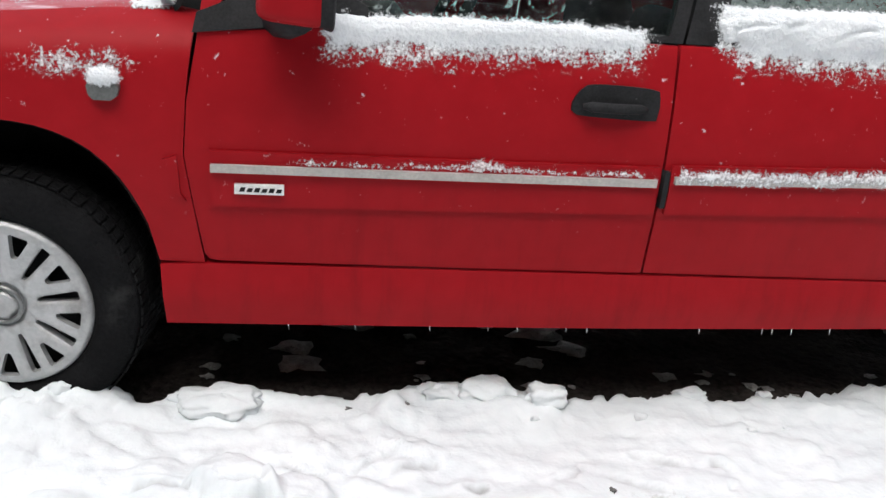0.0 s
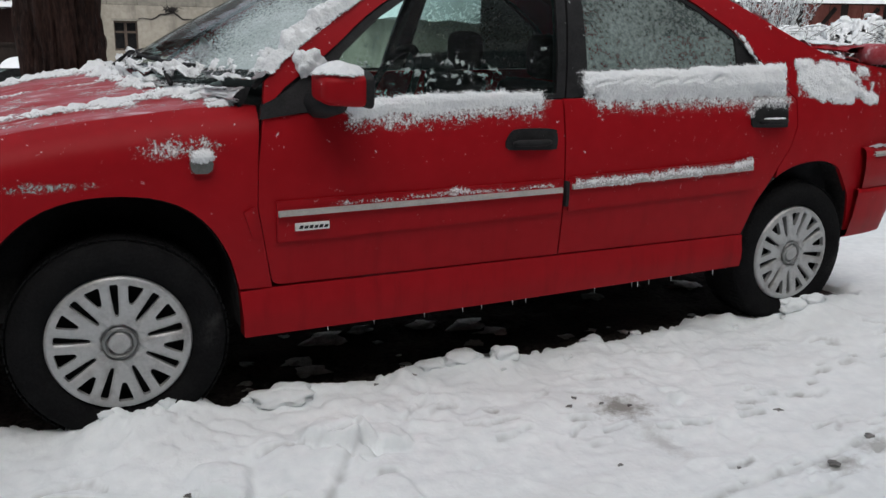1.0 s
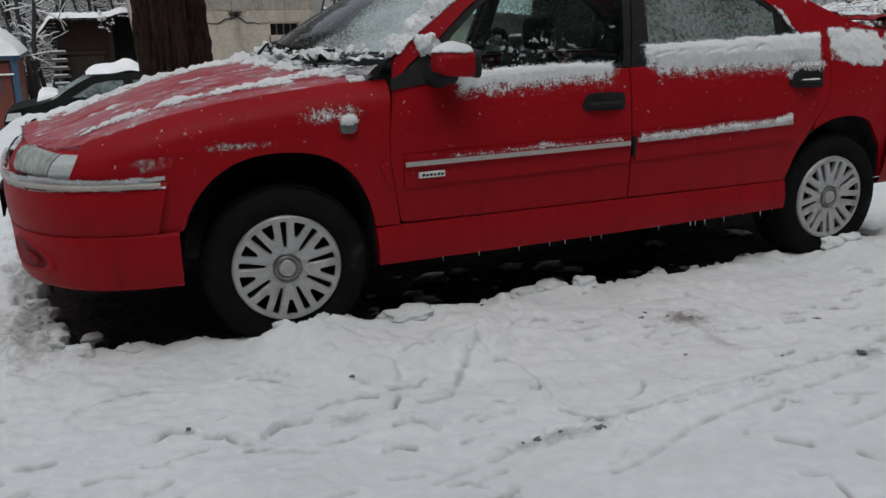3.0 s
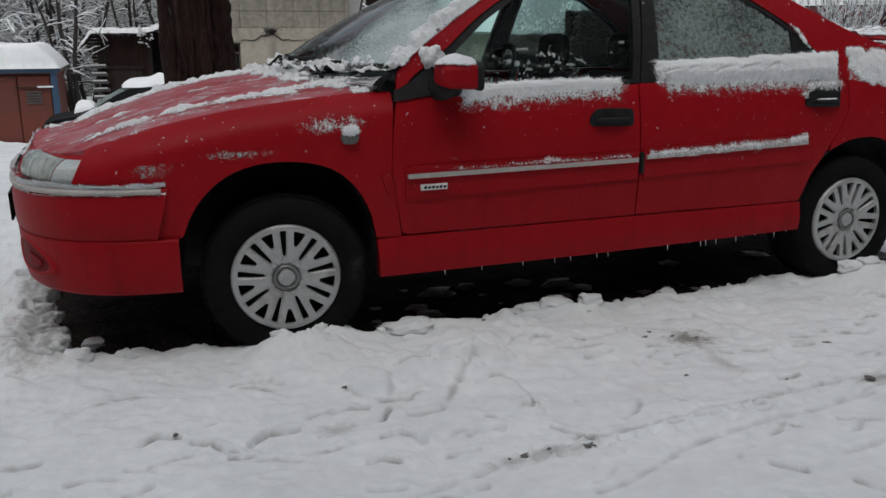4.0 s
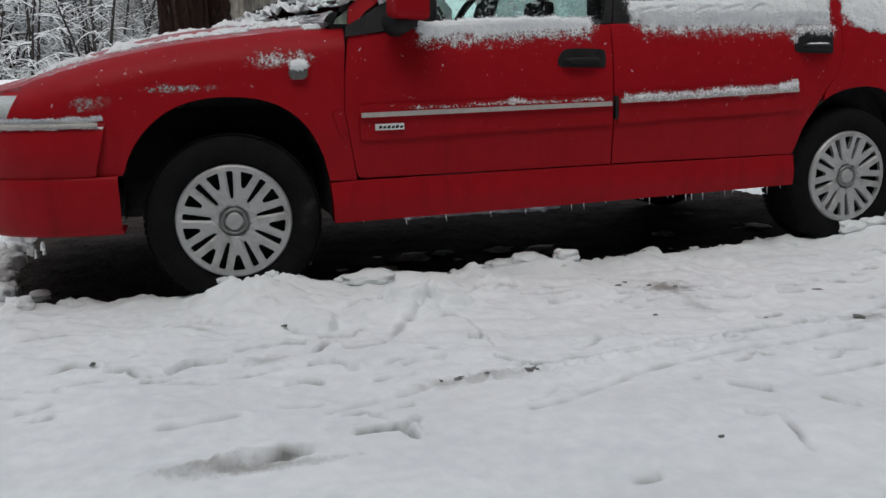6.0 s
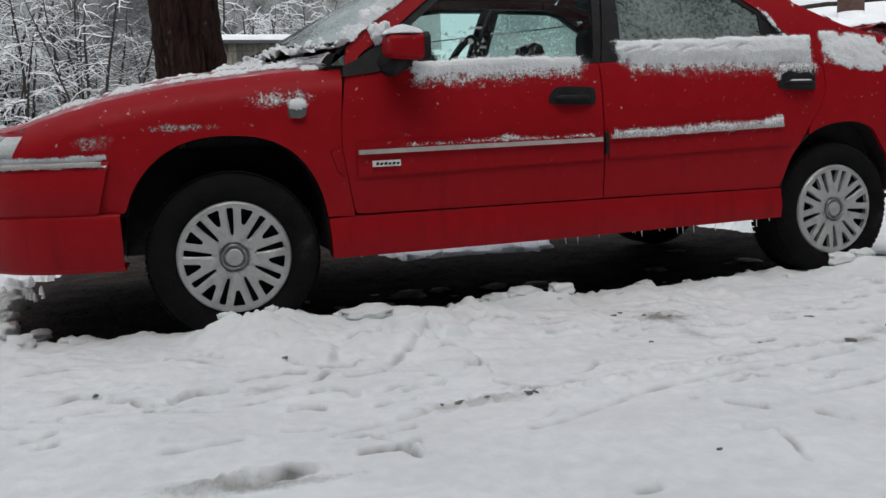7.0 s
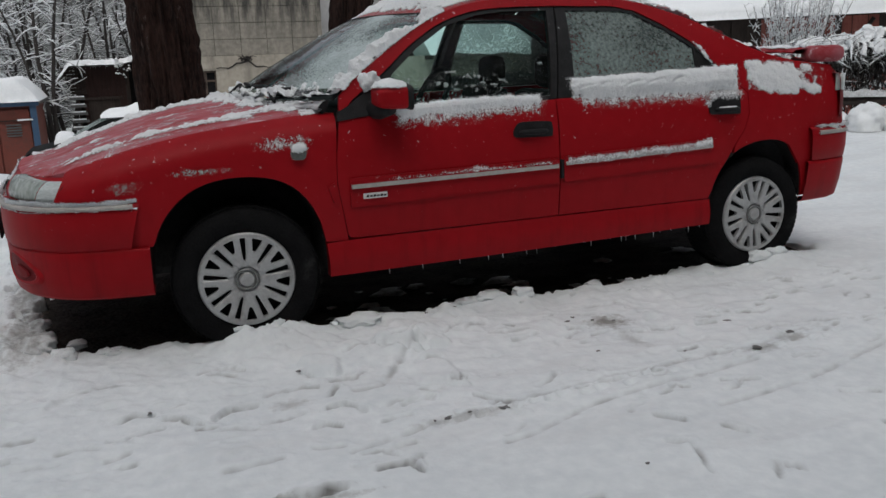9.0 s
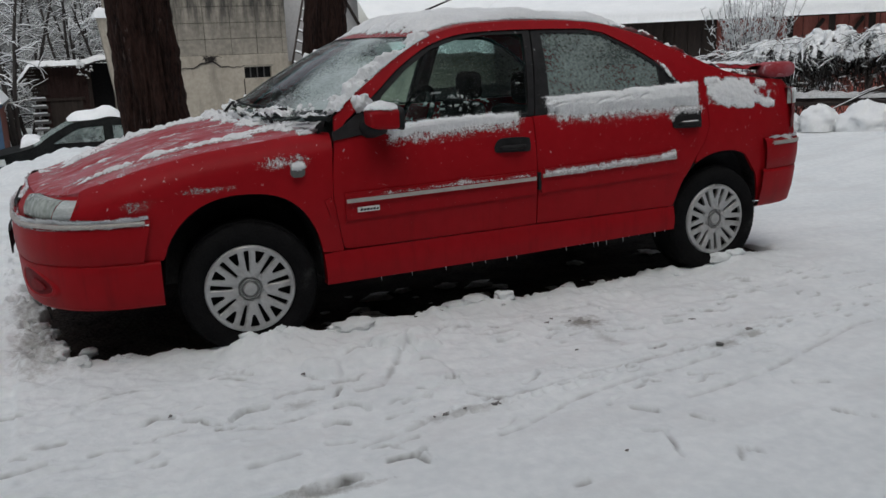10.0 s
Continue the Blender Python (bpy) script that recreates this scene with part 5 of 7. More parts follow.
def ledge(x0, x1, lo, hi, thick, seed, ragged=0.03, fade=0.05):
    """Snow lying against a window, solid above and breaking into grains below: lo and hi are functions of x."""
    def fn(x, z):
        a, b = lo(x) + ragged * rough(x * 1.2, 0.0, seed), hi(x) + 0.010 * rough(x, 1.0, seed)
        grain = fbm(x * 24, z * 30, seed + 1, 3)
        low = (z - a) / fade
        e = min(low + 0.55 * grain, (b - z) / 0.014 + 0.3 * grain, (x - x0 - (0.45 * max(0.0, b - z - 0.05) + 0.1 * (b - z))) / 0.04 + 0.8 * grain, (x1 - x - 0.15 * (b - z)) / 0.04 + 0.8 * grain)
        brow = min(1.0, max(0.0, (b - z) / 0.03)) ** 0.5
        full = thick * brow * (0.85 + 0.4 * fbm(x * 9, z * 9, seed, 3)) * min(1.0, max(0.2, 0.75 * low))
        return full * (1 - (1 - min(1.0, e)) ** 2) if e > 0 else 0.008 * max(-1.2, e)
    return fn


R = lambda a, b, s: np.arange(a, b, s)
for i, s in enumerate((-1, 1)):
    S, fl = side_surf(s), (1 if s < 0 else -1)
    cover("window_ledge_snow", S, R(0.66, 1.50, 0.0055), R(0.89, 1.04, 0.0045), ledge(0.70, 1.43, lambda x: 0.926 + 0.045 * max(0, x - 0.8), lambda x: 1.002 + 0.014 * math.sin(3 * (x - 0.7)), 0.026, 3 + i, 0.014, 0.05), doors_f[i], "snow on the window ledge", fl)
    thick_ledge = ledge(1.60, 2.60, lambda x: 0.962, lambda x: 1.078 + 0.03 * (x - 1.6), 0.038, 7 + i, 0.010, 0.05)

    def folded(x, z):
        d = thick_ledge(x, z)
        for fx, fz, fl_ in ((1.66, 1.035, 0.05), (1.775, 1.045, 0.05), (1.93, 1.04, 0.06), (2.06, 1.045, 0.07), (2.20, 1.05, 0.05)):
            u = (x - fx) / fl_
            if abs(u) < 1:
                d -= 0.010 * math.exp(-(((z - fz - 0.014 * u + 0.010 * u * u) / 0.005) ** 2)) * (1 - u * u) if d > 0.008 else 0.0
        return d
    cover("window_ledge_snow", S, R(1.57, 2.62, 0.0055), R(0.91, 1.13, 0.0045), folded, doors_r[i], "thick snow against the rear window", fl)
    cover("quarter_pane_snow", S, R(2.34, 2.56, 0.005), R(1.0, 1.24, 0.005), lambda x, z: 0.010 * (0.7 - abs((x - 2.44) * 0.79 + (z - 1.135) * 0.61) / (0.014 + 0.022 * max(0.0, 1.18 - z)) + 1.6 * rough(x * 1.6, z * 1.6, 37 + i)), doors_r[i], "snow along the slanting edge", fl, crust=0.006)
    cover("quarter_snow", S, R(2.60, 3.26, 0.006), R(0.86, 1.15, 0.005), lambda x, z: min(0.012 * (0.85 - ((x - 2.93) / 0.26) ** 4 - ((z - 1.035 + 0.06 * (x - 2.9)) / 0.085) ** 4 + 1.2 * rough(x * 0.8, z * 0.8, 11 + i) + 1.3 * fbm(x * 5, z * 7, 13 + i, 3) - 1.2 * math.exp(-((x - 3.03) / 0.035) ** 2 - ((z - 1.09) / 0.03) ** 2)), 0.4 * (1.13 - 0.10 * (x - 2.75) - z)), quarters[i], "clinging snow", fl, crust=0.0055)
    cover("strip_snow", side_surf(s, 0.022), R(1.53, 2.39, 0.007), R(0.675, 0.765, 0.005), ledge(1.535, 2.40, lambda x: 0.682 + 0.030 * (x - 1.5), lambda x: 0.707 + 0.032 * (x - 1.5) + 0.014 * rough(x * 2, 3.0) + 0.012 * math.exp(-((x - 2.33) / 0.05) ** 2), 0.009, 15 + i, 0.006, 0.018), doors_r[i], "snow on the strip", fl)
    cover("strip_snow", side_surf(s, 0.018), R(0.60, 1.49, 0.007), R(0.655, 0.735, 0.005), ledge(0.65, 1.45, lambda x: 0.684 + 0.012 * (x - 0.6), lambda x: 0.684 + 0.010 * (x - 0.6) + 0.020 * max(0, rough(x * 1.5, 3.0)) + 0.02 * math.exp(-((x - 1.07) / 0.05) ** 2), 0.006, 17 + i, 0.008, 0.010), doors_f[i], "snow on the strip", fl)
    cover("handle_snow", side_surf(s, 0.010), R(2.34, 2.64, 0.006), R(0.86, 0.99, 0.005), ledge(2.375, 2.59, lambda x: 0.945 - 0.8 * max(0.0, 2.42 - x), lambda x: 0.975, 0.008, 19 + i, 0.02, 0.022), doors_r[i], "snow on the handle", fl)
    # flakes of rime on the front pane
    cover("pane_rime", side_surf(s, -0.001), R(0.72, 1.47, 0.0045), R(1.0, 1.30, 0.0045), lambda x, z: 0.004 * (2.4 * fbm(x * 42 + 2 * fbm(x * 20, z * 20, 3), z * 42, 90, 7) + 1.2 * fbm(x * 5, z * 7, 91, 3) - 0.75 - abs(z - 1.075) / 0.07 * (0.8 if x > 1.3 else 1.0)), doors_f[i], "flakes of rime on the pane", fl, crust=0.003, material=RIME_CRUST)
    # splashes on the wing
    W = wing_surf(s)

    def splash(cx, cz, rx, rz, thick, seed, need=0.15):
        return lambda x, z: thick * (0.1 - ((x - cx) / rx) ** 2 - ((z - cz) / rz) ** 2 + 1.7 * rough(x * 1.2, z * 1.2, seed) + need)
    cover("wing_snow", W, R(0.05, 0.36, 0.006), R(0.80, 0.95, 0.006), splash(0.19, 0.875, 0.11, 0.035, 0.004, 23 + i, 0.25), fenders[i], "snow splash", fl, crust=0.006)
    cover("wing_snow", W, R(-0.35, 0.02, 0.006), R(0.74, 0.83, 0.005), splash(-0.15, 0.775, 0.15, 0.015, 0.002, 25 + i, -0.25), fenders[i], "snow flecks", fl, crust=0.0035, material=SLUSH)
    cover("wing_snow", W, R(-0.62, -0.30, 0.006), R(0.70, 0.80, 0.005), splash(-0.46, 0.735, 0.09, 0.03, 0.002, 27 + i, -0.5), fenders[i], "snow flecks", fl, crust=0.0035, material=SLUSH)
    cover("repeater_snow", side_surf(s, 0.018), R(0.18, 0.34, 0.005), R(0.78, 0.92, 0.005), lambda x, z: 0.013 * (1 - ((x - 0.256) / 0.036) ** 2 - ((z - 0.848) / 0.024) ** 2 + 0.5 * rough(x * 1.2, z * 1.2, 29)), fenders[i], "snow cap on the indicator", fl)
    # a clump lodged between pillar and mirror
    def lodged(a, b, s=s):
        c, e, k = math.cos(a) * math.cos(b), math.sin(a) * math.cos(b), math.sin(b)
        q = 1 + 0.55 * fbm(c * 1.6 + 3 * s, e * 1.6, k * 1.6, 3)
        return 0.598 + 0.044 * q * c, YC + s * (0.815 + 0.035 * q * e), 1.104 + 0.044 * q * k
    part("pillar_foot_snow", grid(lodged, np.linspace(0, 6.2832, 26), np.linspace(-1.57, 1.57, 14)), SNOW, doors_f[i], "clump of snow lodged by the mirror")
    # mirror cap
    mtop = lambda x, u: (x, YC + s * u, 1.090 - 1.4 * (x - 0.65) ** 2 - 1.5 * (u - 0.955) ** 2)
    cover("mirror_snow", mtop, R(0.56, 0.765, 0.007), R(0.855, 1.08, 0.007), lambda x, u: 0.034 * (1 - ((x - 0.65) / 0.085) ** 2 - ((u - 0.955) / 0.085) ** 2 + 0.35 * rough(x, u, 31)) - 0.004, doors_f[i], "snow on the mirror", s)

cover("bumper_snow", lambda i, z: sweep_pt(PB, i, z, 0.010), np.linspace(idx(PB, -0.40), 118 - idx(PB, -0.40), 320), R(0.64, 0.72, 0.004), lambda i, z: 0.013 * (1.0 - ((z - 0.669) / (0.020 + 0.012 * max(0, 1 - abs(i - 59) / 45))) ** 2 + 1.1 * rough(i * 0.012, z * 1.5, 87)), front_bumper, "line of snow on the bumper strip", 1)


def nose_depth(i, z):
    return 0.02 * (0.1 + 1.4 * rough(i * 0.03, z * 2, 2.0)) if 0.66 < z < 0.80 else -1


cover("nose_snow", lambda i, z: (float(np.interp(i, range(119), PB[:, 0])) + 0.03 + max(0, z - 0.70) * 0.6, YC + float(np.interp(i, range(119), PB[:, 1])), z), np.linspace(44, 74, 60), R(0.655, 0.80, 0.008), nose_depth, CAR, "snow on the nose", -1)
cover("rear_bumper_snow", lambda i, z: sweep_pt(PR, i, z, 0.035), np.linspace(2, 96, 240), R(0.68, 0.82, 0.006), lambda i, z: 0.016 * (0.9 - ((z - 0.748) / 0.022) ** 2 + 2.2 * rough(i * 0.018, z * 1.5, 88)), rear_bumper, "snow on the rear bumper", -1)


# bonnet: a long thick streak on each shoulder, ridges and dust between
def bonnet_depth(x, u):
    n = rough(x * 0.8, u * 1.7, 41)
    c = 0.615 + 0.03 * fbm(x * 2.2, 0.5, 40) - 0.16 * max(0, x - 0.05)
    streak = 0.022 * (0.55 - ((abs(u) - c) / (0.026 + 0.035 * max(0, x + 0.45))) ** 2 + 1.9 * n - 3.0 * max(0.0, -0.48 - x))
    c2 = 0.36 + 0.06 * fbm(x * 1.8, 3.5, 45)
    second = 0.010 * (-0.3 - ((abs(u) - c2) / 0.07) ** 2 + 2.0 * n)
    crest = 0.024 * (0.25 - ((u - 0.05) / 0.14) ** 2 + 1.7 * n) if x < 0.15 else -0.02
    dust = 0.008 * (1.6 * n + 0.9 * fbm(x * 1.3, u * 5.5, 47) - 0.8)
    back = 0.03 * (0.4 + 2.0 * n - ((x - (0.06 + 0.5 * u * u)) / 0.06) ** 2)
    edge = (seam(x) + 0.005 - abs(u)) / 0.02
    return min(max(streak, second, crest, dust, back), 0.03 * edge, 0.03 * (x + 0.84) / 0.05) - 0.001


cover("bonnet_snow", bonnet, R(-0.82, 0.40, 0.009), R(-0.78, 0.781, 0.0075), bonnet_depth, hood, "streaks and ridges of snow", 1, crust=0.010)


# roof: a thick blanket; windscreen: slumped snow along the foot and the pillars
def roof_depth(t, v):
    x = t
    e = min((0.93 - abs(v)) / 0.10, (t - TW - 0.022 + 0.03 * rough(v * 3, t, 5)) / 0.05, (t_of(2.30) - t + 0.02 * rough(v * 3, t, 6)) / 0.04)
    return 0.062 * max(0.0, min(1.0, e)) ** 0.6 * (0.85 + 0.5 * fbm(t * 12, v * 3, 50) + 0.15 * rough(t * 3, v, 50)) - 0.003


cover("roof_snow", roof, np.linspace(TW - 0.05, t_of(2.38), 110), np.linspace(-0.985, 0.985, 110), roof_depth, roof_panel, "thick blanket of snow on the roof", 1)


def screen_depth(t, v):
    n = rough(t * 1.6, v * 0.6, 61)
    pillar = 0.040 * (0.75 - (min(0.0, abs(v) - 0.962) / (0.085 - 0.03 * t / TW + 0.03 * fbm(t * 9, v, 60))) ** 2 + 2.5 * n) * min(1.0, max(0.0, (1.01 - abs(v)) / 0.02))
    foot = 0.038 * (-0.15 + 1.2 * max(0.0, abs(v) - 0.5) - (t / (0.02 + 0.03 * abs(v))) ** 2 + 2.6 * rough(t * 3.0, v * 1.1, 63))
    film = -0.0035 + 0.006 * fbm(t * 7, v * 2.2, 64) - 0.02 * max(0.0, abs(abs(v) - 0.72) - 0.2)
    return max(pillar, foot, film) - 0.001


cover("windscreen_snow", roof, np.linspace(0.004, TW + 0.004, 110), np.linspace(-1.015, 1.015, 220), screen_depth, windscreen, "slumped wet snow", 1)
cover("windscreen_film", lambda t, v: tuple(Vector(roof(t, v)) + Vector((-0.001, 0, 0.001))), np.linspace(0.02, TW - 0.004, 60), np.linspace(-0.97, 0.97, 150), lambda t, v: 0.004 * (0.6 + 1.3 * fbm(t * 7, v * 2.5, 66) + 0.2 * fbm(t * 30, v * 10, 67) - ((abs(v) - 0.80 + 0.9 * t) / 0.27) ** 2), windscreen, "pale film of wet snow", 1, crust=0.006, material=SLUSH)
cover("scuttle_snow", lambda k, u: (lambda a, b: tuple(a[i] + (b[i] - a[i]) * k for i in range(3)))(bonnet(float(np.interp(abs(u), [0, 0.35, 0.6, 0.76], [0.09, 0.15, 0.29, 0.39])), u), roof(0.0, u / 0.80)), np.linspace(-0.1, 1.1, 26), np.linspace(-0.78, 0.78, 150), lambda k, u: min(0.032, 0.04 * (0.25 + 2.0 * max(0.0, abs(u) - 0.45) + 1.9 * rough(k * 0.3, u, 71))), CAR, "lumps of snow below the windscreen", 1)
cover("tailgate_snow", roof, np.linspace(t_of(2.15), 0.99, 70), np.linspace(-0.95, 0.95, 90), lambda t, v: 0.03 * (0.4 + 1.8 * rough(t * 3, v, 81)), hatch, "snow on the tailgate", 1)

cover("spoiler_snow", lambda u, k: (3.105 + 0.20 * k - 0.05 * (u / 0.70) ** 4, YC + u, 1.170 + 0.018 * math.sin(math.pi * min(1.0, 0.2 + k * 0.7)) - 0.01 * (u / 0.7) ** 4), np.linspace(-0.66, 0.66, 150), np.linspace(0, 1, 26), lambda u, k: 0.012 * (0.45 - 1.2 * abs(k - 0.35) + 1.7 * rough(u, k * 0.25, 83)), spoiler, "thin snow on the spoiler", -1, crust=0.006)

# icicles under the sill
for s in (-1, 1):
    for k in range(44):
        x = 0.5 + 1.85 * (k / 43) ** 0.7 + random.uniform(-0.03, 0.03)
        y, z, ln = YC + s * (half(x, 0.285) - 0.012), 0.278 + 0.008 * x, random.choice((0.008, 0.012, 0.02, 0.04))
        part("icicle", tube([(x, y, z + 0.006), (x, y, z - ln * 0.5), (x + 0.002, y, z - ln)], [0.003, 0.0022, 0.0006], 5), ICE, sills[0 if s < 0 else 1])

# ---- trees by the car ----
def trunk_mesh(x, y, z, r0, r1, high, lean, seed, ridges=17):
    """A furrowed trunk."""

    def fn(h, a):
        t = h / high
        r = (r0 + (r1 - r0) * t) * (1 + 0.35 * math.exp(-h / 0.25))
        f = 0.17 * min(0.75, abs(math.sin(ridges * a / 2 + 3.2 * fbm(math.cos(a) * 1.6, math.sin(a) * 1.6, h * 1.1 + seed)))) + 0.12 * fbm(math.cos(a) * 7, math.sin(a) * 7, h * 2.4 + seed) + 0.09 * fbm(math.cos(a) * 16, math.sin(a) * 16, h * 7 + seed)
        r *= 0.95 + f
        return x + lean[0] * h + 0.05 * math.sin(h * 0.8 + seed) + r * math.cos(a), y + lean[1] * h + r * math.sin(a), z + h

    return grid(fn, np.r_[np.arange(-0.3, 4, 0.035), np.arange(4, high + 0.1, 0.3)], np.linspace(0, 2 * math.pi, 161))


def limb(start, way, length, r, depth, bits, snow, rng, bend=0.35, up=0.08, load=0.011, chance=1.0, least=0.004):
    """A crooked branch with side branches, and the snow that lies along it."""
    p, d = Vector(start), Vector(way).normalized()
    n = max(3, int(length / 0.28))
    pts, rad = [p.copy()], [r]
    for i in range(n):
        d = (d + Vector((rng.uniform(-1, 1), rng.uniform(-1, 1), rng.uniform(-1, 1) + up * 3)) * bend * 0.4).normalized()
        p = p + d * (length / n)
        pts.append(p.copy())
        rad.append(r * (1 - 0.8 * (i + 1) / n))
        if depth and i > 0:
            for _ in range(rng.choice((1, 1, 2))):
                s = Vector((rng.uniform(-1, 1), rng.uniform(-1, 1), rng.uniform(-0.5, 0.9)))
                limb(p, d * 0.5 + s, length * rng.uniform(0.35, 0.6), max(rad[-1] * 0.65, least), depth - 1, bits, snow, rng, bend, up * 0.5, load, chance, least)
    bits.append(tube(pts, rad, 5 if r > 0.03 else 3))
    if abs(d.z) < 0.93 and rng.random() < chance:
        w = [max(load * (1 - 0.75 * i / n), q * 0.8) * rng.uniform(0.7, 1.15) for i, q in enumerate(rad)]
        snow.append(tube([q + Vector((0, 0, k + 0.5 * load)) for q, k in zip(pts, rad)], w, 5 if load > 0.02 else 4))


def big_tree(place, r, high, lean, seed, label):
    rng = random.Random(seed)
    x, y = place
    z = snow_top(x, y) - 0.05
    t = thing("pine_tree", (x, y, z), label, "tree", "trees behind the car")
    part("trunk", trunk_mesh(x, y, z, r, r * 0.45, 8.0, lean, seed), BARK, t, "furrowed dark brown bark")
    bits, snow = [], []
    for i in range(12):
        h = rng.uniform(4.6, 7.9)
        a = rng.uniform(0, 6.28)
        limb((x + lean[0] * h, y + lean[1] * h, z + h), (math.cos(a), math.sin(a), 0.25), rng.uniform(1.2, 2.2), 0.05, 2, bits, snow, rng)
    tagged(part("crown", join(*bits), TWIG, t, "bare high branches"), kind="stuff")
    tagged(part("snow_load", join(*snow), SNOW, t, "snow on the branches"), kind="stuff")


big_tree((0.155, 4.08), 0.275, 8.0, (-0.025, 0.0), 3, "thick old tree with furrowed dark bark behind the car")
big_tree((1.73, 4.85), 0.225, 8.0, (0.115, 0.0), 8, "second thick tree with dark bark near the wall")


# ---- buildings behind ----
def beam(name, x0, x1, y0, y1, z0, z1, m, parent, label="", bevel=0.0):
    return part(name, raw(box(x0, x1, y0, y1, z0, z1, bevel)), m, parent, label, smooth=False)


def snow_slab(name, x0, x1, y0, y1, z, thick, parent, slope=0.0, label="thick snow", seed=0.0, sag=0.06, wave=0.35):
    """A rounded uneven blanket of snow on a flat or sloping top (slope: rise for each metre of y)."""
    def fn(x, y):
        u, v = (x - x0) / (x1 - x0), (y - y0) / (y1 - y0)
        e = min(u, 1 - u) * (x1 - x0), min(v, 1 - v) * (y1 - y0)
        r = min(1.0, min(e) / (thick * 0.9))
        h = thick * math.sqrt(max(0.0, 1 - (1 - r) ** 2)) * (0.85 + wave * fbm(x * 1.3, y * 1.3, seed))
        wob = sag * fbm(x * 2.1 + seed, y * 2.1, 5.0) * (1 - r)
        return x + wob * 0.4, y + wob, z + slope * (y - y0) + h - (0.02 if r == 0 else 0)
    nx, ny = max(10, int((x1 - x0) / 0.07)), max(8, int((y1 - y0) / 0.1))
    ax = np.unique(np.r_[np.linspace(x0, x1, min(nx, 90)), x0 + thick * 0.3, x1 - thick * 0.3, x0 + thick * 0.1, x1 - thick * 0.1])
    ay = np.unique(np.r_[np.linspace(y0, y1, min(ny, 50)), y0 + thick * 0.3, y1 - thick * 0.3, y0 + thick * 0.1, y1 - thick * 0.1])
    return part(name, grid(fn, ax, ay), SNOW, parent, label)


BY, BZ = 19.0, -1.3
house = thing("outbuilding", (2.9, BY, BZ), "weathered concrete block outbuilding with snow on its flat roof", "building")
WX0, WX1, WTOP = 0.98, 5.17, 3.27
win_holes = [(3.99, 4.70, 0.87, 1.15), (1.86, 2.38, 0.45, 1.12)]


part("wall", skin([(WX0, BZ - 0.3), (WX1, BZ - 0.3), (WX1, 1.475), (WX0, 1.475)], lambda x, z: (x, BY, z), 0.6, 0.25, [[(a, c), (b, c), (b, d), (a, d)] for a, b, c, d in win_holes], (0, 1, 0)), PLASTER, house, "stained plaster wall", smooth=False)
part("upper_wall", raw(box(WX0, WX1, BY + 0.022, BY + 0.25, 1.475, WTOP)), JOINT, house, smooth=False)
part("side_wall", raw(box(WX0, WX0 + 0.25, BY + 0.25, BY + 4, BZ - 0.3, WTOP)), PLASTER, house, smooth=False)
part("side_wall", raw(box(WX1 - 0.25, WX1, BY + 0.25, BY + 4, BZ - 0.3, WTOP)), PLASTER, house, smooth=False)
part("back_wall", raw(box(WX0, WX1, BY + 4, BY + 4.25, BZ - 0.3, WTOP)), PLASTER, house, smooth=False)
part("roof", raw(box(WX0 - 0.12, WX1 + 0.1, BY - 0.14, BY + 4.4, WTOP, WTOP + 0.10)), METAL, house, "flat roof slab", smooth=False)
snow_slab("roof_snow", WX0 - 0.14, WX1 + 0.12, BY - 0.16, BY + 4.4, WTOP + 0.09, 0.15, house, sag=0.01, wave=0.08)
part("buttress", skin([(0.84, 0.2), (0.92, -1.4), (1.5, -1.4), (1.5, 2.48), (0.56, 2.48)], lambda x, z: (x, BY - 0.16, z), 0.5, 0.5, (), (0, 1, 0)), PLASTER, house, "leaning plaster buttress", smooth=False)
snow_slab("buttress_snow", 0.48, 1.5, BY - 0.22, BY + 0.3, 2.46, 0.24, house, label="dome of snow")
part("blocked_door", raw(box(3.98, 4.69, BY - 0.004, BY + 0.02, -0.9, 0.84)), PLASTER, house, "blocked doorway below the window", smooth=False)
for x0, x1 in ((3.955, 3.975), (4.695, 4.715)):
    beam("door_jamb", x0, x1, BY - 0.02, BY + 0.02, -0.9, 0.86, OLDWOOD, house)
for a, b, c, d in win_holes:
    w = part("window", raw(box(a, b, BY + 0.18, BY + 0.20, c, d)), DARK, house, "small dark window opening", smooth=False)
    if d - c > 0.5:
        for k in (0.0, 0.5, 1.0):
            beam("casement", a + (b - a) * k - 0.03, a + (b - a) * k + 0.03, BY + 0.10, BY + 0.14, c, d, CASEMENT, w, "brown window frame")
        for z in (c + 0.025, c + 0.42, d - 0.025):
            beam("glazing_bar", a, b, BY + 0.085, BY + 0.098, z - 0.022, z + 0.022, CASEMENT, w)
    for k in range(1, 4) if d - c < 0.5 else ():
        beam("bar", a + (b - a) * k / 4 - 0.015, a + (b - a) * k / 4 + 0.015, BY + 0.10, BY + 0.12, c, d, METAL, w)
    beam("lintel", a - 0.05, b + 0.05, BY - 0.012, BY + 0.1, d, d + 0.05, BLOCK, w)
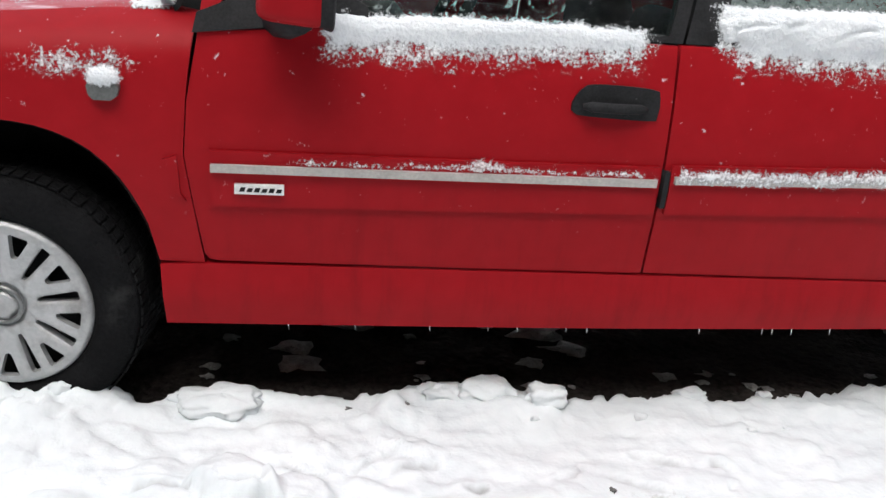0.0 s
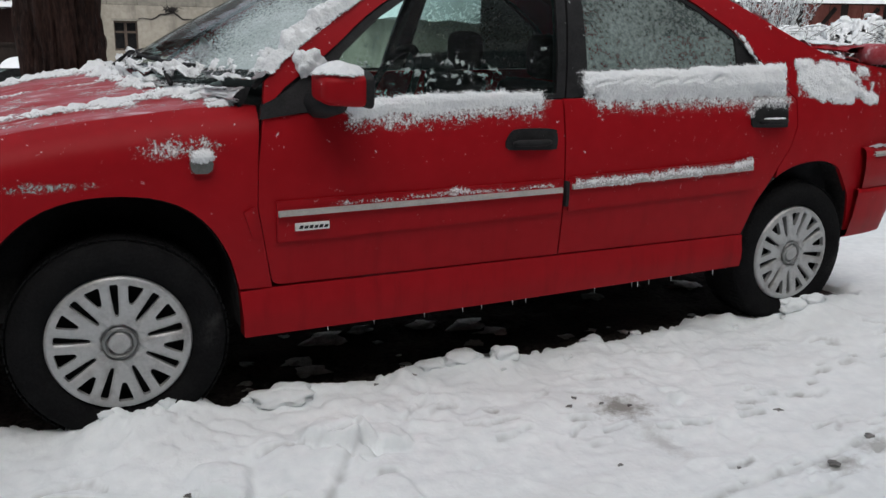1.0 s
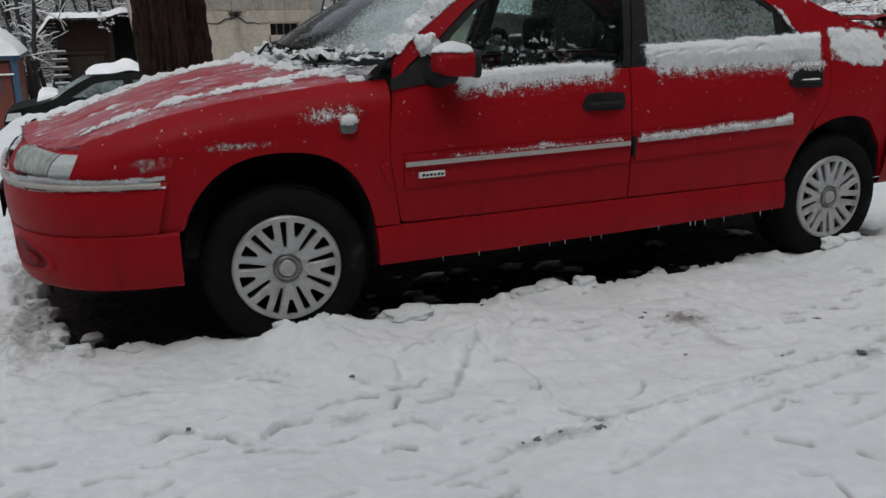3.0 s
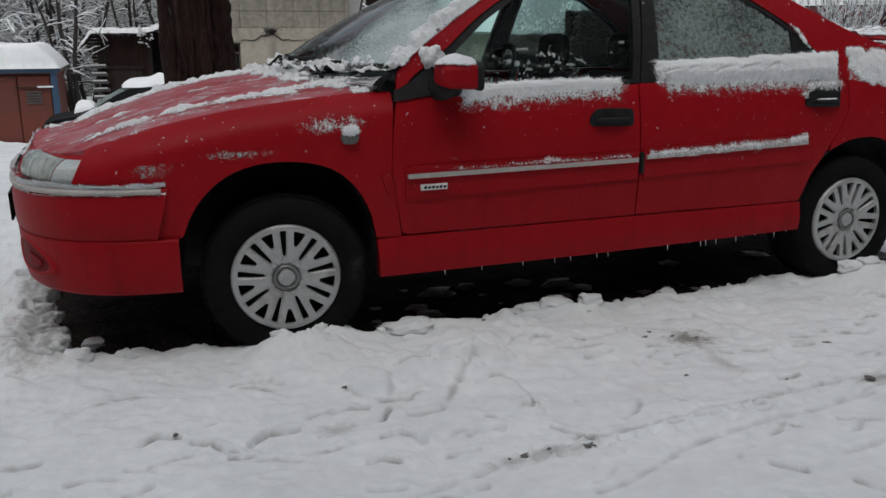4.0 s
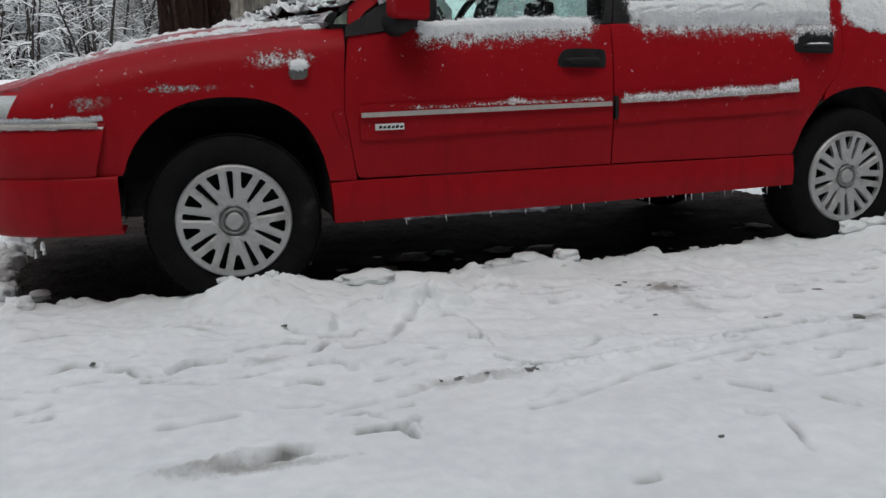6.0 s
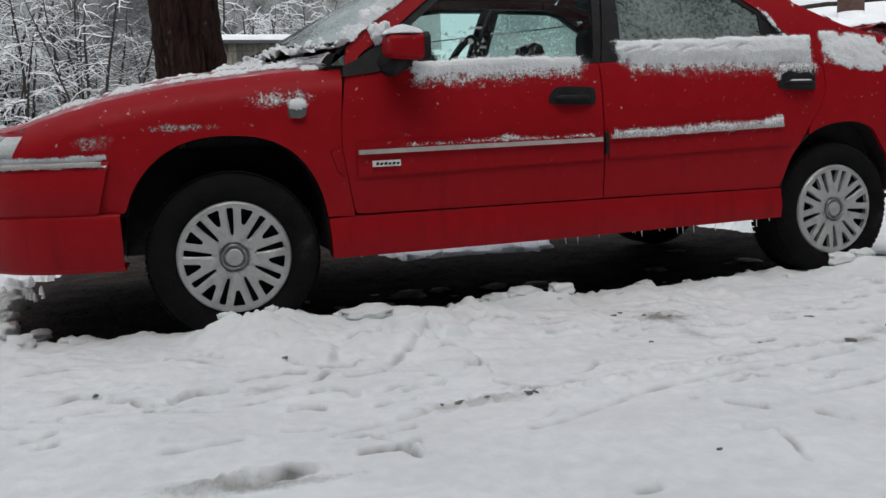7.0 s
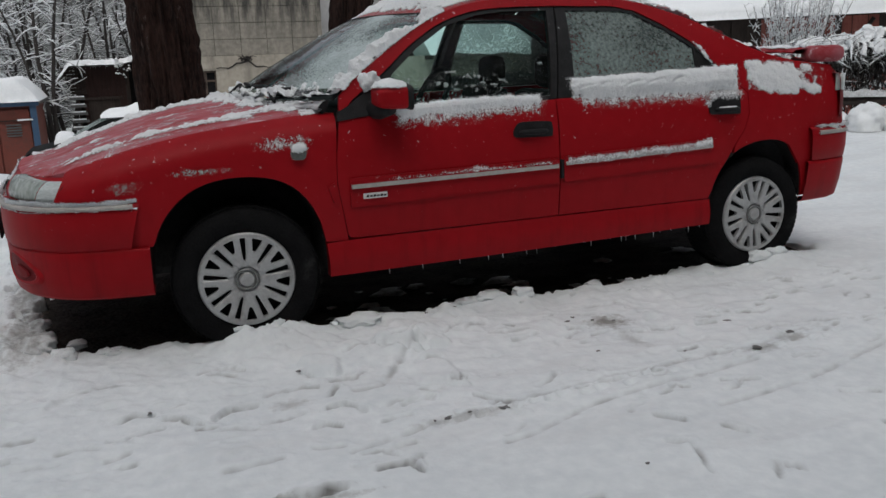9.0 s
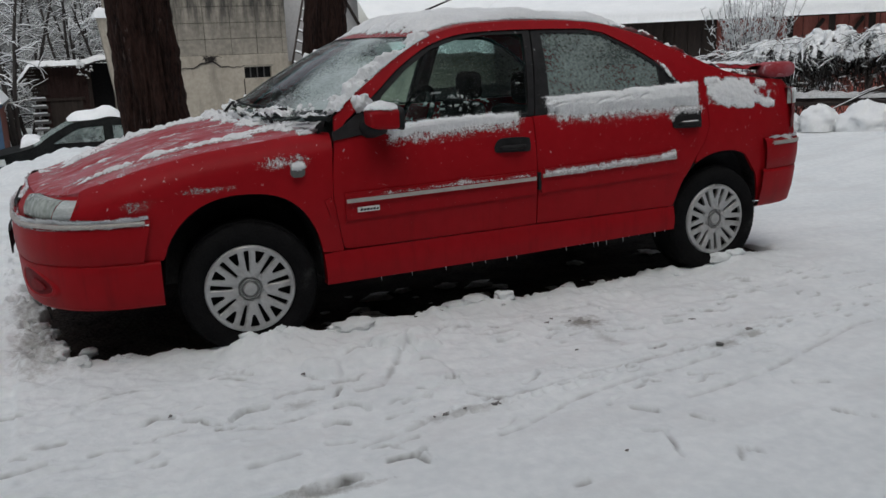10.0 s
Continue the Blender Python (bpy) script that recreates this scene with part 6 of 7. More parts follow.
# a branch-like crack and climbing stem across the wall
crk = [(2.40 + 0.10 * k, BY - 0.012, 1.17 + 0.022 * math.sin(k * 1.7) + 0.05 * fbm(k * 0.45, 2.0, 1.0) + 0.15 * math.exp(-((k - 7) / 2.6) ** 2)) for k in range(17)]
stems = [tube(crk, [0.006 + 0.016 * math.exp(-((k - 7) / 5) ** 2) for k in range(17)], 5)]
tuft = random.Random(77)
for k in range(34):
    a, b = tuft.uniform(0.1, 3.0), tuft.uniform(0.06, 0.26)
    c = Vector((3.10 + tuft.uniform(-0.10, 0.12), BY - 0.02, 1.33 + tuft.uniform(0, 0.05)))
    stems.append(tube([c, c + Vector((0.5 * b * math.cos(a), -0.04, 0.35 * b)), c + Vector((b * math.cos(a), -0.05, 0.40 * b * math.sin(a)))], [0.012, 0.009, 0.004], 4))
part("climbing_stem", join(*stems), TWIG, house, "bare climbing stem with a withered tuft")
for r in range(5):
    for c in range(8):
        x0, x1, z0 = max(WX0, 0.425 + 0.66 * c), min(WX1, 0.425 + 0.66 * c + 0.648), 1.48 + 0.40 * r
        d = 0.005 * random.random()
        if x1 - x0 > 0.1:
            part("block", raw(box(x0, x1, BY + d, BY + 0.03, z0, min(z0 + 0.39, WTOP), 0.008)), BLOCK, house, smooth=False)
gable = thing("white_house", (6.5, 21.0, BZ), "white rendered house with a steep roof edge", "building")
part("wall", raw(box(5.13, 7.6, 20.2, 20.5, BZ - 0.3, 6.0)), WHITEWALL, gable, "white rendered gable wall", smooth=False)
part("plinth", raw(box(5.20, 7.65, 20.12, 20.196, BZ - 0.3, 1.25)), PLASTER, gable, "stained beige plaster plinth", smooth=False)
part("wall_side", raw(box(7.3, 7.6, 20.5, 26, BZ - 0.3, 4.0)), WHITEWALL, gable, "white rendered side wall", smooth=False)
v, f = raw(box(0, 1, 20.0, 26, 0, 1))
v = [(7.05 + 1.35 * p[0] + (-0.1 if p[2] > 0.5 else 0.0), p[1], 3.15 - 2.4 * p[0] + 0.12 * p[2]) for p in v]
part("roof", (v, f), OLDWOOD, gable, "dark sloping verge board", smooth=False)
# ladder against the wall
ladder = thing("ladder", (5.2, BY - 0.5, -1.2), "dark wooden ladder with snow on the rungs leaning on the wall", "ladder")
la, lb = Vector((4.69, BY - 0.75, -0.95)), Vector((5.86, BY - 0.05, 3.05))
off = Vector((0.13, 0.0, -0.05))
for s in (-1, 1):
    part("rail", tube([la + off * s, lb + off * s], [0.028, 0.028], 6), OLDWOOD, ladder)
for k in range(1, 15):
    c = la + (lb - la) * (k / 15)
    part("rung", tube([c - off, c + off], [0.018, 0.018], 5), OLDWOOD, ladder)
    part("rung_snow", tube([c - off * 0.8 + Vector((0, -0.01, 0.03)), c + off * 0.8 + Vector((0, -0.01, 0.03))], [0.024, 0.026], 6), SNOW, ladder, "snow on a rung")

# dark wooden shed with a sagging lean-to roof
shed = thing("wooden_shed", (-0.1, 22.6, -1.0), "dark weathered wooden shed with a torn snowy roof", "shed")
SHEDRED = mat("dark_red_boards", (0.026, 0.012, 0.010), 0.9, tint=(0.05, 0.024, 0.02), scale=3, stretch=(6, 6, 0.6), bump=0.4)
rs = random.Random(12)
for k in range(9):
    x0 = -0.80 + 0.125 * k
    beam("board", x0, x0 + 0.119, 22.0 + rs.uniform(0, 0.03), 22.05, -1.2 + rs.uniform(0, 0.1), 1.36 - 0.04 * rs.random(), SHEDRED, shed, "dark red vertical board")
for k in range(8):
    z0 = 0.62 + 0.09 * k
    beam("plank", -1.10 - 0.03 * k, -0.72, 21.94 + 0.02 * (k % 2), 22.0, z0, z0 + 0.075, OLDWOOD, shed, "dark weathered plank")
beam("side_wall", -0.97, -0.93, 22.06, 24.5, -1.2, 1.3, OLDWOOD, shed)
beam("back_wall", -0.93, 1.2, 24.4, 24.5, -1.2, 1.3, OLDWOOD, shed)
beam("inner_wall", 0.40, 1.2, 22.5, 22.55, -1.2, 1.4, DARK, shed, "dark open bay")
beam("post", 0.30, 0.40, 21.90, 22.0, -1.2, 1.42, OLDWOOD, shed, "grey corner post")
beam("door", -0.70, 0.12, 21.94, 21.985, -1.1, 0.44, OLDWOOD, shed, "dark shed door")
beam("door_head", -0.76, 0.18, 21.90, 21.985, 0.45, 0.52, OLDWOOD, shed)
part("roof", grid(lambda x, y: (x, y, 1.36 + 0.10 * smooth_step((x - 0.2) / 0.5) - 1.25 * max(0.0, -1.08 - x) + 0.03 * fbm(x * 3, y, 4.0)), np.r_[np.linspace(-1.42, -1.08, 6), np.linspace(-1.0, 1.0, 20)], np.linspace(21.5, 24.6, 8)), OLDWOOD, shed, "sagging board roof")


def shed_roof_snow(x, y):
    e = min((x + 1.44) / 0.06, (1.02 - x) / 0.1, (y - 21.42 - 0.06 * fbm(x * 4, 2.0, 8.0)) / 0.12, (24.6 - y) / 0.2)
    h = (0.13 - 0.05 * max(0.0, -x - 0.9)) * math.sqrt(max(0.0, 1 - (1 - min(1.0, max(0.0, e))) ** 2)) * (0.9 + 0.5 * fbm(x * 2.2, y * 2, 3.0))
    return x, y, 1.375 + 0.12 * smooth_step((x - 0.2) / 0.5) - 1.25 * max(0.0, -1.08 - x) + h


part("roof_snow", grid(shed_roof_snow, np.linspace(-1.44, 1.02, 90), np.r_[np.linspace(21.40, 21.7, 12), np.linspace(21.8, 24.6, 8)]), SNOW, shed, "torn snow on the roof")
drape = []
for k in range(26):
    x, z = rs.uniform(0.08, 0.42), rs.uniform(1.0, 1.5)
    q = rs.uniform(0.015, 0.05) * (0.5 + (z - 0.9))
    drape.append(tube([(x - q, 21.42, z), (x, 21.40, z + q * 0.5), (x + q, 21.43, z - q * 0.6)], [q * 0.4, q * 0.75, q * 0.4], 6))
part("draped_snow", join(*drape), SNOW, shed, "snow caught on a hanging creeper")
for k in range(5):
    z = 0.48 - 0.20 * k
    beam("stacked_board", -1.16 + 0.02 * (k % 2), -0.78 + 0.015 * k, 21.55, 21.75, z, z + 0.07, METAL, shed, "grey stacked board end under snow")
    beam("board_snow", -1.15, -0.80, 21.54, 21.75, z + 0.072, z + 0.10, SNOW, shed)

# red steel garage
gar = thing("steel_garage", (-2.9, 17.2, -0.85), "rusty red steel garage with a thick snow roof", "garage")
part("body", raw(box(-4.6, -1.72, 16.25, 19.8, -1.1, 0.58)), REDSTEEL, gar, smooth=False)
for x0, x1 in ((-3.85, -3.15), (-3.12, -2.44), (-2.41, -1.82)):
    leaf = beam("door_leaf", x0, x1, 16.20, 16.246, -0.85, 0.50, REDSTEEL, gar, "red sheet steel door leaf", 0.008)
    beam("door_rib", x0 + 0.02, x1 - 0.02, 16.185, 16.198, 0.42, 0.45, REDSTEEL, leaf)
    beam("door_rib", x0 + 0.02, x1 - 0.02, 16.185, 16.198, -0.78, -0.75, REDSTEEL, leaf)
beam("corner_post", -1.80, -1.68, 16.17, 16.30, -1.1, 0.60, BLUE, gar, "blue painted corner post")
beam("eave_trim", -4.7, -1.62, 16.12, 16.18, 0.56, 0.64, BLUE, gar, "dark blue eave trim")
for k in range(5):
    beam("louvre", -2.28, -2.00, 16.18, 16.199, -0.05 + 0.055 * k, -0.022 + 0.055 * k, METAL, gar)
beam("latch", -2.5, -2.06, 16.16, 16.19, 0.265, 0.285, OLDWOOD, gar)
beam("latch_snow", -2.06, -1.76, 16.13, 16.199, 0.265, 0.30, SNOW, gar, "line of snow on the latch", 0.012)
part("roof", raw(box(-4.7, -1.6, 16.15, 19.9, 0.585, 0.645)), METAL, gar, smooth=False)


def gsnow(x, y):
    e = min((x + 4.75) / 0.5, (-1.60 - x) / 0.42, (y - 16.08 - 0.05 * fbm(x * 3, 1.0, 4.0)) / 0.12, (19.9 - y) / 0.3)
    return x, y, 0.645 + 0.50 * min(1.0, max(0, e)) ** 0.75 * (0.96 + 0.10 * fbm(x * 1.6, y * 1.6, 3.0))


part("roof_snow", grid(gsnow, np.linspace(-4.75, -1.60, 70), np.r_[16.06, 16.08, 16.11, 16.15, np.linspace(16.2, 19.9, 20)]), SNOW, gar, "thick rounded snow")

# black parked car, half hidden
def parked():
    c = thing("parked_car", (-0.2, 13.95, -0.95), "black parked saloon with snow heaped on its roof", "car")
    zb = -0.95
    prof = [tuple(p) for p in spline([(-2.0, 0.36), (-1.99, 0.60), (-1.92, 0.74), (-1.75, 0.80), (-1.24, 0.905), (-0.92, 1.09), (-0.56, 1.27), (-0.25, 1.31), (0.55, 1.30), (0.95, 1.20), (1.45, 0.98), (1.95, 0.93), (2.05, 0.70), (2.03, 0.36)], 46)]
    sill = [(1.55, 0.22), (1.48, 0.42), (1.25, 0.56), (1.02, 0.42), (0.95, 0.22), (-1.05, 0.22), (-1.12, 0.42), (-1.35, 0.56), (-1.58, 0.42), (-1.65, 0.24)]

    def lay(u):
        return lambda x, z: (x, 13.95 + u * (0.84 - 0.03 * abs(z - 0.6) - 0.36 * max(0, z - 0.90) - 0.12 * max(0, -1.55 - x)), zb + z)
    win = [(-0.90, 0.945), (-0.50, 1.165), (-0.25, 1.20), (-0.03, 1.20), (-0.03, 0.93)]
    win2 = [(0.13, 0.93), (0.13, 1.20), (0.50, 1.19), (0.80, 1.085), (0.86, 0.95)]
    for u in (-1, 1):
        s = part("body_side", skin(prof + sill, lay(u), 0.10, 0.05, (win, win2), (0, -u, 0)), BLACKCAR, c, "black body side")
        for w in (win, win2):
            part("window_pane", skin(w, lay(u * 0.985), 0.3, 0.005, (), (0, -u, 0)), PALE_PANE, s, "side window with bright view and reflection painted pale")
        part("side_moulding", skin([(-0.9, 0.52), (0.85, 0.52), (0.85, 0.575), (-0.9, 0.575)], lay(u * 1.012), 0.3, 0.02, (), (0, -u, 0)), DARK, s)
    n = len(prof)
    screen = [i for i in range(n) if -1.26 < prof[i][0] < -0.50 and prof[i][1] > 0.88]
    top = lambda i, u: (lay(u)(*prof[i])[0], lay(u)(*prof[i])[1], lay(u)(*prof[i])[2] + 0.035 * (1 - u * u))
    part("bonnet", grid(top, range(0, screen[0] + 1), np.linspace(-1, 1, 11)), BLACKCAR, c)
    part("roof", grid(top, range(screen[-1], n), np.linspace(-1, 1, 11)), BLACKCAR, c)
    part("windscreen", grid(top, range(screen[0], screen[-1] + 1), np.linspace(-0.94, 0.94, 11)), GLASS_RIMED, c, "misted windscreen")
    part("headlamp", skin([(-1.97, 0.60), (-1.70, 0.62), (-1.72, 0.735), (-1.92, 0.725)], lay(-1.008), 0.05, 0.04, (), (0, 1, 0)), LAMP_CLEAR, c, "pale headlamp")
    part("dashboard", raw(box(-1.15, -0.75, 13.3, 14.6, zb + 0.6, zb + 0.9, 0.05)), DARK, c)
    for y in (13.6, 14.3):
        part("seat", raw(box(0.02, 0.16, y - 0.22, y + 0.22, zb + 0.5, zb + 1.12, 0.05)), SEAT, c)
    for x in (-1.35, 1.25):
        for y in (13.2, 14.7):
            part("wheel", tube([(x, y - 0.09, zb + 0.3), (x, y + 0.09, zb + 0.3)], [0.3, 0.3], 24), RUBBER, c)

    def roofsnow(x, y):
        u, v = (x + 0.02) / 0.60, (y - 13.95) / 0.62
        e = max(0.0, 1 - (abs(u) ** 2.6 + abs(v) ** 2.6)) ** 0.45
        return x, y, zb + 1.315 + 0.16 * e * (0.85 + 0.4 * fbm(x * 2.5, y * 2.5, 4.0)) + 0.15 * math.exp(-(((x - 0.10) / 0.19) ** 2 + ((y - 13.6) / 0.25) ** 2))
    part("roof_snow", grid(roofsnow, np.linspace(-0.62, 0.58, 40), np.linspace(13.33, 14.57, 30)), SNOW, c, "heaped snow on the roof")
    snow_slab("scuttle_snow", -1.46, -1.08, 13.5, 14.4, zb + 0.90, 0.16, c, label="snow on the bonnet")
    c.location.x += 0.15


parked()


# ---- snowy thicket ----
def shoot(p, d, length, r, n, rng, bend, droop=0.0):
    """Points and radii of one shoot that wanders a little and droops."""
    p, d = Vector(p), Vector(d).normalized()
    pts, rad = [p.copy()], [r]
    for i in range(n):
        d = (d + Vector((rng.uniform(-1, 1), rng.uniform(-1, 1), rng.uniform(-1, 1))) * bend + Vector((0, 0, -droop * (i + 1) / n))).normalized()
        p = p + d * (length / n)
        pts.append(p.copy())
        rad.append(r * (1 - 0.75 * (i + 1) / n))
    return pts, rad


def loaded(pts, rad, load, snow, rng):
    """Snow along the upper side of a shoot."""
    n = len(pts) - 1
    w = [load * (1 - 0.55 * i / n) * rng.uniform(0.65, 1.25) for i in range(n + 1)]
    snow.append(tube([q + Vector((0, 0, k * 0.7 + 0.45 * v)) for q, k, v in zip(pts, rad, w)], w, 4 if load > 0.02 else 3))


def bush(place, high, fan, stems, seed, label, name="snowy_tree", category="tree", group="snowy trees", r=0.05, gap=0.34, reach=0.36, load=0.026, twig=0.62, droop=0.25, low=0.08, bare=0.0, base=0.3, rise=0.0):
    """A leafless tree or shrub: upright stems, side branches and short twigs, with snow on whatever lies flat enough."""
    rng = random.Random(seed)
    x, y = place
    z = snow_top(x, y) - 0.05
    t = thing(name, (x, y, z), label, category, group)
    bits, snow = [], []
    for i in range(stems):
        a, s = rng.uniform(0, 6.28), rng.uniform(0, base)
        f = fan * rng.uniform(0.3, 1.0)
        ln = high * rng.uniform(0.7, 1.1)
        pts, rad = shoot((x + s * math.cos(a), y + s * math.sin(a), z), (math.cos(a) * f, math.sin(a) * f, 1), ln, r * rng.uniform(0.6, 1.2), max(6, int(ln / 0.6)), rng, 0.07)
        part("stem", tube(pts, rad, 6), TWIG, t, "dark upright stem")
        if rng.random() > bare:
            loaded(pts[len(pts) // 3:], rad[len(pts) // 3:], load * 0.6, snow, rng)
        m = int(ln / gap)
        for k in range(m):
            q = low + (1 - low) * (k + rng.random()) / m
            h = q * (len(pts) - 1)
            c = pts[int(h)].lerp(pts[min(int(h) + 1, len(pts) - 1)], h - int(h))
            b = rng.uniform(0, 6.28)
            bl = high * reach * (1 - 0.6 * q) * rng.uniform(0.5, 1.2)
            bp, br = shoot(c, (math.cos(b), math.sin(b), rng.uniform(-0.1, 0.8) + rise), bl, max(0.4 * rad[int(h)], r * 0.2), 5, rng, 0.30, droop)
            bits.append(tube(bp, br, 3))
            loaded(bp, br, load, snow, rng)
            for w in range(max(2, int(bl / (gap * 0.42)))):
                g = rng.uniform(0.2, 1.0) * 5
                cc = bp[int(g)].lerp(bp[min(int(g) + 1, 5)], g - int(g))
                bb = b + rng.uniform(-1.3, 1.3)
                tp, tr = shoot(cc, (math.cos(bb), math.sin(bb), rng.uniform(-0.5, 0.7) + rise), twig * rng.uniform(0.4, 1.2), r * 0.15, 3, rng, 0.42, droop)
                bits.append(tube(tp, tr, 3))
                loaded(tp, tr, load * 0.75, snow, rng)
    tagged(part("crown", join(*bits), TWIG, t, "thin dark branchwork"), kind="stuff")
    tagged(part("snow_load", join(*snow), SNOW, t, "snow lying on the branches"), kind="stuff")
    return t


rt = random.Random(31)
ROWS = [(23.2, -9.0, -2.4, 1.15), (25.4, -9.5, -0.8, 1.05), (26.4, -0.6, 7.2, 1.05), (28.4, -10, 8.5, 1.25)]
for row, (py, xa, xb, step) in enumerate(ROWS):
    for k in range(int((xb - xa) / step)):
        px = xa + step * (k + 0.5) + rt.uniform(-0.4, 0.4)
        bush((px, py + rt.uniform(-0.6, 0.6)), rt.uniform(5.5, 8.0), 0.28, 3, 400 + 40 * row + k, "leafless tree with every twig under snow", r=0.085 if row == 0 else 0.075, gap=0.38 if -3.6 < px < 1.5 else 0.30, reach=0.30, load=0.018 if -3.6 < px < 1.5 else 0.027)
for k in range(7):
    bush((-8.2 + 0.82 * k + rt.uniform(-0.2, 0.2), 21.3 + rt.uniform(-0.5, 0.5)), rt.uniform(2.2, 3.4), 0.75, 5, 600 + k, "low thicket bowed down by snow", r=0.030, gap=0.32, reach=0.42, load=0.030, droop=0.45)
bush((-1.55, 20.0), 6.4, 0.20, 3, 650, "young dark-stemmed tree with snow on its twigs", r=0.075, gap=0.50, reach=0.20, load=0.024, low=0.25, bare=1.0, base=0.14)


WOODED = mat("snowy_woods", (0.05, 0.05, 0.048), 0.95, tint=(0.34, 0.36, 0.36), scale=1.4, spec=0.1, bump=0.6, bump_scale=6)
slope = part("backdrop", grid(lambda x, h: (x, 33.0 + 1.2 * fbm(x * 0.5, h * 3, 2.0), -2.0 + (13.0 + 2.5 * fbm(x * 0.3, 0.0, 6.0, 4)) * h), np.linspace(-26, 9.5, 120), np.linspace(0, 1, 30)), WOODED, None)
tagged(slope, "grey snow-laden woods on the slope behind the yard", "woods", kind="structure")


# ---- the yard's far side ----
long_shed = thing("long_shed", (14.0, 10.5, -0.9), "long low shed with red boards and a snow-covered roof", "shed")
SD = Vector((0.733, -0.68, 0))
SN = Vector((0.68, 0.733, 0))
SO = Vector((12.3, 11.3, 0))


def oblong(a0, a1, b0, b1, z0, z1):
    """A box along the shed: a along its front, b behind the front."""
    v, f = raw(box(a0, a1, b0, b1, z0, z1))
    return [SO + SD * p[0] + SN * p[1] + Vector((0, 0, p[2] + (0.46 if p[2] > 1 else 0))) for p in v], f


part("back_wall", oblong(-5, 9, 6.2, 6.4, -1.3, 2.8), OLDWOOD, long_shed, smooth=False)
for k in range(46):
    a = -4.6 + 0.29 * k
    # dark boards at the left end paint in the shade of an open bay
    dark = a < 0.25
    part("board", oblong(a, a + 0.275, 0.0 + 0.01 * (k % 2), 0.04 + 0.01 * (k % 2), -1.3, 1.30), OLDWOOD if dark else REDBOARD, long_shed, smooth=False)
for a in (-4.6, -0.9, 0.22, 1.75, 2.55, 3.3, 5.8, 8.4):
    part("post", oblong(a, a + 0.12, -0.07, 0.0, -1.3, 1.36), OLDWOOD, long_shed, smooth=False)
for a, w in ((1.95, 0.5), (2.7, 0.5), (3.45, 0.6), (6.4, 0.9)):
    p, q = SO + SD * a + Vector((0, 0, 0.95)) - SN * 0.05, SO + SD * (a + w) + Vector((0, 0, 1.7)) - SN * 0.05
    part("brace", tube([p, q], [0.045, 0.045], 4), OLDWOOD, long_shed, smooth=False)
v, f = oblong(-5, 9, -0.45, 6.6, 0, 1)
part("roof", ([Vector((p.x, p.y, 1.79 + 0.26 * ((p - SO).dot(SN) + 0.45) + 0.07 * p.z)) for p in v], f), OLDWOOD, long_shed, smooth=False)


def shed_snow(a, b):
    e = min((a + 5.05) / 0.2, (9.05 - a) / 0.2, (b + 0.52 + 0.05 * fbm(a * 2, 1.0)) / 0.16, (6.6 - b) / 0.2)
    z = 1.86 + 0.26 * (b + 0.45) + 0.20 * math.sqrt(max(0.0, 1 - (1 - min(1, max(0, e))) ** 2)) * (0.9 + 0.3 * fbm(a, b, 3.0))
    return tuple(SO + SD * a + SN * b + Vector((0, 0, z - (0.06 if e <= 0 else 0))))


part("roof_snow", grid(shed_snow, np.linspace(-5.05, 9.05, 180), np.r_[np.linspace(-0.56, -0.2, 12), np.linspace(-0.1, 6.6, 22)]), SNOW, long_shed, "thick snow on the roof")
part("ridge_cap", tube([SO + SD * a + SN * 6.6 + Vector((0, 0, 3.90 + 0.02 * math.sin(a * 5))) for a in np.linspace(-5, 9, 40)], [0.06] * 40, 6), OLDWOOD, long_shed, "dark ridge tiles")
ch = SO + SD * 0.92 + SN * 4.4
chimney = part("chimney", raw(box(ch.x - 0.22, ch.x + 0.22, ch.y - 0.22, ch.y + 0.22, 3.1, 4.5, 0.02)), CHIMNEY, long_shed, "brown brick chimney", smooth=False)
part("flashing_snow", grid(lambda a, b: (ch.x + (0.30 + 0.05 * b) * math.cos(a), ch.y + (0.30 + 0.05 * b) * math.sin(a), 3.40 - 0.2 * b), np.linspace(0, 6.2832, 25), (0, 1)), SNOW, chimney, "snow against the chimney foot")
house2 = thing("far_barn", (10.0, 17.0, -1.2), "far barn roof under deep snow", "barn")
part("wall", raw(box(6.3, 15.5, 17.0, 17.2, -1.5, 1.3)), PLASTER, house2, "pale plaster wall", smooth=False)
part("roof", grid(lambda x, y: (x, y, 1.3 + 0.55 * (y - 16.7) + 0.12 * fbm(x * 0.8, y * 0.8, 2.0)), np.linspace(7.3, 15.8, 40), np.linspace(16.7, 21.0, 20)), SNOW, house2, "snow-covered roof slope")
part("verge", raw(box(7.25, 7.38, 16.7, 21.0, 1.2, 1.3)), OLDWOOD, house2, smooth=False)

bush((9.42, 6.75), 2.05, 0.25, 84, 70, "upright twiggy shrub dusted with snow", "snowy_shrub", "shrub", "snowy shrubs", r=0.012, gap=0.12, reach=0.11, load=0.009, twig=0.15, droop=0.0, low=0.15, bare=0.2, base=0.22, rise=0.9)
bush((9.95, 6.35), 1.5, 0.75, 13, 71, "low shrub heavy with snow", "snowy_shrub", "shrub", "snowy shrubs", r=0.013, gap=0.18, reach=0.28, load=0.030, twig=0.18, droop=0.3, low=0.3, base=0.3)


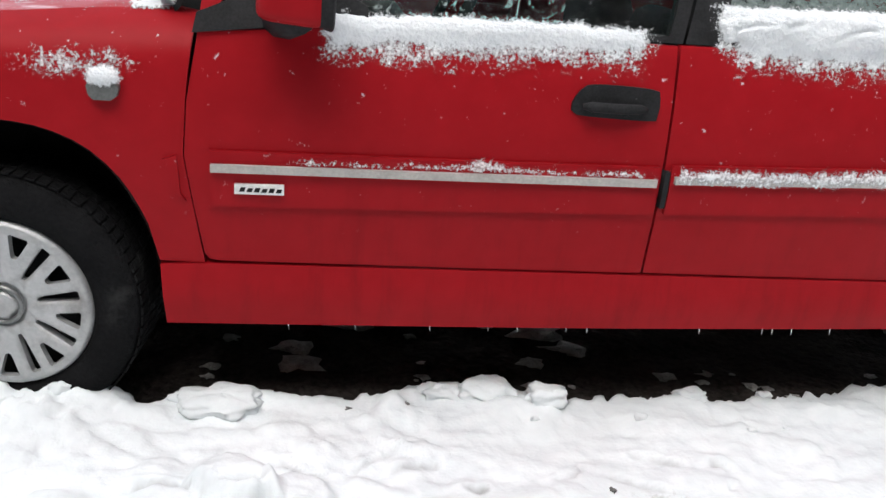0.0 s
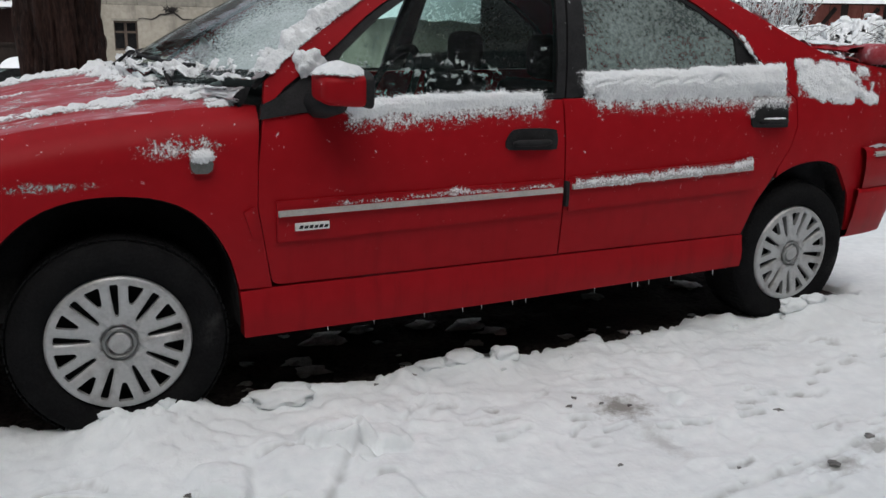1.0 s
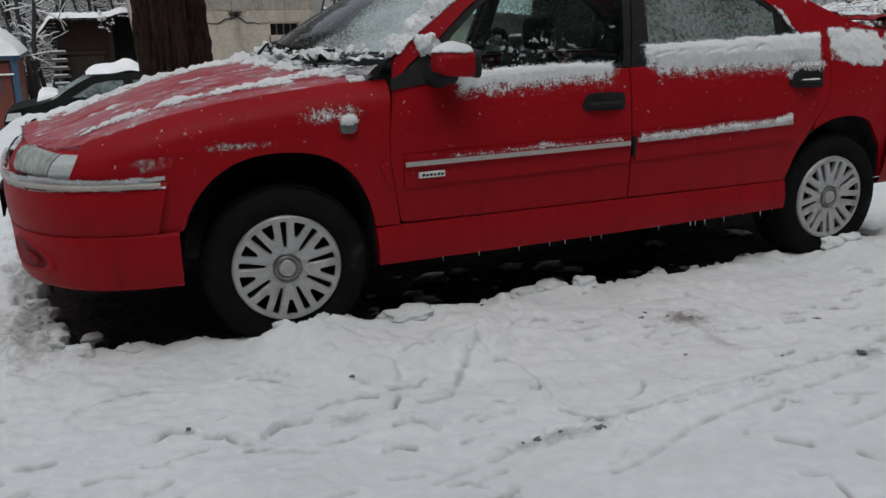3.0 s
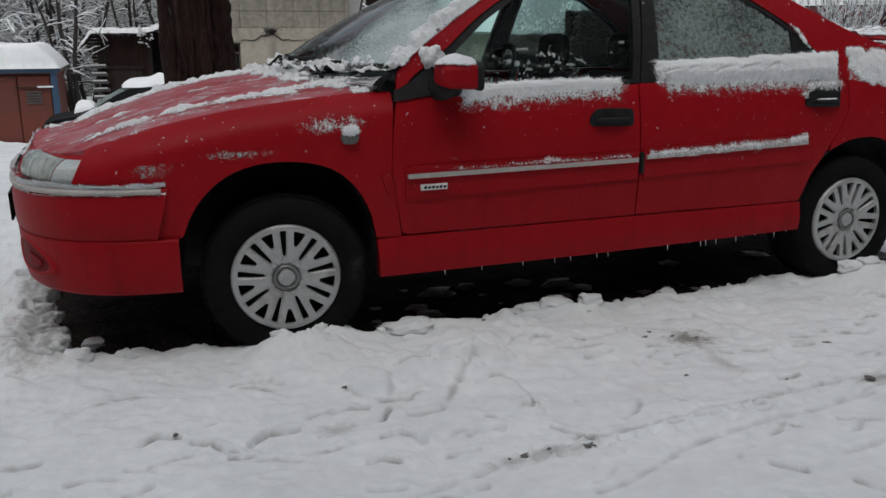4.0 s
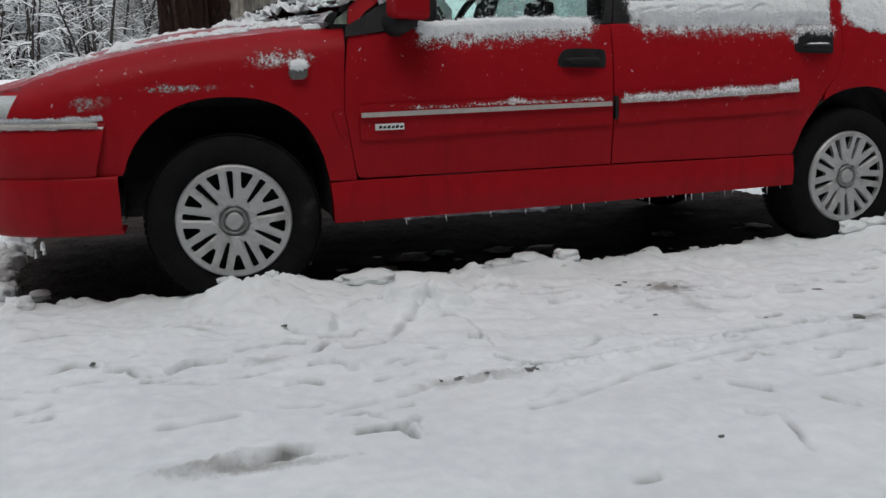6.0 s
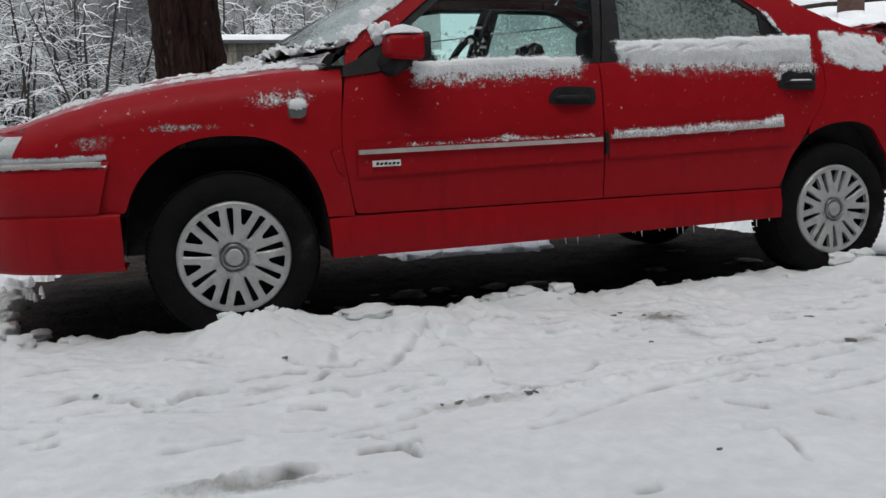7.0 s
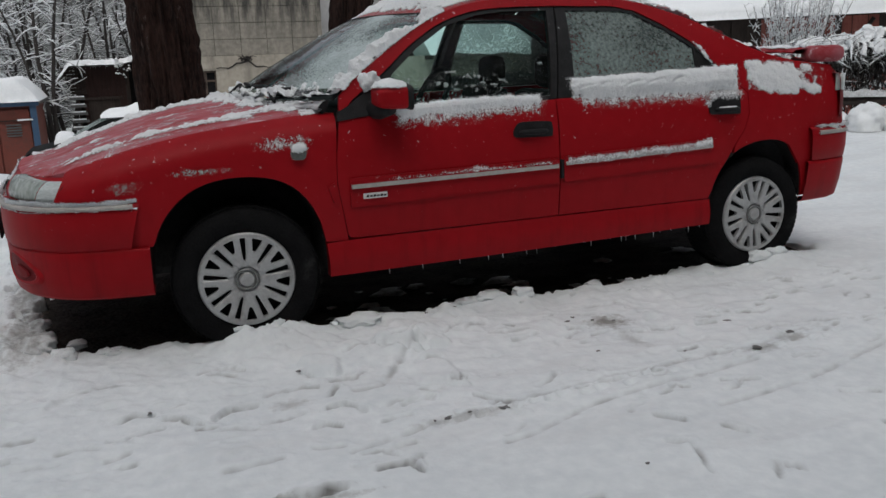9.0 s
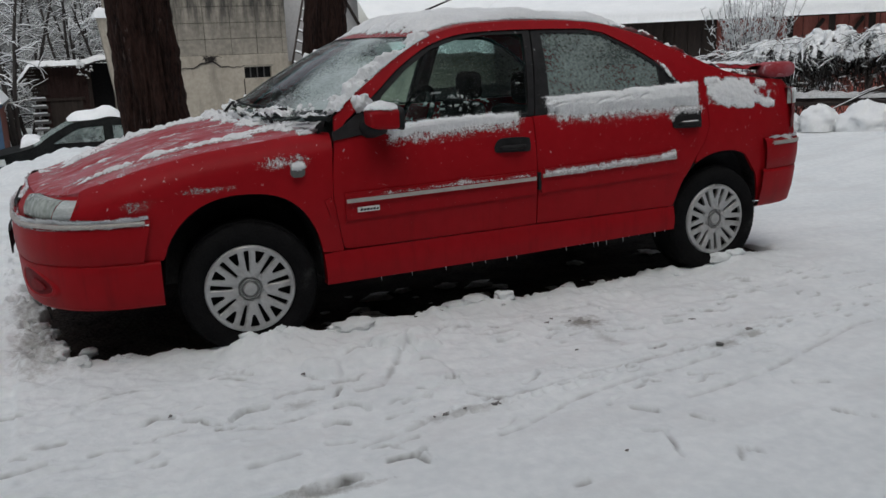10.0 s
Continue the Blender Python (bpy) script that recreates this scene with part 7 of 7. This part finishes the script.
def hedge(a0, a1, seed):
    """A length of tangled hedge: arching stems that droop over the front, each under a ribbon of snow."""
    at = lambda q: (8.75 + 2.7 * q, 6.55 - 3.9 * q)
    x, y = at((a0 + a1) / 2)
    rng = random.Random(seed)
    t = thing("hedge", (x, y, snow_top(x, y)), "tangled hedge bowed under ribbons of snow", "hedge", "hedge")
    out, along = Vector((-0.82, -0.57, 0)), Vector((0.57, -0.82, 0))
    bits, snow, hang = [], [], []
    for i in range(300):
        q = rng.uniform(a0, a1)
        px, py = at(q)
        g = snow_top(px, py)
        top = 1.02 + 0.14 * math.sin(math.pi * min(1.0, q * 1.6)) + 0.12 * fbm(q * 9, 1.0, 3.0) + rng.uniform(-0.20, 0.07)
        foot = Vector((px, py, g)) - out * rng.uniform(0.0, 0.5) + along * rng.uniform(-0.2, 0.2)
        lean, side = rng.uniform(0.1, 0.75), rng.uniform(-1.0, 1.0)
        crest = foot + out * lean * 0.45 + along * side * 0.4 + Vector((0, 0, top))
        tip = foot + out * lean + along * side + Vector((0, 0, top * rng.uniform(0.72, 1.0)))
        pts = [Vector(p) + Vector((rng.uniform(-1, 1), rng.uniform(-1, 1), rng.uniform(-1, 1))) * 0.007 for p in spline([tuple(foot), tuple(foot.lerp(crest, 0.6) + out * 0.03), tuple(crest), tuple(tip)], 13)]
        k0 = 0 if i % 9 == 0 else 5
        bits.append(tube(pts[k0:], [0.008 - 0.00045 * k for k in range(k0, 13)], 3))
        for j in range(2):
            c = pts[rng.randint(6, 11)]
            tp, tr = shoot(c, out * rng.uniform(-0.2, 1.0) + along * rng.uniform(-1, 1) + Vector((0, 0, rng.uniform(-0.9, 0.7))), rng.uniform(0.08, 0.22), 0.0032, 3, rng, 0.3, 0.5)
            bits.append(tube(tp, tr, 3))
            if rng.random() < 0.5:
                loaded(tp, tr, rng.uniform(0.005, 0.010), snow, rng)
        if rng.random() < 0.4:
            k0, n = rng.randint(6, 8), rng.randint(3, 6)
            run = pts[k0:k0 + n]
            w = [rng.uniform(0.006, 0.017) * (0.4 if k in (0, len(run) - 1) else 1.0) for k in range(len(run))]
            snow.append(tube([p + Vector((0, 0, 0.8 * v)) for p, v in zip(run, w)], w, 5))

    def blanket(q, w):
        px, py = at(q)
        c = Vector((px, py, snow_top(px, py))) + out * (0.05 + 0.42 * w) + along * 0.04 * fbm(q * 30, w * 2, 2.0)
        return c.x, c.y, c.z + 1.07 + 0.14 * math.sin(math.pi * min(1.0, q * 1.6)) + 0.12 * fbm(q * 9, 1.0, 3.0) + 0.10 * fbm(q * 22, w * 2.0, 8.0, 2) + 0.03 * fbm(q * 70, w * 4.0, 9.0, 2) - 0.24 * max(0.0, w) ** 2 - 0.10 * w * w

    def torn(q, w):
        rag = fbm(q * 95, w * 2.0 + 4 * fbm(q * 30, w, 3.0, 2), 5.0, 3)
        return 0.05 * (0.62 + 1.2 * fbm(q * 24, w * 3.2, 6.0, 3) + 0.9 * rag - 1.0 * max(0.0, w - 0.2))
    cover("snow_blanket", blanket, np.linspace(a0 - 0.01, a1 + 0.01, 130), np.linspace(-1.1, 0.95, 64), torn, t, "torn blanket of snow", -1, crust=0)
    tagged(t.children[-1], kind="stuff")
    for i in range(60):
        q = rng.uniform(a0, a1)
        px, py = at(q)
        p0 = Vector((px, py, snow_top(px, py) + rng.uniform(0.6, 1.0))) + out * rng.uniform(0.1, 0.5)
        p2 = Vector((p0.x, p0.y, snow_top(px, py) + rng.uniform(0.0, 0.5))) + along * rng.uniform(-0.25, 0.25)
        hang.append(tube([p0, p0.lerp(p2, 0.5) + along * rng.uniform(-0.06, 0.06), p2], [0.006, 0.005, 0.003], 3))
        if i % 3 == 0:
            c = p0.lerp(p2, rng.uniform(0.3, 0.9))
            snow.append(tube([c, c + along * rng.uniform(-0.06, 0.06) + Vector((0, 0, 0.012)), c + along * rng.uniform(-0.12, 0.12)], [0.004, rng.uniform(0.008, 0.016), 0.004], 5))
    part("arching_stems", join(*bits), TWIG, t, "thin dark stems")
    tagged(t.children[-1], kind="stuff")
    tagged(part("snow_ribbons", join(*snow), SNOW, t, "ribbons of snow along the stems"), kind="stuff")
    tagged(part("hanging_twigs", join(*hang), TWIG, t, "curtain of thin dark twigs"), kind="stuff")


for k in range(6):
    hedge(k / 6, (k + 1) / 6, 80 + k)


def drift(x, y, r, high, seed, label="rounded low shrub buried in snow"):
    z = snow_top(x, y)
    t = thing("buried_shrub", (x, y, z), label, "shrub", "buried shrubs")
    def fn(a, b):
        q = r * (1 + 0.40 * fbm(math.cos(a) * 1.5 + seed, math.sin(a) * 1.5, b * 1.2) + 0.15 * fbm(math.cos(a) * 6 + seed, math.sin(a) * 6, b * 5))
        return x + q * math.cos(a) * math.cos(b), y + q * math.sin(a) * math.cos(b), z + 0.06 + high * math.sin(b) * (1 + 0.2 * fbm(math.cos(a) + seed, b * 2, 2.0))
    part("snow_cap", grid(fn, np.linspace(0, 6.2832, 40), np.linspace(-0.25, 1.57, 16)), SNOW, t, "round cap of snow")
    bits = []
    rng = random.Random(int(seed * 10))
    for i in range(14):
        a = rng.uniform(0, 6.28)
        bits.append(tube([(x + 0.1 * math.cos(a), y + 0.1 * math.sin(a), z - 0.05), (x + r * 0.8 * math.cos(a), y + r * 0.8 * math.sin(a), z + 0.14)], [0.012, 0.008], 4))
    tagged(part("stems", join(*bits), TWIG, t, "dark stems"), kind="stuff")


for k, (px, py, r, h) in enumerate([(7.75, 4.55, 0.30, 0.27), (8.1, 4.15, 0.26, 0.25), (8.45, 3.75, 0.34, 0.30), (8.85, 3.35, 0.30, 0.26), (9.3, 3.0, 0.35, 0.28)]):
    drift(px, py, r, h, 3.0 + 1.7 * k)
bench = thing("plank_stack", (8.9, 4.9, 0.0), "old planks on trestles under a layer of snow", "planks")
BD = Vector((0.6, -0.8, 0))
for j in range(3):
    p = Vector((8.5, 5.5, 0.45 + 0.03 * (j % 2))) + Vector((0.16, 0.12, 0)) * j
    part("plank", tube([p, p + BD * 2.2], [0.05, 0.05], 4), OLDWOOD, bench, smooth=False)
for k in (0.2, 1.9):
    p = Vector((8.65, 5.6, 0.0)) + BD * k
    part("trestle", tube([p + Vector((0, 0, -0.1)), p + Vector((0, 0, 0.44))], [0.05, 0.05], 6), OLDWOOD, bench)
part("snow_layer", grid(lambda a, b: tuple(Vector((8.45, 5.45, 0.51)) + BD * a + Vector((0.8, 0.6, 0)) * (b * 0.34 + 0.05 * fbm(a * 3, b, 7.0)) + Vector((0, 0, (0.06 + 0.05 * fbm(a * 4, b * 2, 8.0)) * math.sqrt(max(0, math.sin(math.pi * min(1, max(0, b)))))))), np.linspace(-0.05, 2.3, 60), np.linspace(0, 1, 14)), SHADED_SNOW, bench, "layer of snow")
pile = thing("branch_pile", (9.6, 4.3, 0.2), "pile of dark broken branches flecked with snow", "branches")
rb = random.Random(15)
bits, snow = [], []
for k in range(26):
    c = Vector((8.75, 4.95, 0.0)) + BD * rb.uniform(0.5, 2.3) + Vector((0.8, 0.6, 0)) * rb.uniform(-0.25, 0.25)
    c.z = snow_top(c.x, c.y) + rb.uniform(0.05, 0.5)
    pts, rad = shoot(c, BD * rb.choice((-1, 1)) + Vector((rb.uniform(-0.3, 0.3), rb.uniform(-0.3, 0.3), rb.uniform(-0.7, 0.7))), rb.uniform(0.3, 1.0), rb.uniform(0.012, 0.035), 5, rb, 0.12, 0.1)
    bits.append(tube(pts, rad, 5))
    if k % 3 == 0:
        loaded(pts, rad, 0.014, snow, rb)
tagged(part("branches", join(*bits), TWIG, pile, "dark broken branches"), kind="stuff")
tagged(part("snow_load", join(*snow), SNOW, pile, "snow on the branches"), kind="stuff")
cable = thing("overhead_cable", (4.0, 12.0, 3.0), "dark overhead cable hung between houses", "cable")
part("wire", tube([(7.2, 19.8, 3.4), (9.5, 17.2, 3.42), (13, 14, 3.8), (17, 9, 4.6)], [0.014] * 4, 6), DARK, cable)

# ---- litter on the snow, and footprint holes drawn as dark scraps ----
def scrap(x, y, size, seed):
    rng = random.Random(seed)
    n = 13
    z = snow_top(x, y)
    v = [(x, y, z + 0.005)] + [(x + size * (1.3 if i % 3 else 0.6) * rng.uniform(0.35, 1.1) * math.cos(6.283 * i / n), y + size * 0.8 * rng.uniform(0.25, 1.1) * math.sin(6.283 * i / n), z + 0.001 + rng.uniform(0, 0.005)) for i in range(n)]
    f = [(0, 1 + i, 1 + (i + 1) % n) for i in range(n)]
    v += [(p[0], p[1], p[2] - 0.004) for p in v]
    f += [tuple(q + n + 1 for q in t[::-1]) for t in f] + [(1 + i, 1 + (i + 1) % n, n + 2 + (i + 1) % n, n + 2 + i)[::-1] for i in range(n)]
    ob = part("dead_leaf", (v, f), LEAF_AND_HOLE, None)
    tagged(ob, "dark scrap on the snow, for leaf bits and footprint holes", "leaf", "leaves on the snow")


for k, (px, py, sz) in enumerate([(1.887, -0.99, 0.034), (2.122, -0.925, 0.034), (2.013, -0.658, 0.024), (1.403, -0.333, 0.018), (0.682, -1.12, 0.028), (0.479, -1.09, 0.024), (0.566, -1.083, 0.014), (0.43, -1.10, 0.012), (0.878, -1.673, 0.014), (1.215, -2.212, 0.016), (1.276, -0.762, 0.014), (1.598, -0.901, 0.012), (0.676, -0.765, 0.012)]):
    scrap(px, py, 0.72 * sz, k)
for k, (px, py, sz) in enumerate([(0.108, -0.46, 0.016), (1.34, -0.40, 0.016), (1.47, -0.40, 0.012), (1.55, -0.45, 0.014), (-0.455, -0.605, 0.016), (0.95, -0.02, 0.014), (0.80, -0.04, 0.011)]):
    scrap(px, py, 0.8 * sz, 40 + k)


# slabs and clods of broken snow along the dug edge
def clod(x, y, r, flat, seed):
    z = snow_top(x, y)
    n = 44 if r > 0.03 else 24

    def fn(a, b):
        h = math.cos(b)
        c, s, k = math.cos(a) * h, math.sin(a) * h, math.sin(b)
        q = r / (abs(c) ** 2.7 + abs(s) ** 2.7 + abs(k) ** 2.7) ** 0.37 * (0.9 + 0.32 * fbm(c * 1.4 + seed, s * 1.4, k * 1.4, 2) + 0.12 * fbm(c * 4 + seed, s * 4, k * 4, 3) + 0.03 * fbm(c * 14 + seed, s * 14, k * 14, 2))
        return x + 1.25 * q * c, y + 0.8 * q * s, z + 0.15 * r * flat + q * flat * k
    ob = part("snow_clod", grid(fn, np.linspace(0, 6.2832, n), np.linspace(-1.5707, 1.5707, n // 2)), SNOW_GROUND, None)
    tagged(ob, "broken clod of white snow by the dug edge", "snow clod", "snow clods")


rng = random.Random(5)
for px, py, r, fl in [(0.49, -0.02, 0.085, 0.32), (1.05, 0.05, 0.05, 0.5), (1.16, 0.04, 0.065, 0.45), (1.32, 0.0, 0.05, 0.6), (-0.05, -0.05, 0.02, 0.7), (0.12, -0.05, 0.022, 0.7), (1.75, 0.05, 0.04, 0.5), (2.75, -0.02, 0.06, 0.6), (2.86, -0.03, 0.05, 0.6)]:
    clod(px, py, r, fl, px * 7 + py)
for k in range(22):
    clod(rng.uniform(0.3, 3.0), rng.uniform(-0.12, 0.14), rng.uniform(0.008, 0.022), 0.7, 20 + k)
for k in range(46):
    clod(-0.86 + abs(rng.gauss(0, 0.15)) - 0.05, rng.uniform(0.12, 1.0), rng.uniform(0.012, 0.045) * (1 if k % 3 else 1.5), 0.7, 60 + k)
for k in range(34):
    x, y = (rng.uniform(-0.6, 2.8), rng.uniform(0.25, 1.2)) if k < 16 else (rng.uniform(0.4, 2.5), rng.uniform(0.10, 0.32))
    r = rng.uniform(0.012, 0.06) if k < 16 else rng.uniform(0.006, 0.03)
    q = rng.uniform(0, 9)
    ob = part("ice_lump", grid(lambda a, b: (x + 1.4 * r * (1 + 0.95 * fbm(math.cos(a) * math.cos(b) * 1.8 + q, math.sin(a) * math.cos(b) * 1.8, b, 3)) * math.cos(a) * math.cos(b), y + r * (1 + 0.95 * fbm(math.cos(a) * math.cos(b) * 1.8 + q, math.sin(a) * math.cos(b) * 1.8, b, 3)) * math.sin(a) * math.cos(b), soil_z(x, y) + 0.35 * r * math.sin(b)), np.linspace(0, 6.2832, 12), np.linspace(-1.57, 1.57, 7)), DIRTY_ICE, None, smooth=False)
    tagged(ob, "dirty lump of ice on bare soil", "ice lump", "ice lumps")


# ---- unseen woods added behind the viewer to close the place and darken reflections ----
def unseen_wood_edge(a, h):
    q = math.radians(a)
    r = 15 + 2.5 * fbm(a * 0.11, h * 0.35, 2.0)
    top = 19.0 + 5.0 * fbm(a * 0.16, 0.0, 6.0, 5)
    return 1 + r * math.cos(q) * 1.25, -1.0 + r * math.sin(q), -0.3 + top * h + 0.5 * fbm(a * 0.4, h * 5, 9.0)


woods = part("backdrop", grid(unseen_wood_edge, np.arange(172, 372, 1.0), np.linspace(0, 1, 24)), UNSEEN_WOODS, None)
tagged(woods, "unseen dark line of woods added behind the viewer", "woods", kind="structure")
